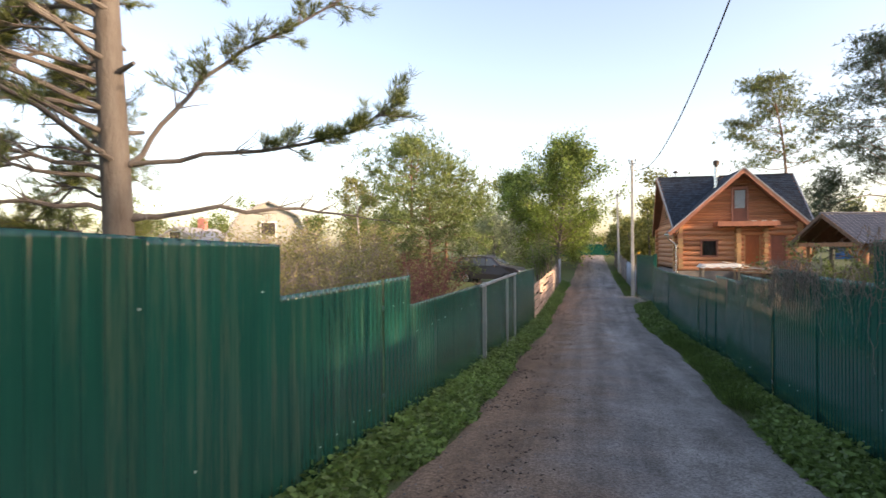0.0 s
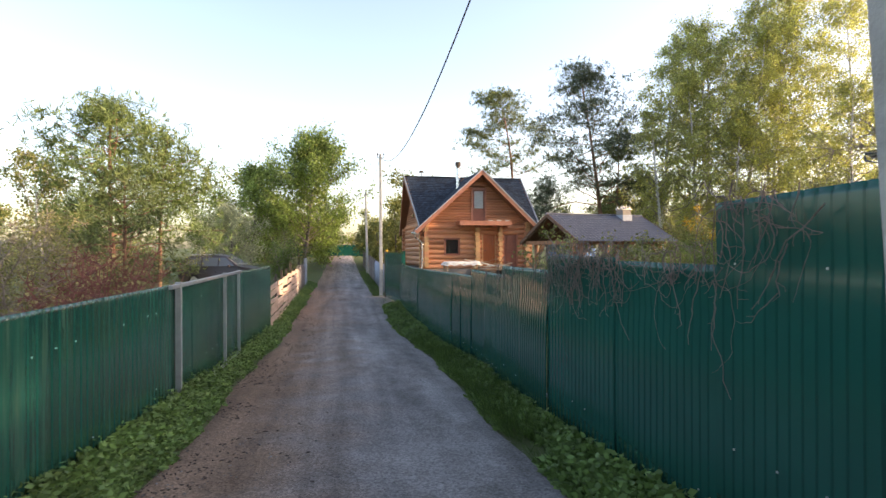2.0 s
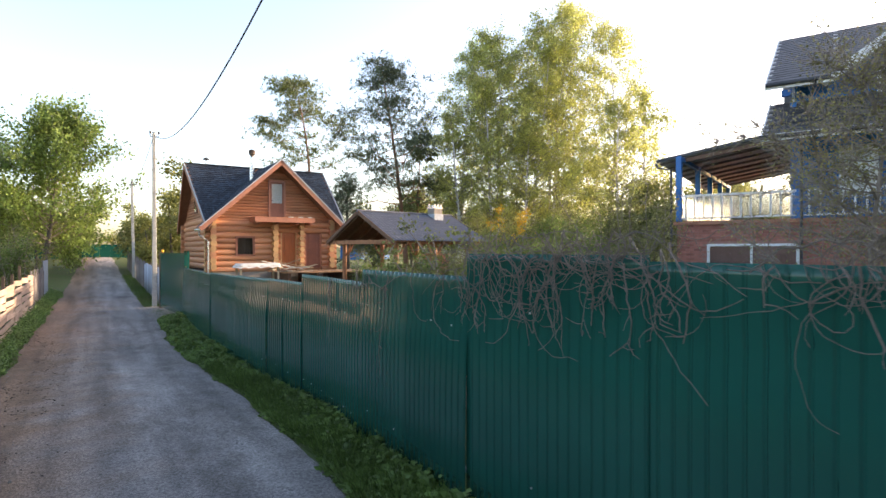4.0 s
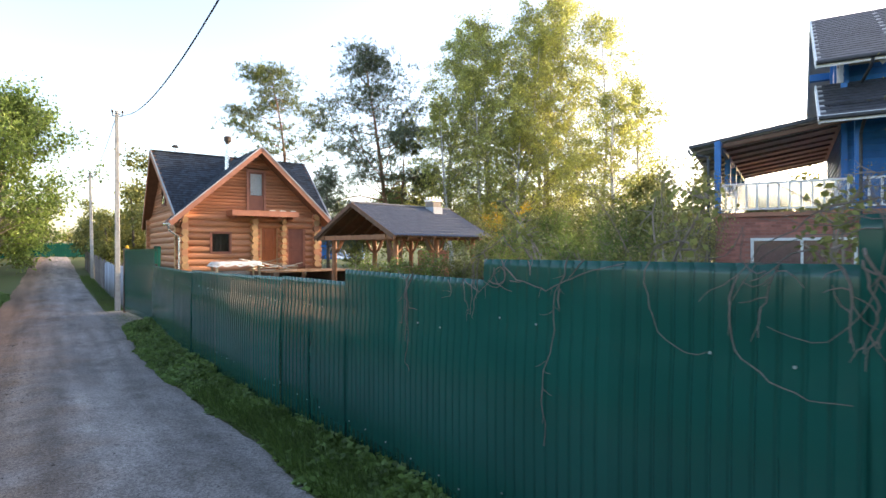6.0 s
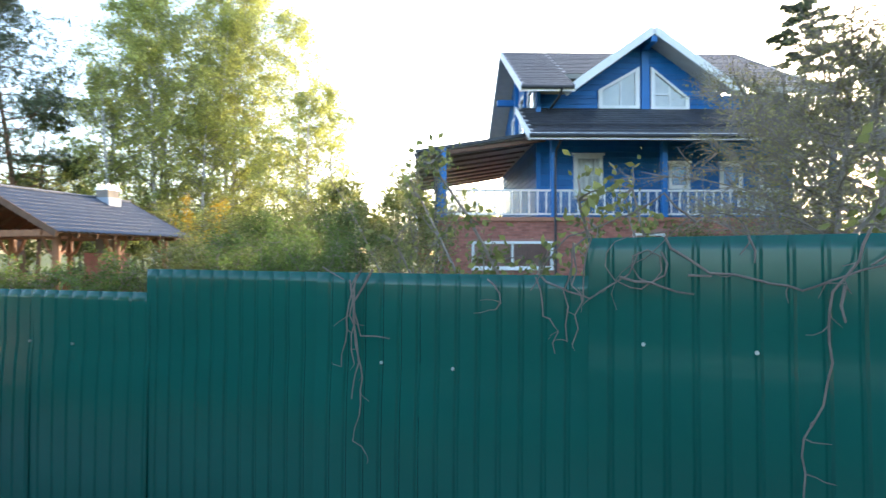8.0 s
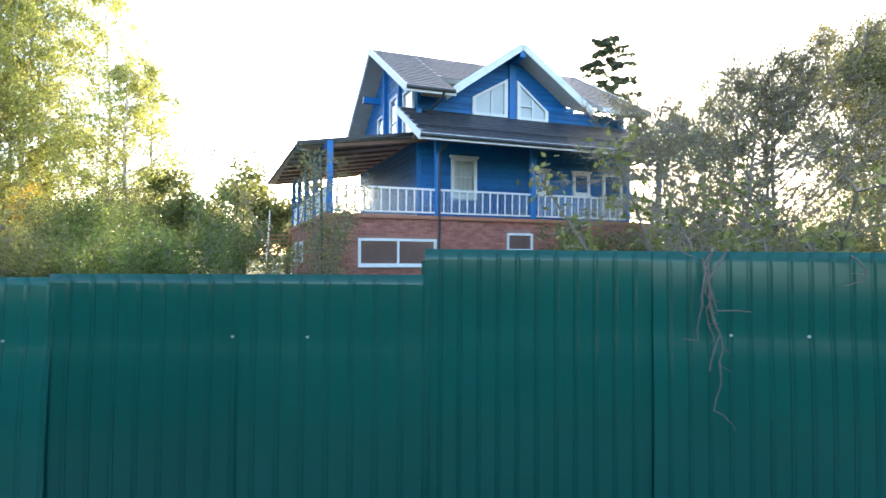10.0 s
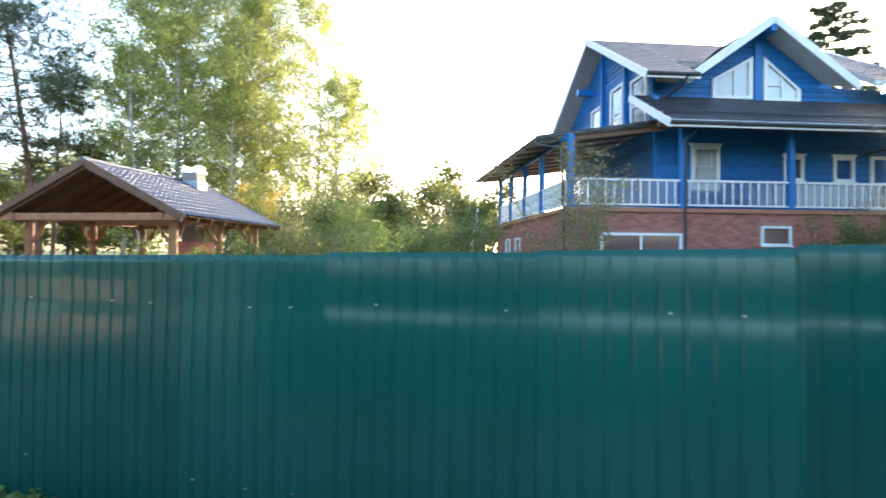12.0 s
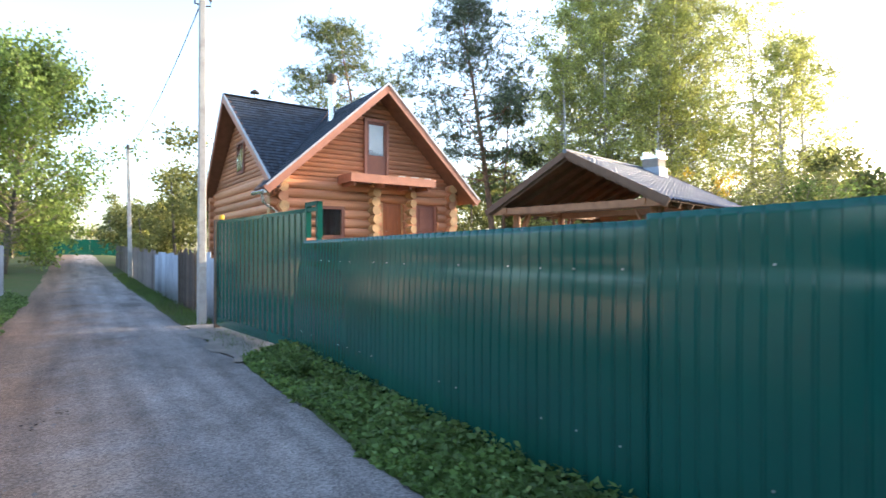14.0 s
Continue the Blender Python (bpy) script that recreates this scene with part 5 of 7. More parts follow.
def broadleaf(name, x, y, h, w, leaf, bark, label, leaves=9000, size=0.13, limbs=34, low=0.2, droop=0.05, trunk_r=0.16, stems=1, dense=0.5, top=0.25, base=None, cat="tree", seed=1, twigs=3, rise=0.8):
    random.seed(seed)
    np.random.seed(seed)
    z0 = ground_z(x, y) if base is None else base
    t = empty(name, Matrix.Translation((x, y, z0 - 0.05)))
    bm_t, bm_b = B(), B()
    tips = []
    for s in range(stems):
        sx, sy = (0, 0) if stems == 1 else (random.uniform(-1, 1) * w * 0.10, random.uniform(-1, 1) * w * 0.10)
        lean = Vector((random.gauss(0, 0.05) + sx / h * 1.5, random.gauss(0, 0.05) + sy / h * 1.5, 1))
        tr = wander((sx, sy, 0), lean, h * random.uniform(0.9, 1.0), 9, 0.035)
        tube(bm_t, tr, [trunk_r * (1 - 0.93 * i / 9) ** 0.9 + 0.008 for i in range(10)], 8)
        for i in range(limbs // stems):
            k = low + (1 - low) * ((i + random.random()) / (limbs // stems))
            f = k * 9
            j = min(8, int(f))
            p = tr[j].lerp(tr[j + 1], f - j)
            prof = math.sin(math.pi * min(1, (k - low * 0.6) / (1 - low * 0.6)) ** 0.75) * 0.9 + top * 0.5
            prof = max(0.12, prof) * random.uniform(0.6, 1.15)
            az = i * 2.4 + random.uniform(-0.6, 0.6)
            d = Vector((math.cos(az), math.sin(az), rise * (0.5 + k)))
            lb = wander(p, d, w / 2 * prof, 6, 0.16, droop)
            r0 = max(0.012, trunk_r * 0.33 * (1.1 - k))
            tube(bm_b, lb, [r0 * (1 - i_ / 6.5) + 0.004 for i_ in range(7)], 5, False)
            for q in range(2, 7):
                for _ in range(twigs):
                    d2 = (lb[q] - lb[q - 1]).normalized() + Vector((random.gauss(0, 0.7), random.gauss(0, 0.7), random.gauss(0.05, 0.6) - droop * 3))
                    tw = wander(lb[q], d2, w * random.uniform(0.05, 0.13), 3, 0.25, droop * 2)
                    tube(bm_b, tw, [0.008, 0.006, 0.004, 0.003], 3, False)
                    tips.append(tw)
    part("trunk", bm_t, bark, t, smooth=True)
    part("branchwork", bm_b, M["twig"] if bark is not M["red_twig"] else bark, t)
    idx = np.random.randint(0, len(tips), leaves)
    seg = np.random.uniform(0.2, 3.2, leaves)
    A = np.array([[list(p) for p in tw] for tw in tips])
    lo = np.clip(seg.astype(int), 0, 2)
    fr = np.clip(seg - lo, 0, 1.2)[:, None]
    P = A[idx, lo] * (1 - fr) + A[idx, lo + 1] * fr + np.random.normal(size=(leaves, 3)) * dense * w * 0.05
    D = np.random.normal(size=(leaves, 3)) + np.array([0, 0, -0.5])
    sz = size * np.random.uniform(0.6, 1.3, (leaves, 1))
    quads("crown", P, D, np.hstack([sz, sz * 0.8]), leaf, t)
    return tagged(t, label, cat)


def pine(name, x, y, h, w, label, low=0.4, pads=46, per=260, needle=0.24, leaf="needle", bark="pine_bark", trunk_r=0.2, seed=1, flat=0.35, base=None):
    random.seed(seed)
    np.random.seed(seed)
    z0 = ground_z(x, y) if base is None else base
    t = empty(name, Matrix.Translation((x, y, z0 - 0.05)))
    bm_t, bm_b = B(), B()
    tr = wander((0, 0, 0), (random.gauss(0, 0.03), random.gauss(0, 0.03), 1), h * 0.98, 10, 0.03)
    tube(bm_t, tr, [trunk_r * (1 - 0.9 * i / 10) + 0.01 for i in range(11)], 9)
    P, D = [], []
    for i in range(pads):
        k = low + (1 - low) * (i + random.random()) / pads
        f = k * 10
        j = min(9, int(f))
        p = tr[j].lerp(tr[j + 1], f - j)
        reach = w / 2 * max(0.16, (1 - ((k - low) / (1 - low)) ** 3.2)) * random.uniform(0.45, 1.1) + 0.15
        az = i * 2.4 + random.uniform(-0.7, 0.7)
        lb = wander(p, (math.cos(az), math.sin(az), random.uniform(-0.1, 0.45)), reach, 5, 0.16, -0.03)
        tube(bm_b, lb, [max(0.012, trunk_r * 0.28 * (1.15 - k)) * (1 - q / 6) + 0.006 for q in range(6)], 5, False)
        heads = [lb[-1], lb[-2], lb[-1].lerp(lb[-2], 0.5)] + ([lb[-3]] if random.random() < 0.6 else [])
        for hd in heads:
            r = w * random.uniform(0.05, 0.10)
            m_ = per // len(heads)
            c = np.array(hd) + np.random.normal(size=(m_ // 10 + 1, 3)) * np.array([r, r, r * flat])
            who = np.random.randint(0, len(c), m_)
            P.append(c[who] + np.random.normal(size=(m_, 3)) * 0.03)
            D.append(np.random.normal(size=(m_, 3)) + np.array([0, 0, 0.5]))
    part("trunk", bm_t, M[bark], t, smooth=True)
    part("branchwork", bm_b, M[bark], t)
    P, D = np.vstack(P), np.vstack(D)
    sz = needle * np.random.uniform(0.6, 1.2, (len(P), 1))
    quads("crown", P, D, np.hstack([sz, np.maximum(sz * 0.16, 0.004)]), M[leaf], t)
    return tagged(t, label, "tree")


def bush(x, y, w, h, leaf, label, leaves=4000, size=0.09, stems=9, seed=1, bark="twig", base=None, bare=0, name="bush"):
    random.seed(seed)
    np.random.seed(seed)
    z0 = ground_z(x, y) if base is None else base
    t = empty(name, Matrix.Translation((x, y, z0 - 0.05)))
    bm = B()
    tips = []
    for s in range(stems):
        az = s * 2.4 + random.uniform(-0.5, 0.5)
        out = random.uniform(0.15, 0.95) * w / h
        st = wander((random.gauss(0, 0.12 * w), random.gauss(0, 0.12 * w), 0), (math.cos(az) * out, math.sin(az) * out, 1), h * random.uniform(0.65, 1.05), 7, 0.10, 0.01)
        tube(bm, st, [0.022 * (1 - i / 8) + 0.004 for i in range(8)], 5, False)
        for q in range(2, 8):
            for _ in range(4 + bare):
                d2 = Vector((random.gauss(0, 1), random.gauss(0, 1), random.gauss(0.5, 0.5)))
                tw = wander(st[q], d2, w * random.uniform(0.08, 0.22), 3, 0.2)
                tube(bm, tw, [0.008, 0.006, 0.004, 0.002], 3, False)
                tips.append(tw)
    part("branchwork", bm, M[bark], t)
    A = np.array([[list(p) for p in tw] for tw in tips])
    idx, lo = np.random.randint(0, len(tips), leaves), np.random.randint(0, 3, leaves)
    fr = np.random.uniform(0, 1.1, (leaves, 1))
    P = A[idx, lo] * (1 - fr) + A[idx, lo + 1] * fr + np.random.normal(size=(leaves, 3)) * 0.055 * w
    sz = size * np.random.uniform(0.5, 1.3, (leaves, 1))
    quads("foliage", P, np.random.normal(size=(leaves, 3)), np.hstack([sz, sz * 0.62]), M[leaf], t)
    return tagged(t, label, "bush")


# birches and pines behind the plots
BIRCH = "tall birch with fresh yellow-green leaves and white trunk"
for i, (x, y, h, w, n) in enumerate(((25.3, 44.0, 18.5, 8.5, 12000), (28.3, 41.5, 20.5, 11.0, 17000), (31.6, 39.8, 25.0, 13.0, 26000), (34.8, 37.2, 20.5, 10.5, 16000), (30.0, 45.0, 20.5, 9.0, 10000), (37.2, 39.0, 18.0, 6.5, 5000), (35.0, 42.0, 21.0, 8.0, 8000), (33.0, 34.0, 12.5, 7.0, 8000), (27.5, 38.0, 12.0, 6.5, 7000), (36.5, 34.0, 14.0, 6.0, 6000), (26.6, 41.0, 16.0, 8.0, 9000), (29.8, 40.0, 19.0, 9.0, 11000), (32.6, 41.5, 22.5, 9.5, 12000), (24.0, 41.0, 12.0, 6.0, 6000))):
    broadleaf("birch_tree", x, y, h, w, M["birch_leaf"], M["birch_bark"], BIRCH, int(n * 1.45), 0.135, 60, 0.14, 0.10, 0.15, 1, 0.38, 0.34, seed=20 + i, twigs=4, rise=0.9)["group"] = "birches behind the plots"
pine("pine_tree", 20.7, 44.2, 17.0, 9.4, "tall dark pine with uneven layered crown", 0.30, 66, 480, 0.30, "needle", "pine_bark", 0.21, 3)
pine("pine_tree", 16.0, 52.9, 17.2, 9.0, "slender pine with sparse flat crown high up", 0.50, 38, 520, 0.32, "needle_light", "pine_bark", 0.18, 4, 0.25)
pine("pine_tree", 17.2, 47.5, 7.4, 5.0, "low dark bushy pine behind the log house", 0.15, 50, 300, 0.28, "needle", "bark", 0.15, 5, 0.7)
pine("pine_tree", 22.3, 45.5, 11.5, 4.5, "young pine beside the tall one", 0.3, 40, 240, 0.28, "needle_light", "pine_bark", 0.12, 6)

# big pine over the near fence
random.seed(11)
np.random.seed(11)
bp = empty("pine_tree", Matrix.Translation((-4.93, 4.97, -0.4)))
right = Vector((0.967, 0.254, 0))
ahead = Vector((-0.254, 0.967, 0))
bm_t, bm_b = B(), B()
tr = [Vector((0.0, 0, 0)) + right * (0.13 - 0.045 * i) + Vector((0, 0, 0.9 * i)) for i in range(12)]
tube(bm_t, tr, [0.175 - 0.009 * i for i in range(12)], 14)
part("trunk", bm_t, M["bark"], bp, smooth=True)
P, D = [], []


def needle_tufts(pts, n, spread, length):
    for _ in range(n):
        i = random.randrange(len(pts) - 1)
        p = pts[i].lerp(pts[i + 1], random.random()) + Vector((random.gauss(0, spread), random.gauss(0, spread), random.gauss(0, spread * 0.7)))
        ax = (pts[i + 1] - pts[i]).normalized() * 0.9 + Vector((0, 0, 0.35))
        for _ in range(16):
            P.append(p)
            D.append(ax + Vector((random.gauss(0, 0.6), random.gauss(0, 0.6), random.gauss(0, 0.5))))


def limb(pts, r, tufts, spread=0.10, side=5):
    fine = []
    for a, b in zip(pts, pts[1:]):
        for k in range(3):
            fine.append(a.lerp(b, k / 3) + Vector((random.gauss(0, 0.015), random.gauss(0, 0.015), random.gauss(0, 0.02))))
    fine.append(pts[-1])
    n = len(fine)
    tube(bm_b, fine, [r * (1 - 0.85 * i / n) + 0.004 for i in range(n)], 7, False)
    for q in range(n // 3, n):
        for _ in range(side // 2):
            d = (fine[q] - fine[q - 1]).normalized() + Vector((random.gauss(0, 0.6), random.gauss(0, 0.6), random.gauss(0.15, 0.4)))
            tw = wander(fine[q], d, random.uniform(0.2, 0.55), 4, 0.15)
            tube(bm_b, tw, [0.010, 0.008, 0.006, 0.004, 0.003], 4, False)
            if q > n * 0.38:
                needle_tufts(tw[1:], tufts, 0.03, 0.12)


def lp(s, d, z):
    return right * s + ahead * d + Vector((0, 0, z + 0.4))


limb([lp(0.1, 0, 2.50), lp(0.9, 0.1, 2.64), lp(1.8, 0.15, 2.72), lp(2.5, 0.1, 2.85), lp(2.95, 0.0, 3.12)], 0.026, 9, 0.08, 9)
limb([lp(0.15, 0, 2.5), lp(0.45, 0.1, 2.95), lp(0.85, 0.2, 3.5), lp(1.5, 0.3, 3.95), lp(2.6, 0.4, 4.6)], 0.030, 9, 0.08, 9)
limb([lp(0.1, 0, 1.95), lp(0.9, 0.5, 2.05), lp(1.7, 1.0, 2.1), lp(2.4, 1.2, 2.02)], 0.03, 0, 0.06, 5)
for i in range(34):
    z = 1.7 + i * 0.15
    az = math.pi + random.uniform(-1.15, 1.15)
    L = random.uniform(1.5, 3.2)
    d = right * math.cos(az) + ahead * math.sin(az)
    p0 = Vector((0, 0, z + 0.4)) + right * (0.03 - 0.05 * z / 0.9 * 0.5)
    drop = random.uniform(-0.15, 0.55)
    limb([p0, p0 + d * L * 0.35 + Vector((0, 0, 0.12)), p0 + d * L * 0.7 + Vector((0, 0, 0.05 - drop * 0.4)), p0 + d * L + Vector((0, 0, 0.1 - drop))], random.uniform(0.014, 0.028), 9 if i % 2 else 7, 0.1, 10)
# Unseen rearward limbs, added to shade the near right fence.
for i in range(26):
    z = 2.6 + i * 0.25
    az = -math.pi / 2 + random.uniform(-0.75, 0.3)
    L = random.uniform(2.0, 3.4)
    d = right * math.cos(az) + ahead * math.sin(az)
    p0 = Vector((0, 0, z + 0.4)) - right * 0.1
    limb([p0, p0 + d * L * 0.5 + Vector((0, 0, 0.2)), p0 + d * L + Vector((0, 0, 0.25))], 0.03, 7, 0.1, 7)
for i in range(12):
    z = 4.2 + i * 0.35
    az = random.uniform(-1.4, 1.4)
    L = random.uniform(1.0, 2.6)
    d = right * math.cos(az) + ahead * math.sin(az)
    p0 = Vector((0, 0, z + 0.4)) - right * 0.2
    limb([p0, p0 + d * L * 0.5 + Vector((0, 0, 0.3)), p0 + d * L + Vector((0, 0, 0.8))], 0.03, 3, 0.1, 5)
for i in range(9):
    z = 1.9 + i * 0.32
    az = i * 2.4
    d = right * math.cos(az) + ahead * math.sin(az)
    tube(bm_b, [Vector((0, 0, z + 0.4)), Vector((0, 0, z + 0.45)) + d * random.uniform(0.22, 0.36)], [0.04, 0.022], 6)
part("branchwork", bm_b, M["bark"], bp)
n = len(P)
sz = 0.13 * np.random.uniform(0.7, 1.3, (n, 1))
quads("crown", [list(p) for p in P], [list(d) for d in D], np.hstack([sz, sz * 0 + 0.0065]), M["needle_light"], bp)
tagged(bp, "large old pine with bare lower limbs standing behind the green fence", "tree")

# trees and shrubs left of the lane
pine("pine_tree", -7.4, 23.6, 7.2, 5.6, "young bright green pine with open lower branches", 0.32, 56, 300, 0.24, "needle_young", "pine_bark", 0.10, 12, 0.6)
pine("pine_tree", -6.3, 24.4, 6.3, 4.2, "slender pine with open crown beside the bigger one", 0.45, 34, 200, 0.24, "needle_young", "pine_bark", 0.07, 18, 0.6)
pine("pine_tree", -5.0, 17.5, 4.0, 2.6, "small pine sapling behind the fence", 0.2, 34, 220, 0.16, "needle_light", "pine_bark", 0.06, 13, 0.6)
broadleaf("maple_tree", -3.4, 58.0, 12.3, 10.0, M["leaf_maple"], M["bark"], "round broadleaf tree in full green leaf beside the lane", 26000, 0.21, 70, 0.14, 0.02, 0.2, 1, 0.7, 0.5, seed=14, rise=0.7)
broadleaf("maple_tree", -8.6, 60.0, 9.6, 8.6, M["leaf_maple"], M["bark"], "smaller broadleaf tree in green leaf beside the lane", 16000, 0.21, 56, 0.10, 0.02, 0.16, 1, 0.7, 0.5, seed=15, rise=0.7)
broadleaf("cherry_tree", -7.4, 45.0, 4.8, 5.2, M["blossom"], M["bark"], "fruit tree covered with cream blossom", 8000, 0.13, 44, 0.08, 0.02, 0.1, 1, 0.6, 0.5, seed=16)
broadleaf("birch_tree", -12.5, 30.0, 6.0, 4.5, M["leaf_pale"], M["birch_bark"], "young tree in pale spring leaf", 5000, 0.12, 34, 0.12, 0.04, 0.07, 1, 0.6, 0.4, seed=17)
for i, (x, y, w, h, lf, nn, bk) in enumerate(((-3.9, 12.8, 1.4, 2.0, "leaf_olive", 500, "red_twig"), (-4.3, 14.5, 1.6, 2.3, "leaf_olive", 500, "red_twig"), (-4.9, 16.0, 1.5, 2.2, "leaf_olive", 600, "red_twig"),
                                              (-5.6, 12.0, 1.8, 2.4, "leaf_olive", 700, "twig"), (-6.3, 15.2, 2.0, 2.6, "leaf_pale", 1500, "twig"), (-7.6, 11.0, 2.2, 2.6, "leaf_olive", 1400, "twig"), (-8.8, 14.0, 2.4, 3.0, "leaf_pale", 2500, "twig"),
                                              (-10.5, 19.0, 3.0, 3.2, "leaf_olive", 2600, "twig"), (-12.5, 15.0, 3.0, 3.0, "leaf_pale", 2600, "twig"), (-9.5, 25.0, 3.0, 3.2, "leaf_pale", 2800, "twig"), (-9.0, 28.0, 2.0, 2.6, "leaf_olive", 1200, "twig"),
                                              (-11.0, 34.0, 4.0, 3.6, "leaf_pale", 4000, "twig"), (-16.0, 28.0, 4.5, 3.6, "leaf_pale", 4000, "twig"), (-4.0, 42.0, 3.0, 3.0, "leaf", 3000, "twig"), (-4.2, 50.0, 3.5, 3.6, "leaf_pale", 3500, "twig"), (-6.5, 8.0, 2.0, 1.9, "leaf_pale", 1800, "twig"), (-9.5, 7.5, 3.0, 2.4, "leaf_olive", 2600, "twig"), (-15, 12, 4.0, 3.0, "leaf_pale", 3500, "twig"), (-13.0, 22.0, 3.5, 2.9, "leaf_olive", 3000, "twig"))):
    bush(x, y, w, h, lf, "leafless reddish shrub with upright stems" if bk == "red_twig" else "loose garden shrub with small spring leaves", nn, 0.08 if y < 20 else 0.12, 11 if bk == "red_twig" else 9, 40 + i, bk, None, 3)
for i, (x, y, w, h, lf, nn, bk) in enumerate(((-3.6, 11.4, 1.2, 2.1, "leaf_olive", 300, "red_twig"), (-4.1, 13.6, 1.3, 2.3, "leaf_olive", 300, "red_twig"), (-4.6, 15.2, 1.4, 2.4, "leaf_olive", 350, "red_twig"), (-5.3, 17.2, 1.5, 2.5, "leaf_olive", 400, "red_twig"), (-5.8, 18.8, 1.6, 2.6, "leaf_olive", 400, "red_twig"),
                                              (-6.8, 13.0, 2.2, 2.6, "leaf_olive", 2600, "twig"), (-7.8, 16.5, 2.4, 3.0, "leaf_olive", 2800, "twig"), (-9.2, 10.0, 2.4, 2.6, "leaf_pale", 2600, "twig"), (-10.4, 13.0, 2.6, 2.9, "leaf_olive", 3000, "twig"), (-9.6, 18.0, 2.8, 3.1, "leaf_olive", 3000, "twig"), (-12.4, 18.5, 3.2, 3.3, "leaf_pale", 3200, "twig"), (-11.6, 9.5, 2.8, 2.7, "leaf_olive", 3000, "twig"), (-8.3, 20.5, 2.6, 3.2, "leaf_olive", 2800, "twig"))):
    bush(x, y, w, h, lf, "leafless reddish shrub with upright stems" if bk == "red_twig" else "dense twiggy garden shrub in small olive leaf", nn, 0.075, 15 if bk == "red_twig" else 11, 240 + i, bk, None, 4)

# shrubs right of the lane
for i, (x, y, w, h, lf, nn) in enumerate(((9.0, 24.8, 1.5, 1.4, "leaf", 1600), (10.2, 23.6, 1.8, 1.5, "leaf", 3000), (11.4, 22.6, 2.0, 1.7, "leaf_pale", 3400), (12.7, 22.0, 2.2, 2.0, "leaf", 3800), (14.2, 21.0, 2.4, 2.3, "leaf", 3800), (15.4, 19.8, 2.6, 3.0, "leaf", 4000),
                                          (14.2, 24.5, 2.4, 2.2, "leaf_pale", 3600), (17.0, 23.0, 2.8, 2.6, "leaf", 4200), (14.25, 16.9, 2.5, 4.0, "leaf_olive", 2600), (18.0, 28.5, 3.2, 3.6, "leaf_pale", 4200), (20.5, 27.0, 3.4, 3.6, "leaf", 4400), (23.0, 29.0, 3.6, 4.2, "leaf_pale", 4400), (26.0, 31.0, 4.0, 4.6, "leaf_pale", 4600), (22.5, 33.5, 4.0, 4.0, "leaf", 4200), (28.5, 29.0, 4.0, 4.4, "leaf_pale", 4200), (31.0, 26.5, 4.0, 4.4, "leaf_olive", 3800),
                                          (17.8, 9.8, 2.0, 2.3, "leaf", 3000), (18.6, 7.8, 2.4, 2.5, "leaf", 3600), (19.3, 5.6, 2.6, 2.8, "leaf_pale", 3600), (16.5, 6.5, 2.4, 2.6, "leaf_pale", 3400), (13.5, 6.0, 2.4, 2.7, "leaf", 3200), (15.5, 2.5, 3.0, 3.4, "leaf_pale", 3600), (19.0, 1.5, 3.4, 4.0, "leaf_olive", 3800))):
    bush(x, y, w, h, lf, "dense garden shrub in fresh green leaf", int(nn * 2.2), 0.068 if y < 26 else 0.10, 11, 80 + i)
bush(20.7, 31.1, 2.0, 4.4, "leaf_yellow", "tall shrub covered with yellow blossom", 3600, 0.11, 9, 120)
for i, (x, y, h) in enumerate(((4.0, 11.0, 2.45), (4.1, 11.7, 2.2), (4.2, 10.2, 2.3), (4.2, 9.6, 2.1))):
    bush(x, y, 1.1, h, "leaf_pale", "thin leafy shoots rising behind the green fence", 2200, 0.055, 6, 130 + i)
broadleaf("apple_tree", 9.0, 8.4, 4.3, 4.4, M["leaf_olive"], M["twig"], "old spreading apple tree with opening buds", 26000, 0.032, 80, 0.2, 0.0, 0.04, 3, 0.3, 0.6, seed=140, twigs=9, rise=0.6)
broadleaf("apple_tree", 14.2, 7.4, 5.4, 5.2, M["leaf_olive"], M["twig"], "bare-twigged fruit tree with opening buds", 48000, 0.036, 90, 0.16, 0.0, 0.05, 3, 0.34, 0.6, seed=141, twigs=9, rise=0.8)
# Set out of view; its shade leaves a sun gap on the left fence.
broadleaf("apple_tree", 17.8, -2.4, 7.6, 6.0, M["leaf_olive"], M["twig"], "tall fruit tree with few small leaves", 50000, 0.06, 66, 0.2, 0.0, 0.08, 3, 0.3, 0.6, seed=142, twigs=6, rise=0.8)
# This crown and the next are dense to shade the left fence.
broadleaf("apple_tree", 20.5, -2.0, 9.8, 8.0, M["leaf_olive"], M["twig"], "tall fruit tree at the garden's end in small leaf", 60000, 0.07, 66, 0.10, 0.0, 0.08, 3, 0.4, 0.6, seed=143, twigs=5, rise=0.8)
# Unseen tree, added only for the shade it casts.
broadleaf("apple_tree", 15.0, -4.5, 7.5, 7.5, M["leaf_olive"], M["twig"], "unseen wide fruit tree added to shade the left fence", 60000, 0.07, 66, 0.10, 0.0, 0.08, 3, 0.4, 0.6, seed=144, twigs=5, rise=0.8)

# Added beyond the view to keep low sun off the left fence.
broadleaf("apple_tree", 19.5, -2.3, 8.4, 6.6, M["leaf_pale"], M["twig"], "full fruit tree in young leaf, added to shade the left fence", 42000, 0.11, 60, 0.14, 0.0, 0.09, 3, 0.5, 0.6, seed=145, twigs=4, rise=0.8)


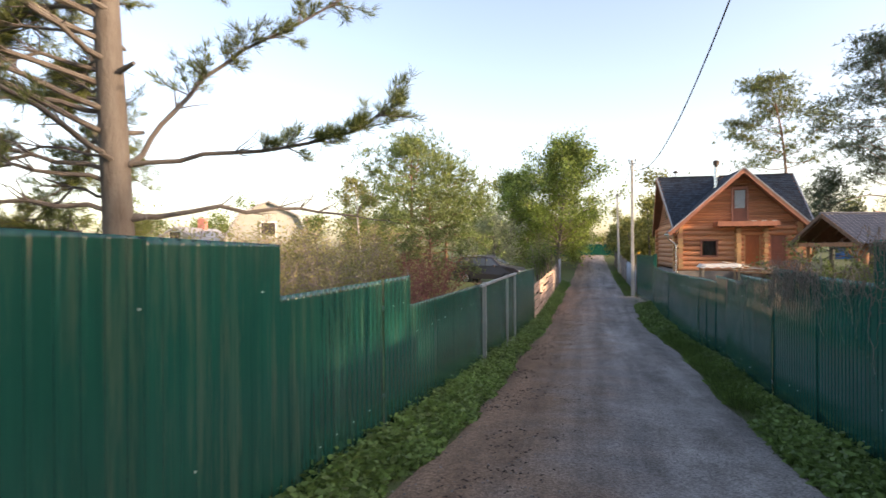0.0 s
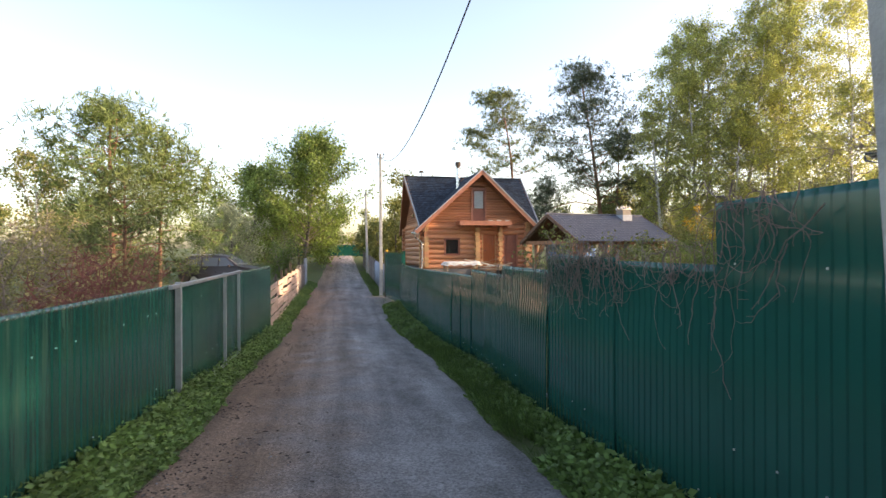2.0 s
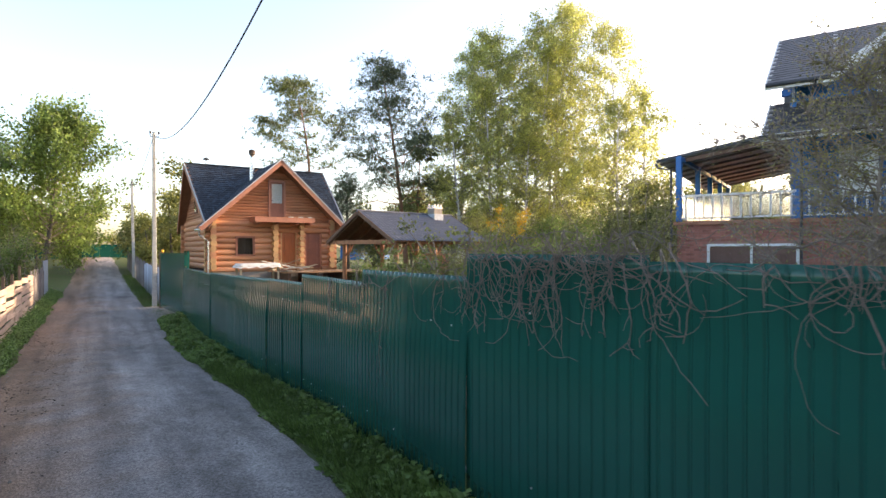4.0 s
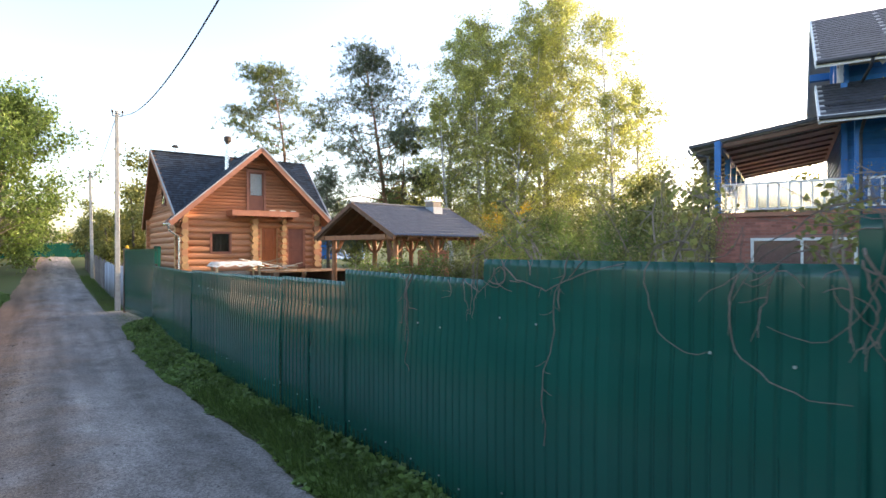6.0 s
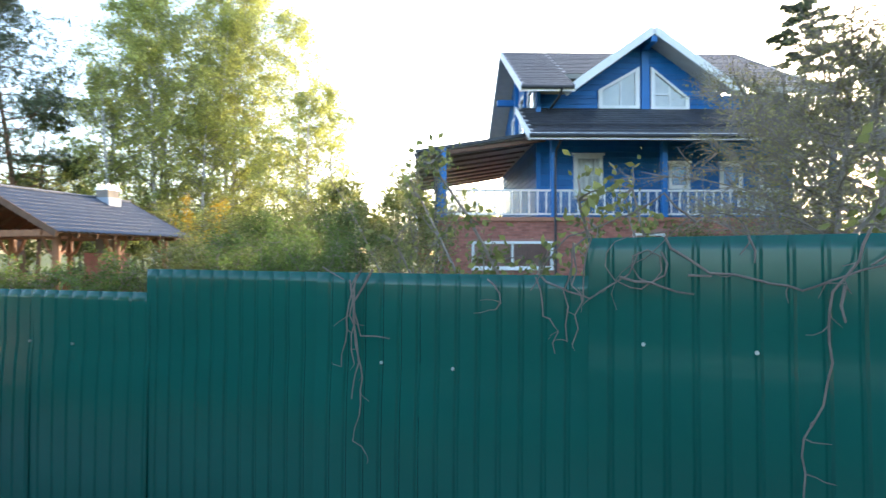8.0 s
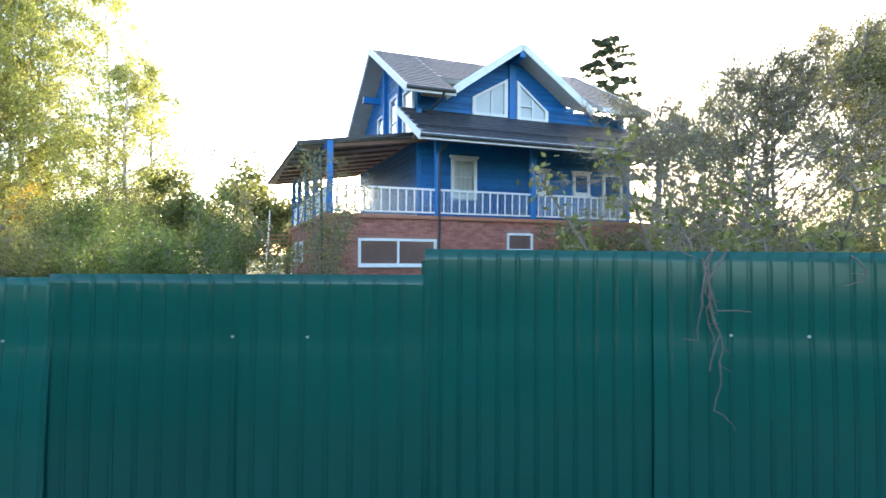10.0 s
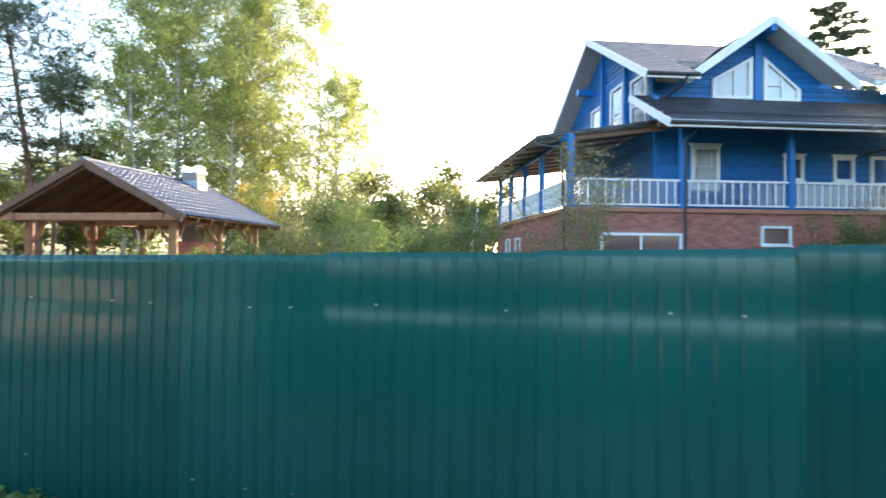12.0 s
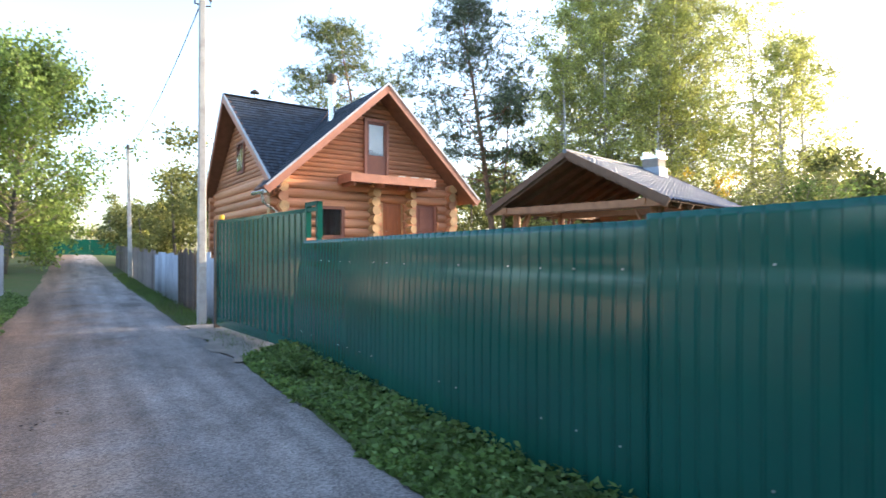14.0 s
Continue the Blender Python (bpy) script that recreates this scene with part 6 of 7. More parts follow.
def spruce(x, y, h, w, label, seed):
    """Whorls of drooping boughs that shorten towards the tip."""
    random.seed(seed)
    np.random.seed(seed)
    t = empty("spruce_tree", Matrix.Translation((x, y, ground_z(x, y) - 0.05)))
    bm_t, bm_b = B(), B()
    tube(bm_t, [(0, 0, h * i / 8) for i in range(9)], [0.2 * (1 - 0.95 * i / 8) + 0.01 for i in range(9)], 8)
    P, D = [], []
    for i in range(90):
        k = 0.12 + 0.87 * (i + random.random()) / 90
        az = i * 2.4 + random.uniform(-0.5, 0.5)
        lb = wander((0, 0, h * k), (math.cos(az), math.sin(az), 0.35), w / 2 * (1.03 - k) ** 0.55 * random.uniform(0.6, 1.15) + 0.15, 5, 0.07, 0.10)
        tube(bm_b, lb, [0.035 * (1 - 0.8 * q / 5) for q in range(6)], 4, False)
        for _ in range(280):
            q = random.uniform(0.8, 5)
            j = min(4, int(q))
            c = lb[j].lerp(lb[j + 1], q - j) + Vector((random.gauss(0, 0.14), random.gauss(0, 0.14), random.gauss(-0.08, 0.10)))
            P.append(tuple(c))
            D.append((math.cos(az) + random.gauss(0, 0.7), math.sin(az) + random.gauss(0, 0.7), random.gauss(-0.3, 0.4)))
    part("trunk", bm_t, M["bark"], t, smooth=True)
    part("branchwork", bm_b, M["bark"], t)
    sz = 0.36 * np.random.uniform(0.6, 1.2, (len(P), 1))
    quads("crown", P, D, np.hstack([sz, sz * 0.30]), M["needle"], t)
    return tagged(t, label, "tree")


broadleaf("fruit_tree", 24.8, 1.6, 9.0, 6.4, M["leaf_olive"], M["twig"], "bushy tree in small olive leaf beside the blue house", 26000, 0.06, 66, 0.10, 0.0, 0.07, 2, 0.5, 0.6, seed=146, twigs=5, rise=0.8)
broadleaf("fruit_tree", 22.3, 4.0, 6.2, 4.8, M["leaf_pale"], M["twig"], "low tree in pale spring leaf beside the blue house", 15000, 0.075, 56, 0.08, 0.0, 0.05, 2, 0.5, 0.6, seed=147, twigs=5, rise=0.7)
spruce(44.0, 2.6, 18.6, 11.0, "dark spruce behind the blue house", 150)


def woods(name, spots, material, label, seed):
    """Far tree belt as one mass of clumped leaves with trunks."""
    random.seed(seed)
    np.random.seed(seed)
    P, S = [], []
    bm = B()
    for x, y, h, w in spots:
        z0 = ground_z(x, y)
        tube(bm, [(x, y, z0), (x + random.gauss(0, 0.3), y, z0 + h * 0.8)], [0.15, 0.04], 5, False)
        n = int(1200 + 600 * w)
        c = np.random.normal(size=(max(6, int(w * 3)), 3)) * np.array([w * 0.27, w * 0.27, h * 0.22]) + np.array([x, y, z0 + h * 0.55])
        P.append(c[np.random.randint(0, len(c), n)] + np.random.normal(size=(n, 3)) * w * 0.10)
    t = empty(name)
    part("trunks", bm, M["bark"], t)
    P = np.vstack(P)
    sz = 0.25 * np.random.uniform(0.6, 1.3, (len(P), 1))
    quads("foliage", P, np.random.normal(size=(len(P), 3)), np.hstack([sz, sz * 0.8]), material, t)
    tagged(t, label, "woods", kind="stuff")


random.seed(3)
woods("far_trees", [(-70 + i * 6.5 + random.uniform(-2, 2), 92 + random.uniform(-8, 14), random.uniform(6, 10), random.uniform(4, 7)) for i in range(11)] + [(-60 - i * 5, 80 - i * 9, random.uniform(6, 9), 6) for i in range(9)], M["leaf"], "far belt of mixed trees beyond the gardens", 31)
woods("far_trees", [(-4 + i * 3.6 + random.uniform(-1, 1), 94 + random.uniform(0, 10), random.uniform(6, 11), random.uniform(3.5, 6)) for i in range(9)] + [(6.0, 62.0, 7.5, 5), (7.5, 70.0, 8, 5), (5.5, 78.0, 6, 4), (8, 54, 5, 4), (-8, 74, 8, 5), (-7, 82, 7, 5), (-4.5, 68, 6, 5), (-11, 66, 8, 6), (-5, 88, 6, 5), (-1.5, 95, 6, 5), (4.6, 67, 4.5, 4), (4.8, 74, 5, 4), (11, 58, 7, 5)], M["leaf_pale"], "pale green trees where the lane ends", 32)
woods("far_trees", [(36 + i * 4 + random.uniform(-2, 2), 62 - i * 3 + random.uniform(-4, 4), random.uniform(5, 9), 5) for i in range(12)] + [(24 + i * 3, 58 + random.uniform(-3, 3), random.uniform(5, 8), 4.5) for i in range(6)] + [(31, 30, 5.2, 4.5), (34, 27.5, 5.8, 4.5), (36.5, 25, 5.4, 4), (39, 29, 6.2, 5), (38.5, 21.5, 5.0, 4), (34.5, 32, 6.0, 4.5), (42, 25, 6.0, 5)], M["leaf_pale"], "belt of young trees behind the birches", 33)
woods("far_trees", [(60 + i * 2, 22 - i * 6, random.uniform(4, 6), 5) for i in range(10)], M["leaf"], "far trees beyond the blue house", 34)


# verge plants
def weeds(name, spots, material, label, size, seed, high=0.2):
    np.random.seed(seed)
    P, D, S = [], [], []
    for x, y, hgt in spots:
        z = ground_z(x, y)
        n = np.random.randint(5, 10)
        top = z + hgt * np.random.uniform(0.5, 1.1)
        az = np.random.uniform(0, math.tau, n)
        zz = np.random.uniform(z + 0.01, top, n)
        for a, q in zip(az, zz):
            P.append((x + math.cos(a) * 0.015, y + math.sin(a) * 0.015, q))
            D.append((math.cos(a), math.sin(a), np.random.uniform(-0.35, 0.6)))
            s = size * np.random.uniform(0.6, 1.35)
            S.append((s, s * 0.62))
    tagged(quads(name, P, D, S, material), label, "weeds", kind="stuff")


random.seed(8)
spots = []
for _ in range(17000):
    y = random.uniform(0.5, 27.0) if random.random() < 0.8 else random.uniform(18, 27)
    a, b = road_right(y) - 0.06 + 0.12 * noise.noise(Vector((y * 1.5, 0, 0))), right_x(y) - 0.02
    k = random.random() ** 0.8
    if noise.noise(Vector((y * 0.7, k * 2, 4))) < -0.32:
        continue
    spots.append((a + (b - a) * k, y, 0.06 + 0.18 * k * (0.6 + 0.6 * abs(noise.noise(Vector((y * 0.9, 9, 0)))) + (0.55 if y > 18 else 0))))
weeds("verge_weeds", spots, M["weed"], "low ground elder and nettles along the fence foot", 0.064, 51)
spots = []
for _ in range(9000):
    y = random.uniform(1.0, 42.0) if random.random() < 0.45 else random.uniform(1.5, 12)
    a, b = road_left(y) + 0.05 + 0.14 * noise.noise(Vector((y * 1.3, 7, 0))), -1.99
    k = random.random() ** 0.8
    spots.append((a + (b - a) * k, y, 0.06 + 0.22 * k))
weeds("verge_weeds", spots, M["weed"], "leafy green weeds along the streaked fence", 0.06, 52)


def grass(name, n, yr, xs, label, seed, size=(0.12, 0.28)):
    random.seed(seed)
    np.random.seed(seed)
    P, D, S = [], [], []
    for _ in range(n):
        y = random.uniform(*yr)
        a, b = xs(y)
        x = a + (b - a) * random.random()
        P.append((x, y, ground_z(x, y)))
        D.append((random.gauss(-0.25, 0.5), random.gauss(0, 0.5), 1))
        s = random.uniform(*size)
        S.append((s, 0.008))
    tagged(quads(name, P, D, S, M["grass"]), label, "grass", kind="stuff")


grass("verge_grass", 9000, (8, 17), lambda y: (road_right(y) - 0.05, right_x(y) - 0.03), "long tufted grass between lane and fence", 61)
grass("verge_grass", 5000, (0, 30), lambda y: (road_right(y) - 0.05, right_x(y) - 0.03), "short grass among the weeds", 62, (0.06, 0.16))
grass("verge_grass", 5000, (0, 42), lambda y: (road_left(y) + 0.08, -2.0), "short grass along the lane edge", 63, (0.06, 0.16))
grass("verge_grass", 5000, (31.2, 55), lambda y: (1.75, 2.45), "grass strip before the old board fence", 64, (0.1, 0.25))


# ---- bills on the near pole ----


def on_pole(face, s, z):
    """A point on a face of the near pole: face 'w' looks across the lane, 's' back along it."""
    k = (z - (road_z(4.2) - 0.3)) / (5.95 - road_z(4.2) + 0.3)
    w, cx, cy = 0.245 - 0.060 * k, 2.215 - 0.375 * k, 4.22 + 0.14 * k
    return Vector((cx - w / 2 - 0.004, cy - s * w * 0.20, z)) if face == "w" else Vector((cx + s * w, cy - w * 0.21 - 0.004, z))


def bill(face, s0, s1, z0, z1, material, name, label, ragged=0.25, lift=0.0, seed=0):
    random.seed(seed)
    bm = B()
    n = 14
    c = Vector(((s0 + s1) / 2, (z0 + z1) / 2))
    ring = []
    for i in range(n):
        a = math.tau * i / n
        x, y = math.cos(a), math.sin(a)
        m_ = max(abs(x), abs(y))
        q = (1 / m_) * (1 - ragged * random.random())
        p = on_pole(face, c.x + x * q * (s1 - s0) / 2, c.y + y * q * (z1 - z0) / 2)
        ring.append(bm.verts.new(p + (Vector((-lift, 0, 0)) if face == "w" else Vector((0, -lift, 0)))))
    f_ = bm.faces.new(ring)
    g = bmesh.ops.extrude_face_region(bm, geom=[f_])
    bmesh.ops.translate(bm, vec=(0.002, 0, 0) if face == "w" else (0, 0.002, 0), verts=[v for v in g["geom"] if isinstance(v, bmesh.types.BMVert)])
    bmesh.ops.recalc_face_normals(bm, faces=bm.faces[:])
    return tagged(part(name, bm, material), label, "poster")


bill("w", -0.95, 0.95, 0.12, 0.52, M["bluegrey"], "torn_bill", "blue-grey patch low on the pole", 0.3, 0.001, 1)
bill("s", -0.4, 0.1, 0.86, 1.02, M["paper"], "torn_bill", "torn scrap of white paper bill", 0.5, 0.003, 2)
bill("s", -0.46, 0.47, 0.58, 1.34, M["bills"], "torn_bill", "faded grey paper bill, half torn off", 0.15, 0.001, 3)
bill("w", -1.0, 1.0, 0.55, 1.28, M["bills"], "torn_bill", "layer of torn grey paper bills", 0.15, 0.001, 4)
for i in range(24):
    fc = "w" if i % 2 else "s"
    s, z = random.uniform(-0.3, 0.25), random.uniform(0.45, 1.35)
    ww, hh = random.uniform(0.08, 0.26), random.uniform(0.03, 0.10)
    bill(fc, s - ww, s + ww, z - hh, z + hh, M["bluegrey" if i % 4 == 0 else "paper"], "torn_bill", "small torn scrap of white paper", 0.6, 0.003 + 0.0004 * i, 10 + i)
# orange notice, readable lines raised on it
ad = empty("notice_plate", Matrix.Translation(on_pole("s", 0.05, 1.44) + Vector((0, -0.022, 0))) @ Matrix.Rotation(radians(-9), 4, "Z"))
ad.scale = (0.70, 1.0, 0.88)
bm = B()
pts = [(-0.125, 0.07), (-0.125, -0.075), (0.125, -0.065), (0.125, 0.08), (0.0, 0.078), (-0.06, 0.06)]
f_ = bm.faces.new([bm.verts.new((x, 0, z)) for x, z in pts])
g = bmesh.ops.extrude_face_region(bm, geom=[f_])
bmesh.ops.translate(bm, vec=(0, -0.004, 0), verts=[v for v in g["geom"] if isinstance(v, bmesh.types.BMVert)])
bmesh.ops.recalc_face_normals(bm, faces=bm.faces[:])
part("plate", bm, M["orange"], ad)


def words(text, size, x, z, parent, material, name="lettering"):
    cu = bpy.data.curves.new(name, "FONT")
    cu.body, cu.size, cu.align_x, cu.extrude = text, size, "CENTER", 0.0008
    ob = new(name, cu)
    dg = bpy.context.evaluated_depsgraph_get()
    me = bpy.data.meshes.new_from_object(ob.evaluated_get(dg))
    bpy.data.objects.remove(ob)
    me.materials.clear()
    me.materials.append(material)
    o = new(name, me)
    o.parent = parent
    o.matrix_local = Matrix.Translation((x, -0.006, z)) @ Matrix.Rotation(radians(90), 4, "X")
    return o


words("СКВАЖИН", 0.040, 0.005, -0.005, ad, M["ink"])
words("958-30-74", 0.042, 0.0, -0.058, ad, M["ink"])
bm = B()
span(bm, (0.0, -0.007, 0.048), (0.07, -0.0045, 0.06))
part("letter_bar", bm, M["ink"], ad)
tagged(ad, "orange paper notice with a phone number, corner torn", "notice")

# ---- vines on the right fence ----
def vine(name, starts, label, seed, thick=0.008, fall=0.16):
    random.seed(seed)
    t = empty(name)
    for y, z, L, n in starts:
        for _ in range(n):
            bm, bm2 = B(), B()
            p = Vector((right_x(y) - 0.03, y + random.gauss(0, 0.08), z + random.gauss(0.02, 0.04)))
            d = Vector((0, random.choice((-1, 1)) * random.uniform(0.2, 1.0), random.uniform(-0.3, 0.5) - fall))
            pts = [p.copy()]
            m_ = 14
            l = L * random.uniform(0.5, 1.15)
            for i in range(m_):
                d = (d + Vector((0, random.gauss(0, 0.28), random.gauss(0, 0.22) - fall))).normalized()
                p = p + d * l / m_
                p.x = right_x(p.y) - 0.035 - 0.05 * abs(noise.noise(Vector((p.y * 3, p.z * 3, seed)))) - random.random() * 0.01
                pts.append(p.copy())
                if i > 2 and random.random() < 0.5:
                    e_ = wander(p, (random.uniform(-0.5, 0), random.gauss(0, 1), random.gauss(-0.3, 0.6)), random.uniform(0.04, 0.14), 3, 0.3)
                    tube(bm2, e_, [0.003, 0.0025, 0.002, 0.0015], 4, False)
            r = thick * random.uniform(0.5, 1.2)
            tube(bm, pts, [r * (1 - 0.7 * i / m_) + 0.0015 for i in range(m_ + 1)], 5, False)
            stem = part("stem", bm, M["vine"], t)
            part("tendril", bm2, M["vine"], stem)["kind"] = "stuff"
    return tagged(t, label, "vine")


VINE = "leafless grey vine hanging over the green fence"
vine("climbing_vine", [(7.0 + i * 0.18, 1.29 if i < 9 else 1.14, 0.5, 3) for i in range(11)], VINE, 71, 0.0042, 0.3)
vine("climbing_vine", [(5.2 + i * 0.22, 1.62 if i < 3 else 1.30, 0.32, 2) for i in range(6)], VINE, 72, 0.0036)
def tangle(name, y0, y1, top, n, label, seed):
    """Dry stems heaped along the top edge, looping over it."""
    random.seed(seed)
    t = empty(name)
    for _ in range(n):
        y = random.uniform(y0, y1)
        p = Vector((right_x(y) - 0.03, y, top(y) + random.uniform(-0.12, 0.10)))
        d = Vector((random.uniform(-0.3, 0.2), random.choice((-1, 1)), random.gauss(0, 0.5))).normalized()
        curl, pts = random.gauss(0, 0.28), []
        for i in range(18):
            pts.append(p.copy())
            a = math.atan2(d.z, d.y) + curl + random.gauss(0, 0.22)
            d = Vector((random.gauss(-0.05, 0.15), math.cos(a), math.sin(a))).normalized()
            p = p + d * random.uniform(0.03, 0.06)
            p.x = min(p.x, right_x(p.y) - 0.02) if p.z < top(p.y) else p.x
            p.x = max(p.x, right_x(p.y) - 0.16)
            if p.z > top(y) + 0.14:
                d.z = -abs(d.z)
        bm = B()
        r = random.uniform(0.002, 0.0046)
        tube(bm, pts, [r * (1 - 0.6 * i / 18) for i in range(18)], 5, False)
        part("stem", bm, M["vine"], t)
    return tagged(t, label, "vine")


tangle("climbing_vine", 7.0, 8.7, lambda y: 1.27, 68, "dense tangle of dry vine stems heaped on the fence top", 75)
tangle("climbing_vine", 5.3, 6.5, lambda y: 1.62 if y < 5.75 else 1.27, 26, "dry vine stems clinging to the stepped fence top", 76)
tangle("climbing_vine", 9.0, 11.0, lambda y: 1.12, 6, "sparse dry vine stems along the fence top", 77)
# single strands: each sways from knot to knot down the sheets
def strands(name, runs, label, seed, thick):
    random.seed(seed)
    t = empty(name)
    for run in runs:
        knots = [Vector((0, y, z)) for y, z in run]
        pts = []
        for a, b in zip(knots, knots[1:]):
            n = max(3, int((b - a).length / 0.05))
            side = random.choice((-1, 1)) * random.uniform(0.03, 0.08)
            for i in range(n):
                k = i / n
                p = a.lerp(b, k) + Vector((0, math.sin(k * math.pi) * side * (b - a).length + random.gauss(0, 0.006), random.gauss(0, 0.004)))
                p.x = right_x(p.y) - 0.045 - 0.025 * abs(noise.noise(Vector((p.y * 4, p.z * 4, seed)))) - 0.05 * max(0.0, min(1.0, (0.9 - p.z)))
                pts.append(p)
        bm, bm2 = B(), B()
        r = thick * random.uniform(0.75, 1.25) * 0.62
        tube(bm, pts, [r * (1 - 0.65 * i / len(pts)) + 0.001 for i in range(len(pts))], 6)
        for p in pts[2:]:
            if random.random() < 0.30:
                e_ = wander(p, (random.uniform(-0.4, 0), random.gauss(0, 1), random.gauss(-0.4, 0.5)), random.uniform(0.025, 0.09), 3, 0.3)
                tube(bm2, e_, [r * 0.6, r * 0.5, r * 0.45, r * 0.3], 4, False)
        stem = part("stem", bm, M["vine"], t)
        part("tendril", bm2, M["vine"], stem)["kind"] = "stuff"
    return tagged(t, label, "vine")


strands("climbing_vine", [((11.98, 1.01), (11.80, 0.94)), ((11.78, 1.0), (11.83, 0.80), (11.85, 0.54)), ((11.80, 0.98), (11.79, 0.70), (11.76, 0.45), (11.79, 0.29), (11.71, 0.23)),
                          ((11.81, 0.97), (11.77, 0.72), (11.575, 0.72)), ((11.72, 1.0), (11.80, 0.86), (11.78, 0.62), (11.80, 0.40)), ((11.83, 0.95), (11.81, 0.72), (11.78, 0.55))], "bunch of dry vine stems hanging down the fence", 81, 0.0055)
strands("climbing_vine", [((11.02, 0.98), (11.0, 0.84), (10.94, 0.79), (10.945, 0.66)), ((10.85, 1.13), (10.92, 0.93), (10.93, 0.70)), ((10.82, 1.12), (10.86, 0.90), (10.87, 0.70)), ((11.0, 0.98), (10.92, 0.93), (10.83, 0.91), (10.70, 0.99), (10.66, 1.11)),
                          ((10.74, 0.98), (10.60, 0.96), (10.46, 0.905)), ((10.88, 1.1), (10.89, 0.95), (10.84, 0.86)), ((11.2, 0.97), (11.16, 0.92), (11.17, 0.82))], "dry vine knotted at the step of the fence", 82, 0.005)
strands("climbing_vine", [((10.59, 1.12), (10.45, 1.0), (10.20, 0.955), (10.09, 1.0), (9.80, 1.09), (9.6, 1.12)), ((10.03, 1.14), (10.12, 0.95), (10.13, 0.80), (10.16, 0.62), (10.21, 0.41), (10.17, 0.22), (10.20, 0.05)),
                          ((10.10, 0.97), (10.07, 0.80)), ((10.35, 1.12), (10.32, 0.99)), ((10.52, 0.99), (10.44, 1.0)), ((9.9, 1.13), (10.08, 1.0))], "long woody runner sagging along the fence top", 83, 0.0065)
strands("climbing_vine", [((5.68, 1.66), (5.70, 1.2), (5.72, 0.92), (5.75, 0.70)), ((5.60, 1.66), (5.55, 1.32), (5.66, 1.03)), ((5.48, 1.67), (5.46, 1.25), (5.50, 0.97)), ((5.22, 1.68), (5.36, 1.35), (5.44, 1.20)),
                          ((4.9, 1.58), (5.14, 1.40), (5.24, 1.22), (5.42, 1.0)), ((5.12, 1.40), (5.20, 1.15), (5.40, 0.92)), ((5.92, 1.27), (5.76, 1.13), (5.58, 1.30)), ((5.83, 1.28), (5.90, 1.05), (5.97, 0.70)), ((6.18, 1.27), (6.10, 1.0), (6.0, 0.82)),
                          ((5.3, 1.69), (5.33, 1.40), (5.37, 1.22)), ((5.05, 1.70), (5.12, 1.52), (4.85, 1.42))], "grey vine stems trailing over the tall fence panel", 84, 0.0055)

# ---- old fences farther along the lane ----
def board_fence(name, y0, y1, x, h0, h1, material, label, width=0.14, gap=0.015, seed=0, wob=0.06):
    random.seed(seed)
    t = empty(name)
    y = y0
    while y < y1:
        z = road_z(y)
        h = random.uniform(h0, h1)
        bm = B()
        box(bm, (0, 0, h / 2), (0.022, width * random.uniform(0.85, 1.0), h), Matrix.Rotation(random.gauss(0, 0.012), 4, "X"), 0.003)
        b_ = part("board", bm, material, t)
        b_.location = (x + random.uniform(-0.012, 0.012), y, z - 0.04)
        y += width + gap
    for k in (0.3, 0.78):
        bm = B()
        beam(bm, (x + 0.035 * (1 if x > 0 else -1), y0, road_z(y0) + h0 * k), (x + 0.035 * (1 if x > 0 else -1), y1, road_z(y1) + h0 * k), 0.04, 0.08)
        part("rail", bm, material, t)
    return tagged(t, label, "fence")


def sheet_fence(name, y0, y1, x, h, label, seed=0):
    random.seed(seed)
    t = empty(name)
    n = round((y1 - y0) / 0.95)
    for i in range(n):
        a = y0 + (y1 - y0) * i / n
        b = y0 + (y1 - y0) * (i + 1) / n
        v, f = [], []
        m_ = 14
        hh = h * random.uniform(0.92, 1.05)
        for j in range(m_ + 1):
            y = a + (b - a) * j / m_
            xx = x + 0.02 * math.sin(j * math.pi / 1.75)
            v += [(xx, y, road_z(y) - 0.02), (xx, y, road_z(y) + hh)]
        f = [(2 * j, 2 * j + 2, 2 * j + 3, 2 * j + 1) for j in range(m_)]
        ob = from_lists("slate_sheet", v, f, M["slate_sheet"], t, smooth=True)
        ob.modifiers.new("thick", "SOLIDIFY").thickness = 0.006
    return tagged(t, label, "fence")


sheet_fence("slate_fence", 31.2, 33.6, 2.45, 1.55, "leaning grey-blue corrugated slate fence by the gate", 1)
board_fence("board_fence", 33.6, 37.0, 2.5, 1.5, 1.75, M["dark_board"], "dark weathered board fence along the lane", 0.14, 0.01, 2)
sheet_fence("slate_fence", 37.0, 42.5, 2.5, 1.55, "grey-blue corrugated slate fence along the lane", 3)
board_fence("board_fence", 42.5, 66.0, 2.55, 1.45, 1.7, M["grey_board"], "old grey board fence far down the lane", 0.2, 0.02, 4)
# left: bleached horizontal planks on stakes, then grey boards, then a white sheet
random.seed(9)
lf = empty("plank_fence")
for i in range(6):
    y0 = 20.9 + i * 1.9
    for k in range(7):
        bm = B()
        zz = road_z(y0) + 0.10 + k * 0.20 + random.uniform(-0.02, 0.02)
        beam(bm, (-2.02 + random.uniform(-0.015, 0.015), y0, zz + random.gauss(0, 0.03)), (-2.02 + random.uniform(-0.015, 0.015), y0 + 1.93, zz + random.gauss(0, 0.03)), 0.022, random.uniform(0.13, 0.19))
        part("plank", bm, M["pink_board"], lf)
    bm = B()
    span(bm, (-2.11, y0 - 0.04, road_z(y0) - 0.2), (-2.04, y0 + 0.04, road_z(y0) + random.uniform(1.45, 1.85)))
    part("stake", bm, M["dark_board"], lf)
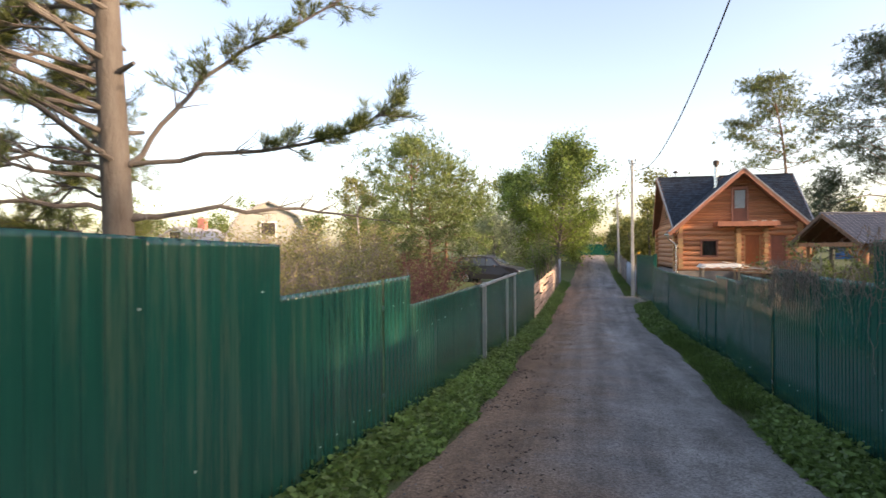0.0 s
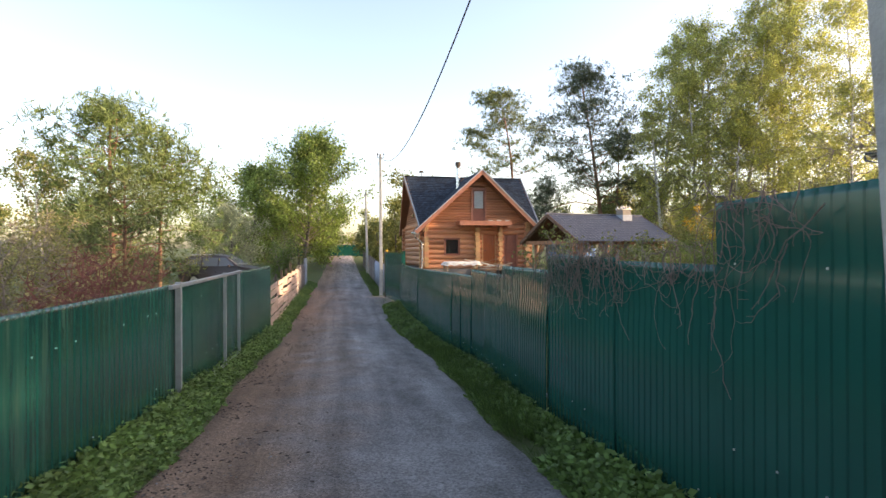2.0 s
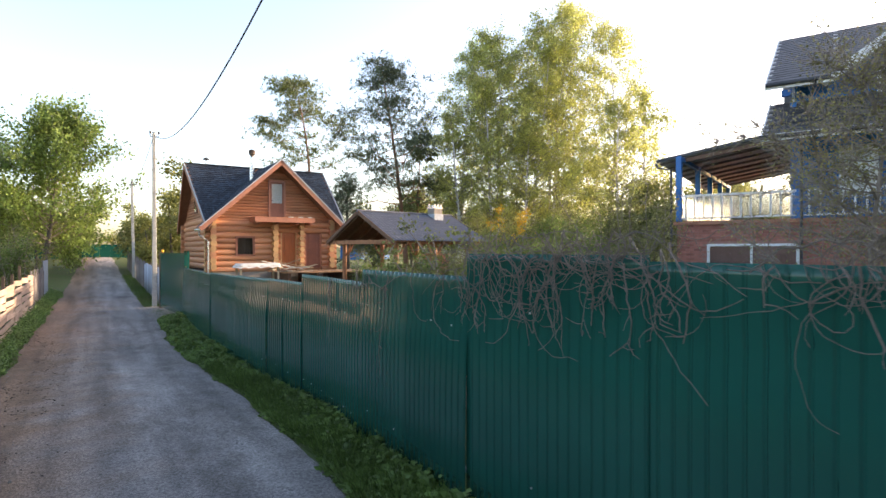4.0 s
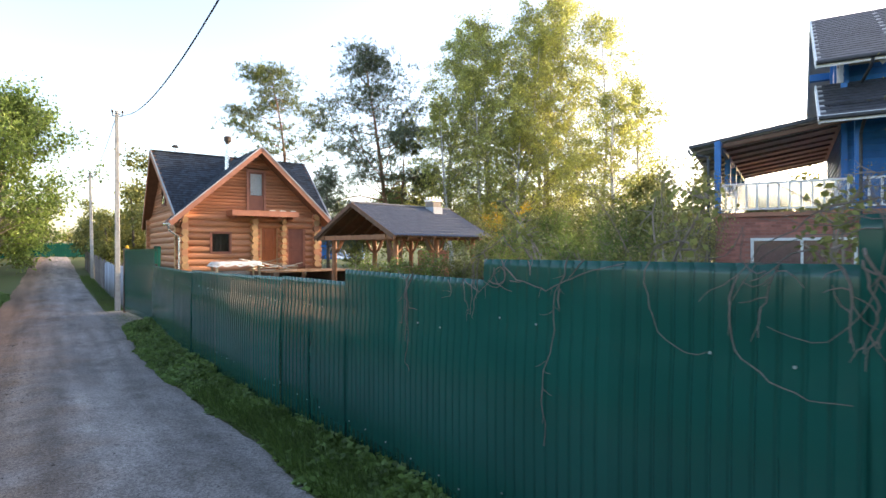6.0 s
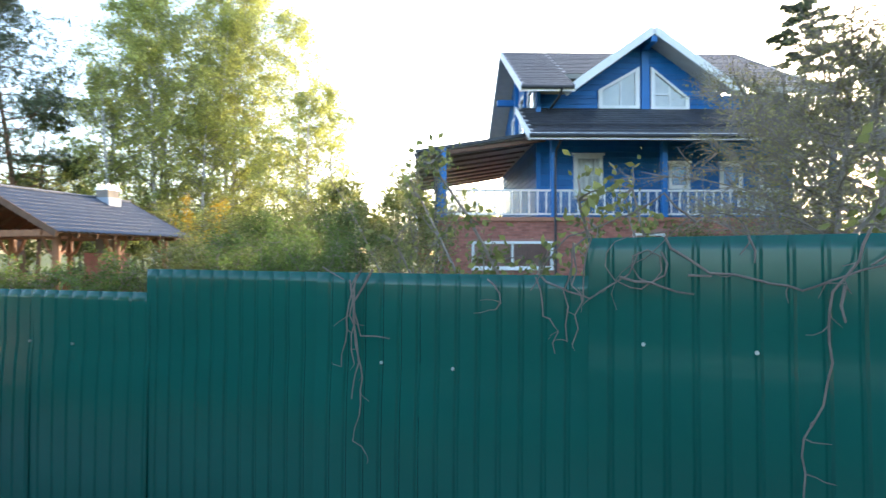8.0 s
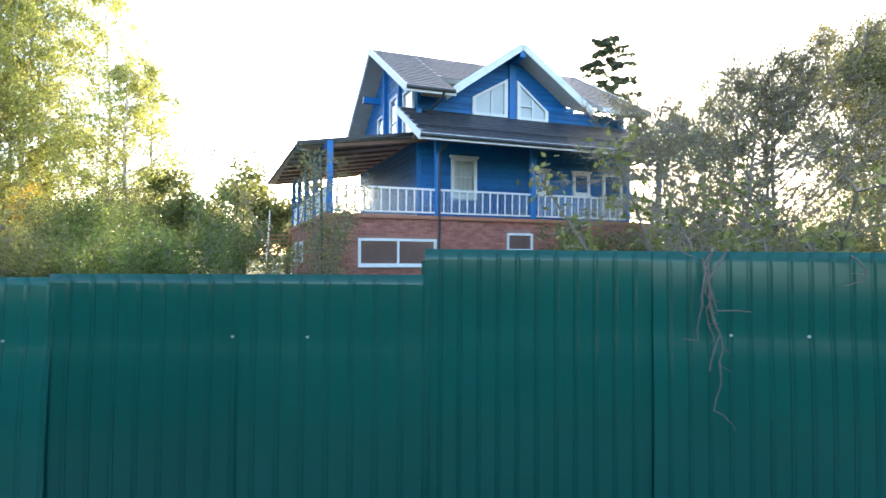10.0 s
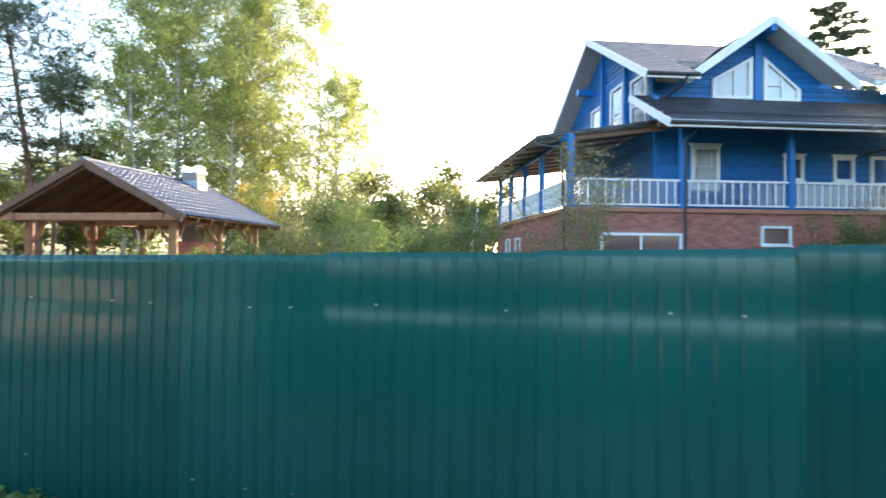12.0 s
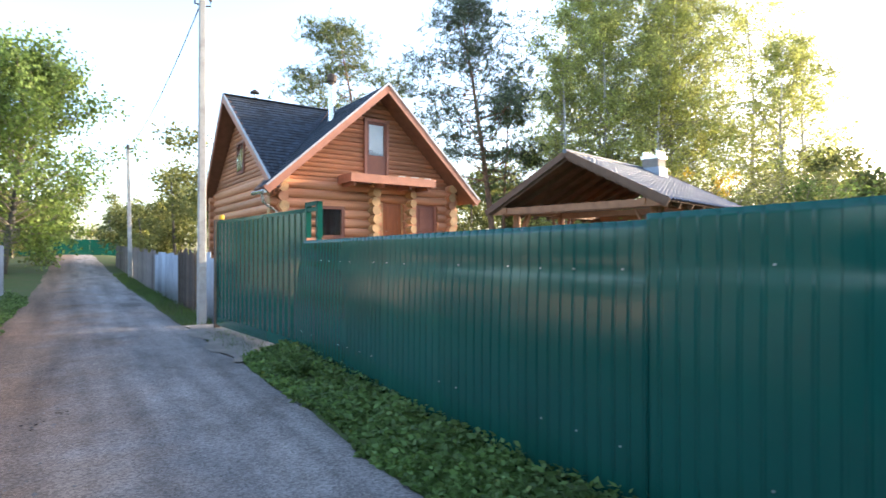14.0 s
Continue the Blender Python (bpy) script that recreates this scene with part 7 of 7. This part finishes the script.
tagged(lf, "bleached pinkish plank fence with uneven stakes", "fence")
board_fence("board_fence", 32.4, 39.0, -2.1, 1.2, 1.6, M["grey_board"], "grey weathered board fence beside the lane", 0.16, 0.02, 5)
bm = B()
span(bm, (-2.16, 39.2, road_z(40) - 0.1), (-2.12, 42.0, road_z(41) + 1.75))
tagged(part("metal_fence", bm, M["slate_sheet"]), "pale upright sheet-metal panel at the lane side", "fence panel")
# green fence closing the lane's end
endf = empty("sheet_metal_fence")
for i in range(14):
    bm = B()
    x0 = -8 + i * 1.2
    v, f = [], []
    for j in range(13):
        x = x0 + 1.19 * j / 12
        v += [(x, 92 + (0.015 if j % 2 else 0), road_z(92) - 0.1), (x, 92 + (0.015 if j % 2 else 0), road_z(92) + 1.7)]
    from_lists("metal_sheet", v, [(2 * j, 2 * j + 1, 2 * j + 3, 2 * j + 2) for j in range(12)], M["fence"], endf)
tagged(endf, "green metal fence across the far end of the lane", "fence")

# ---- parked car ----
car = empty("parked_car", frame_at((-6.3, 36.2, ground_z(-6.3, 36.2)), 0.98, -0.2))
prof = [(-2.28, 0.42), (-2.32, 0.75), (-2.25, 1.02), (-1.95, 1.42), (-1.70, 1.52), (-0.2, 1.56), (0.35, 1.50), (1.05, 1.03), (1.95, 0.90), (2.25, 0.72), (2.30, 0.42), (2.1, 0.28), (-2.1, 0.28)]
bm = B()
rows_ = []
for s, inset in ((-0.92, 0.0), (-0.90, 0.0), (0.90, 0.0), (0.92, 0.0)):
    ring = []
    for x, z in prof:
        tuck = 0.16 * max(0, (z - 0.95) / 0.6)
        k = 0.97 if abs(s) > 0.91 else 1.0
        ring.append(bm.verts.new((x * k, s - math.copysign(tuck, s), z * k + 0.02)))
    rows_.append(ring)
for r0, r1 in zip(rows_, rows_[1:]):
    for i in range(len(prof)):
        j = (i + 1) % len(prof)
        bm.faces.new((r0[i], r0[j], r1[j], r1[i]))
bm.faces.new(rows_[0])
bm.faces.new(rows_[-1][::-1])
bmesh.ops.recalc_face_normals(bm, faces=bm.faces[:])
part("body", bm, M["car_paint"], car, smooth=False)
for s in (-1, 1):
    for x0, x1, t0, t1 in ((-1.88, -1.0, -1.66, -1.0), (-0.93, -0.05, -0.93, -0.05), (0.02, 0.90, 0.02, 0.36)):
        bm = B()
        f_ = bm.faces.new([bm.verts.new(v) for v in ((x0, s * 0.925, 1.04), (x1, s * 0.925, 1.04), (t1, s * 0.80, 1.46), (t0, s * 0.80, 1.46))])
        part("side_window", bm, M["car_glass"], car)
    for x in (-1.38, 1.42):
        w = empty("wheel", None)
        w.parent = car
        bm = B()
        tube(bm, [(x, s * 0.74, 0.33), (x, s * 0.94, 0.33)], 0.33, 20)
        part("tyre", bm, M["rubber"], w)
        bm = B()
        tube(bm, [(x, s * 0.93, 0.33), (x, s * 0.955, 0.33)], 0.21, 14)
        part("rim", bm, M["alloy"], w)
    bm = B()
    box(bm, (0.62, s * 1.0, 1.05), (0.12, 0.18, 0.13), None, 0.03)
    part("mirror", bm, M["car_paint"], car)
    bm = B()
    box(bm, (2.14, s * 0.68, 0.72), (0.2, 0.34, 0.13), None, 0.03)
    part("headlight", bm, M["lamp_clear"], car)
    bm = B()
    box(bm, (-2.2, s * 0.74, 0.98), (0.14, 0.16, 0.42), None, 0.03)
    part("tail_light", bm, M["lamp_red"], car)
    bm = B()
    tube(bm, [(-1.7, s * 0.66, 1.58), (-1.5, s * 0.66, 1.61), (0.0, s * 0.66, 1.62), (0.2, s * 0.66, 1.56)], 0.018, 6)
    part("roof_rail", bm, M["alloy"], car)
bm = B()
bm.faces.new([bm.verts.new(v) for v in ((0.42, -0.74, 1.49), (0.42, 0.74, 1.49), (1.06, 0.84, 1.06), (1.06, -0.84, 1.06))])
part("windscreen", bm, M["car_glass"], car)
car.scale = (0.98, 1.0, 1.12)
tagged(car, "dark estate car parked on the grass behind the fence", "car")


# ---- far houses ----
def far_house(x, y, ux, uy, L, W, wall_h, pitch_h, wall_m, roof_m, label, gambrel=False, chimney=False):
    hs = empty("far_house", frame_at((x, y, ground_z(x, y)), ux, uy))
    prof = [(-W / 2, wall_h), (-W * 0.33, wall_h + pitch_h * 0.66), (0, wall_h + pitch_h), (W * 0.33, wall_h + pitch_h * 0.66), (W / 2, wall_h)] if gambrel else [(-W / 2, wall_h), (0, wall_h + pitch_h), (W / 2, wall_h)]
    bm = B()
    for s in (0, L):
        ring = [(s, p[0], p[1]) for p in prof]
        bm.faces.new([bm.verts.new(v) for v in [(s, -W / 2, 0)] + ring + [(s, W / 2, 0)]])
    for q in (-W / 2, W / 2):
        bm.faces.new([bm.verts.new(v) for v in ((0, q, 0), (L, q, 0), (L, q, wall_h), (0, q, wall_h))])
    part("wall", bm, wall_m, hs)
    for a, b in zip(prof, prof[1:]):
        bm = B()
        slab(bm, [(-0.3, a[0] * 1.06, a[1]), (L + 0.3, a[0] * 1.06, a[1]), (L + 0.3, b[0] * 1.06, b[1] + 0.05), (-0.3, b[0] * 1.06, b[1] + 0.05)], 0.12)
        part("roof", bm, roof_m, hs)
    for s, nrm in ((-0.02, -1), (L + 0.02, 1)):
        wd = empty("window", None)
        wd.parent = hs
        bm = B()
        span(bm, (s - 0.03, -0.55, wall_h + 0.2), (s + 0.03, 0.55, wall_h + 1.3))
        part("window_frame", bm, M["white"], wd)
        # Near-black block paints the unlit room's darkness into the pane.
        bm = B()
        span(bm, (s - 0.04, -0.45, wall_h + 0.3), (s + 0.04, 0.45, wall_h + 1.2))
        part("pane", bm, M["interior"], wd)
    if chimney:
        bm = B()
        span(bm, (L * 0.6, -0.3, wall_h + pitch_h * 0.7), (L * 0.6 + 0.6, 0.3, wall_h + pitch_h + 0.9))
        part("chimney", bm, M["brick"], hs)
    return tagged(hs, label, "house")


far_house(-21.5, 34.5, -0.5, 0.87, 8.0, 5.6, 2.7, 2.7, M["far_wall"], M["far_roof"], "pale house with a grey gambrel roof beyond the garden", True, False)
far_house(-32.0, 38.0, -0.2, 0.98, 7.0, 5.5, 2.3, 1.6, M["far_wall"], M["far_roof"], "pale house with grey roof and brick chimney", False, True)
far_house(34.0, 88.0, 0.9, 0.3, 6.0, 5.0, 3.2, 2.4, M["blue"], M["red_roof"], "distant house with a red roof among the trees", False, True)

# loose stones on the lane
random.seed(77)
v, f = [], []
for _ in range(5200):
    y = 0.8 + 26 * random.random() ** 1.3
    x = random.uniform(road_left(y) + 0.05, road_right(y) - 0.02)
    s = random.choice((0.006, 0.008, 0.010, 0.014)) * random.uniform(0.7, 1.3) * (1.5 if random.random() < 0.05 else 1)
    z = road_height(x, y)
    i = len(v)
    a = random.uniform(0, 6.28)
    ca, sa = math.cos(a) * s, math.sin(a) * s
    v += [(x + ca, y + sa, z - 0.002), (x - sa, y + ca, z - 0.002), (x - ca, y - sa * 0.8, z - 0.002), (x + sa, y - ca, z - 0.002), (x + ca * 0.3, y + sa * 0.2, z + s * 0.6)]
    f += [(i, i + 1, i + 4), (i + 1, i + 2, i + 4), (i + 2, i + 3, i + 4), (i + 3, i, i + 4)]
tagged(from_lists("loose_stones", v, f, M["stone"]), "loose grey gravel stones scattered on the lane", "gravel", kind="stuff")

# dead leaves and bark bits trodden into the soft left edge
random.seed(78)
v, f = [], []
for _ in range(2600):
    y = 1.0 + 24 * random.random() ** 1.2
    x = road_left(y) + 0.05 + abs(random.gauss(0, 0.55))
    if noise.noise(Vector((x * 1.1, y * 0.8, 2))) < -0.05 or x > 0.6:
        continue
    s = random.uniform(0.008, 0.026)
    a = random.uniform(0, 6.28)
    z = road_height(x, y)
    ca, sa = math.cos(a) * s, math.sin(a) * s
    i = len(v)
    v += [(x + ca, y + sa, z + 0.004), (x - sa * 0.45, y + ca * 0.45, z + 0.008), (x - ca, y - sa, z + 0.003), (x + sa * 0.45, y - ca * 0.45, z + 0.009), (x, y, z - 0.004)]
    f += [(i, i + 1, i + 2, i + 3), (i, i + 3, i + 4), (i + 1, i, i + 4), (i + 2, i + 1, i + 4), (i + 3, i + 2, i + 4)]
tagged(from_lists("leaf_litter", v, f, M["dark_board"]), "dark dead leaves and bark bits along the lane's edge", "litter", kind="stuff")
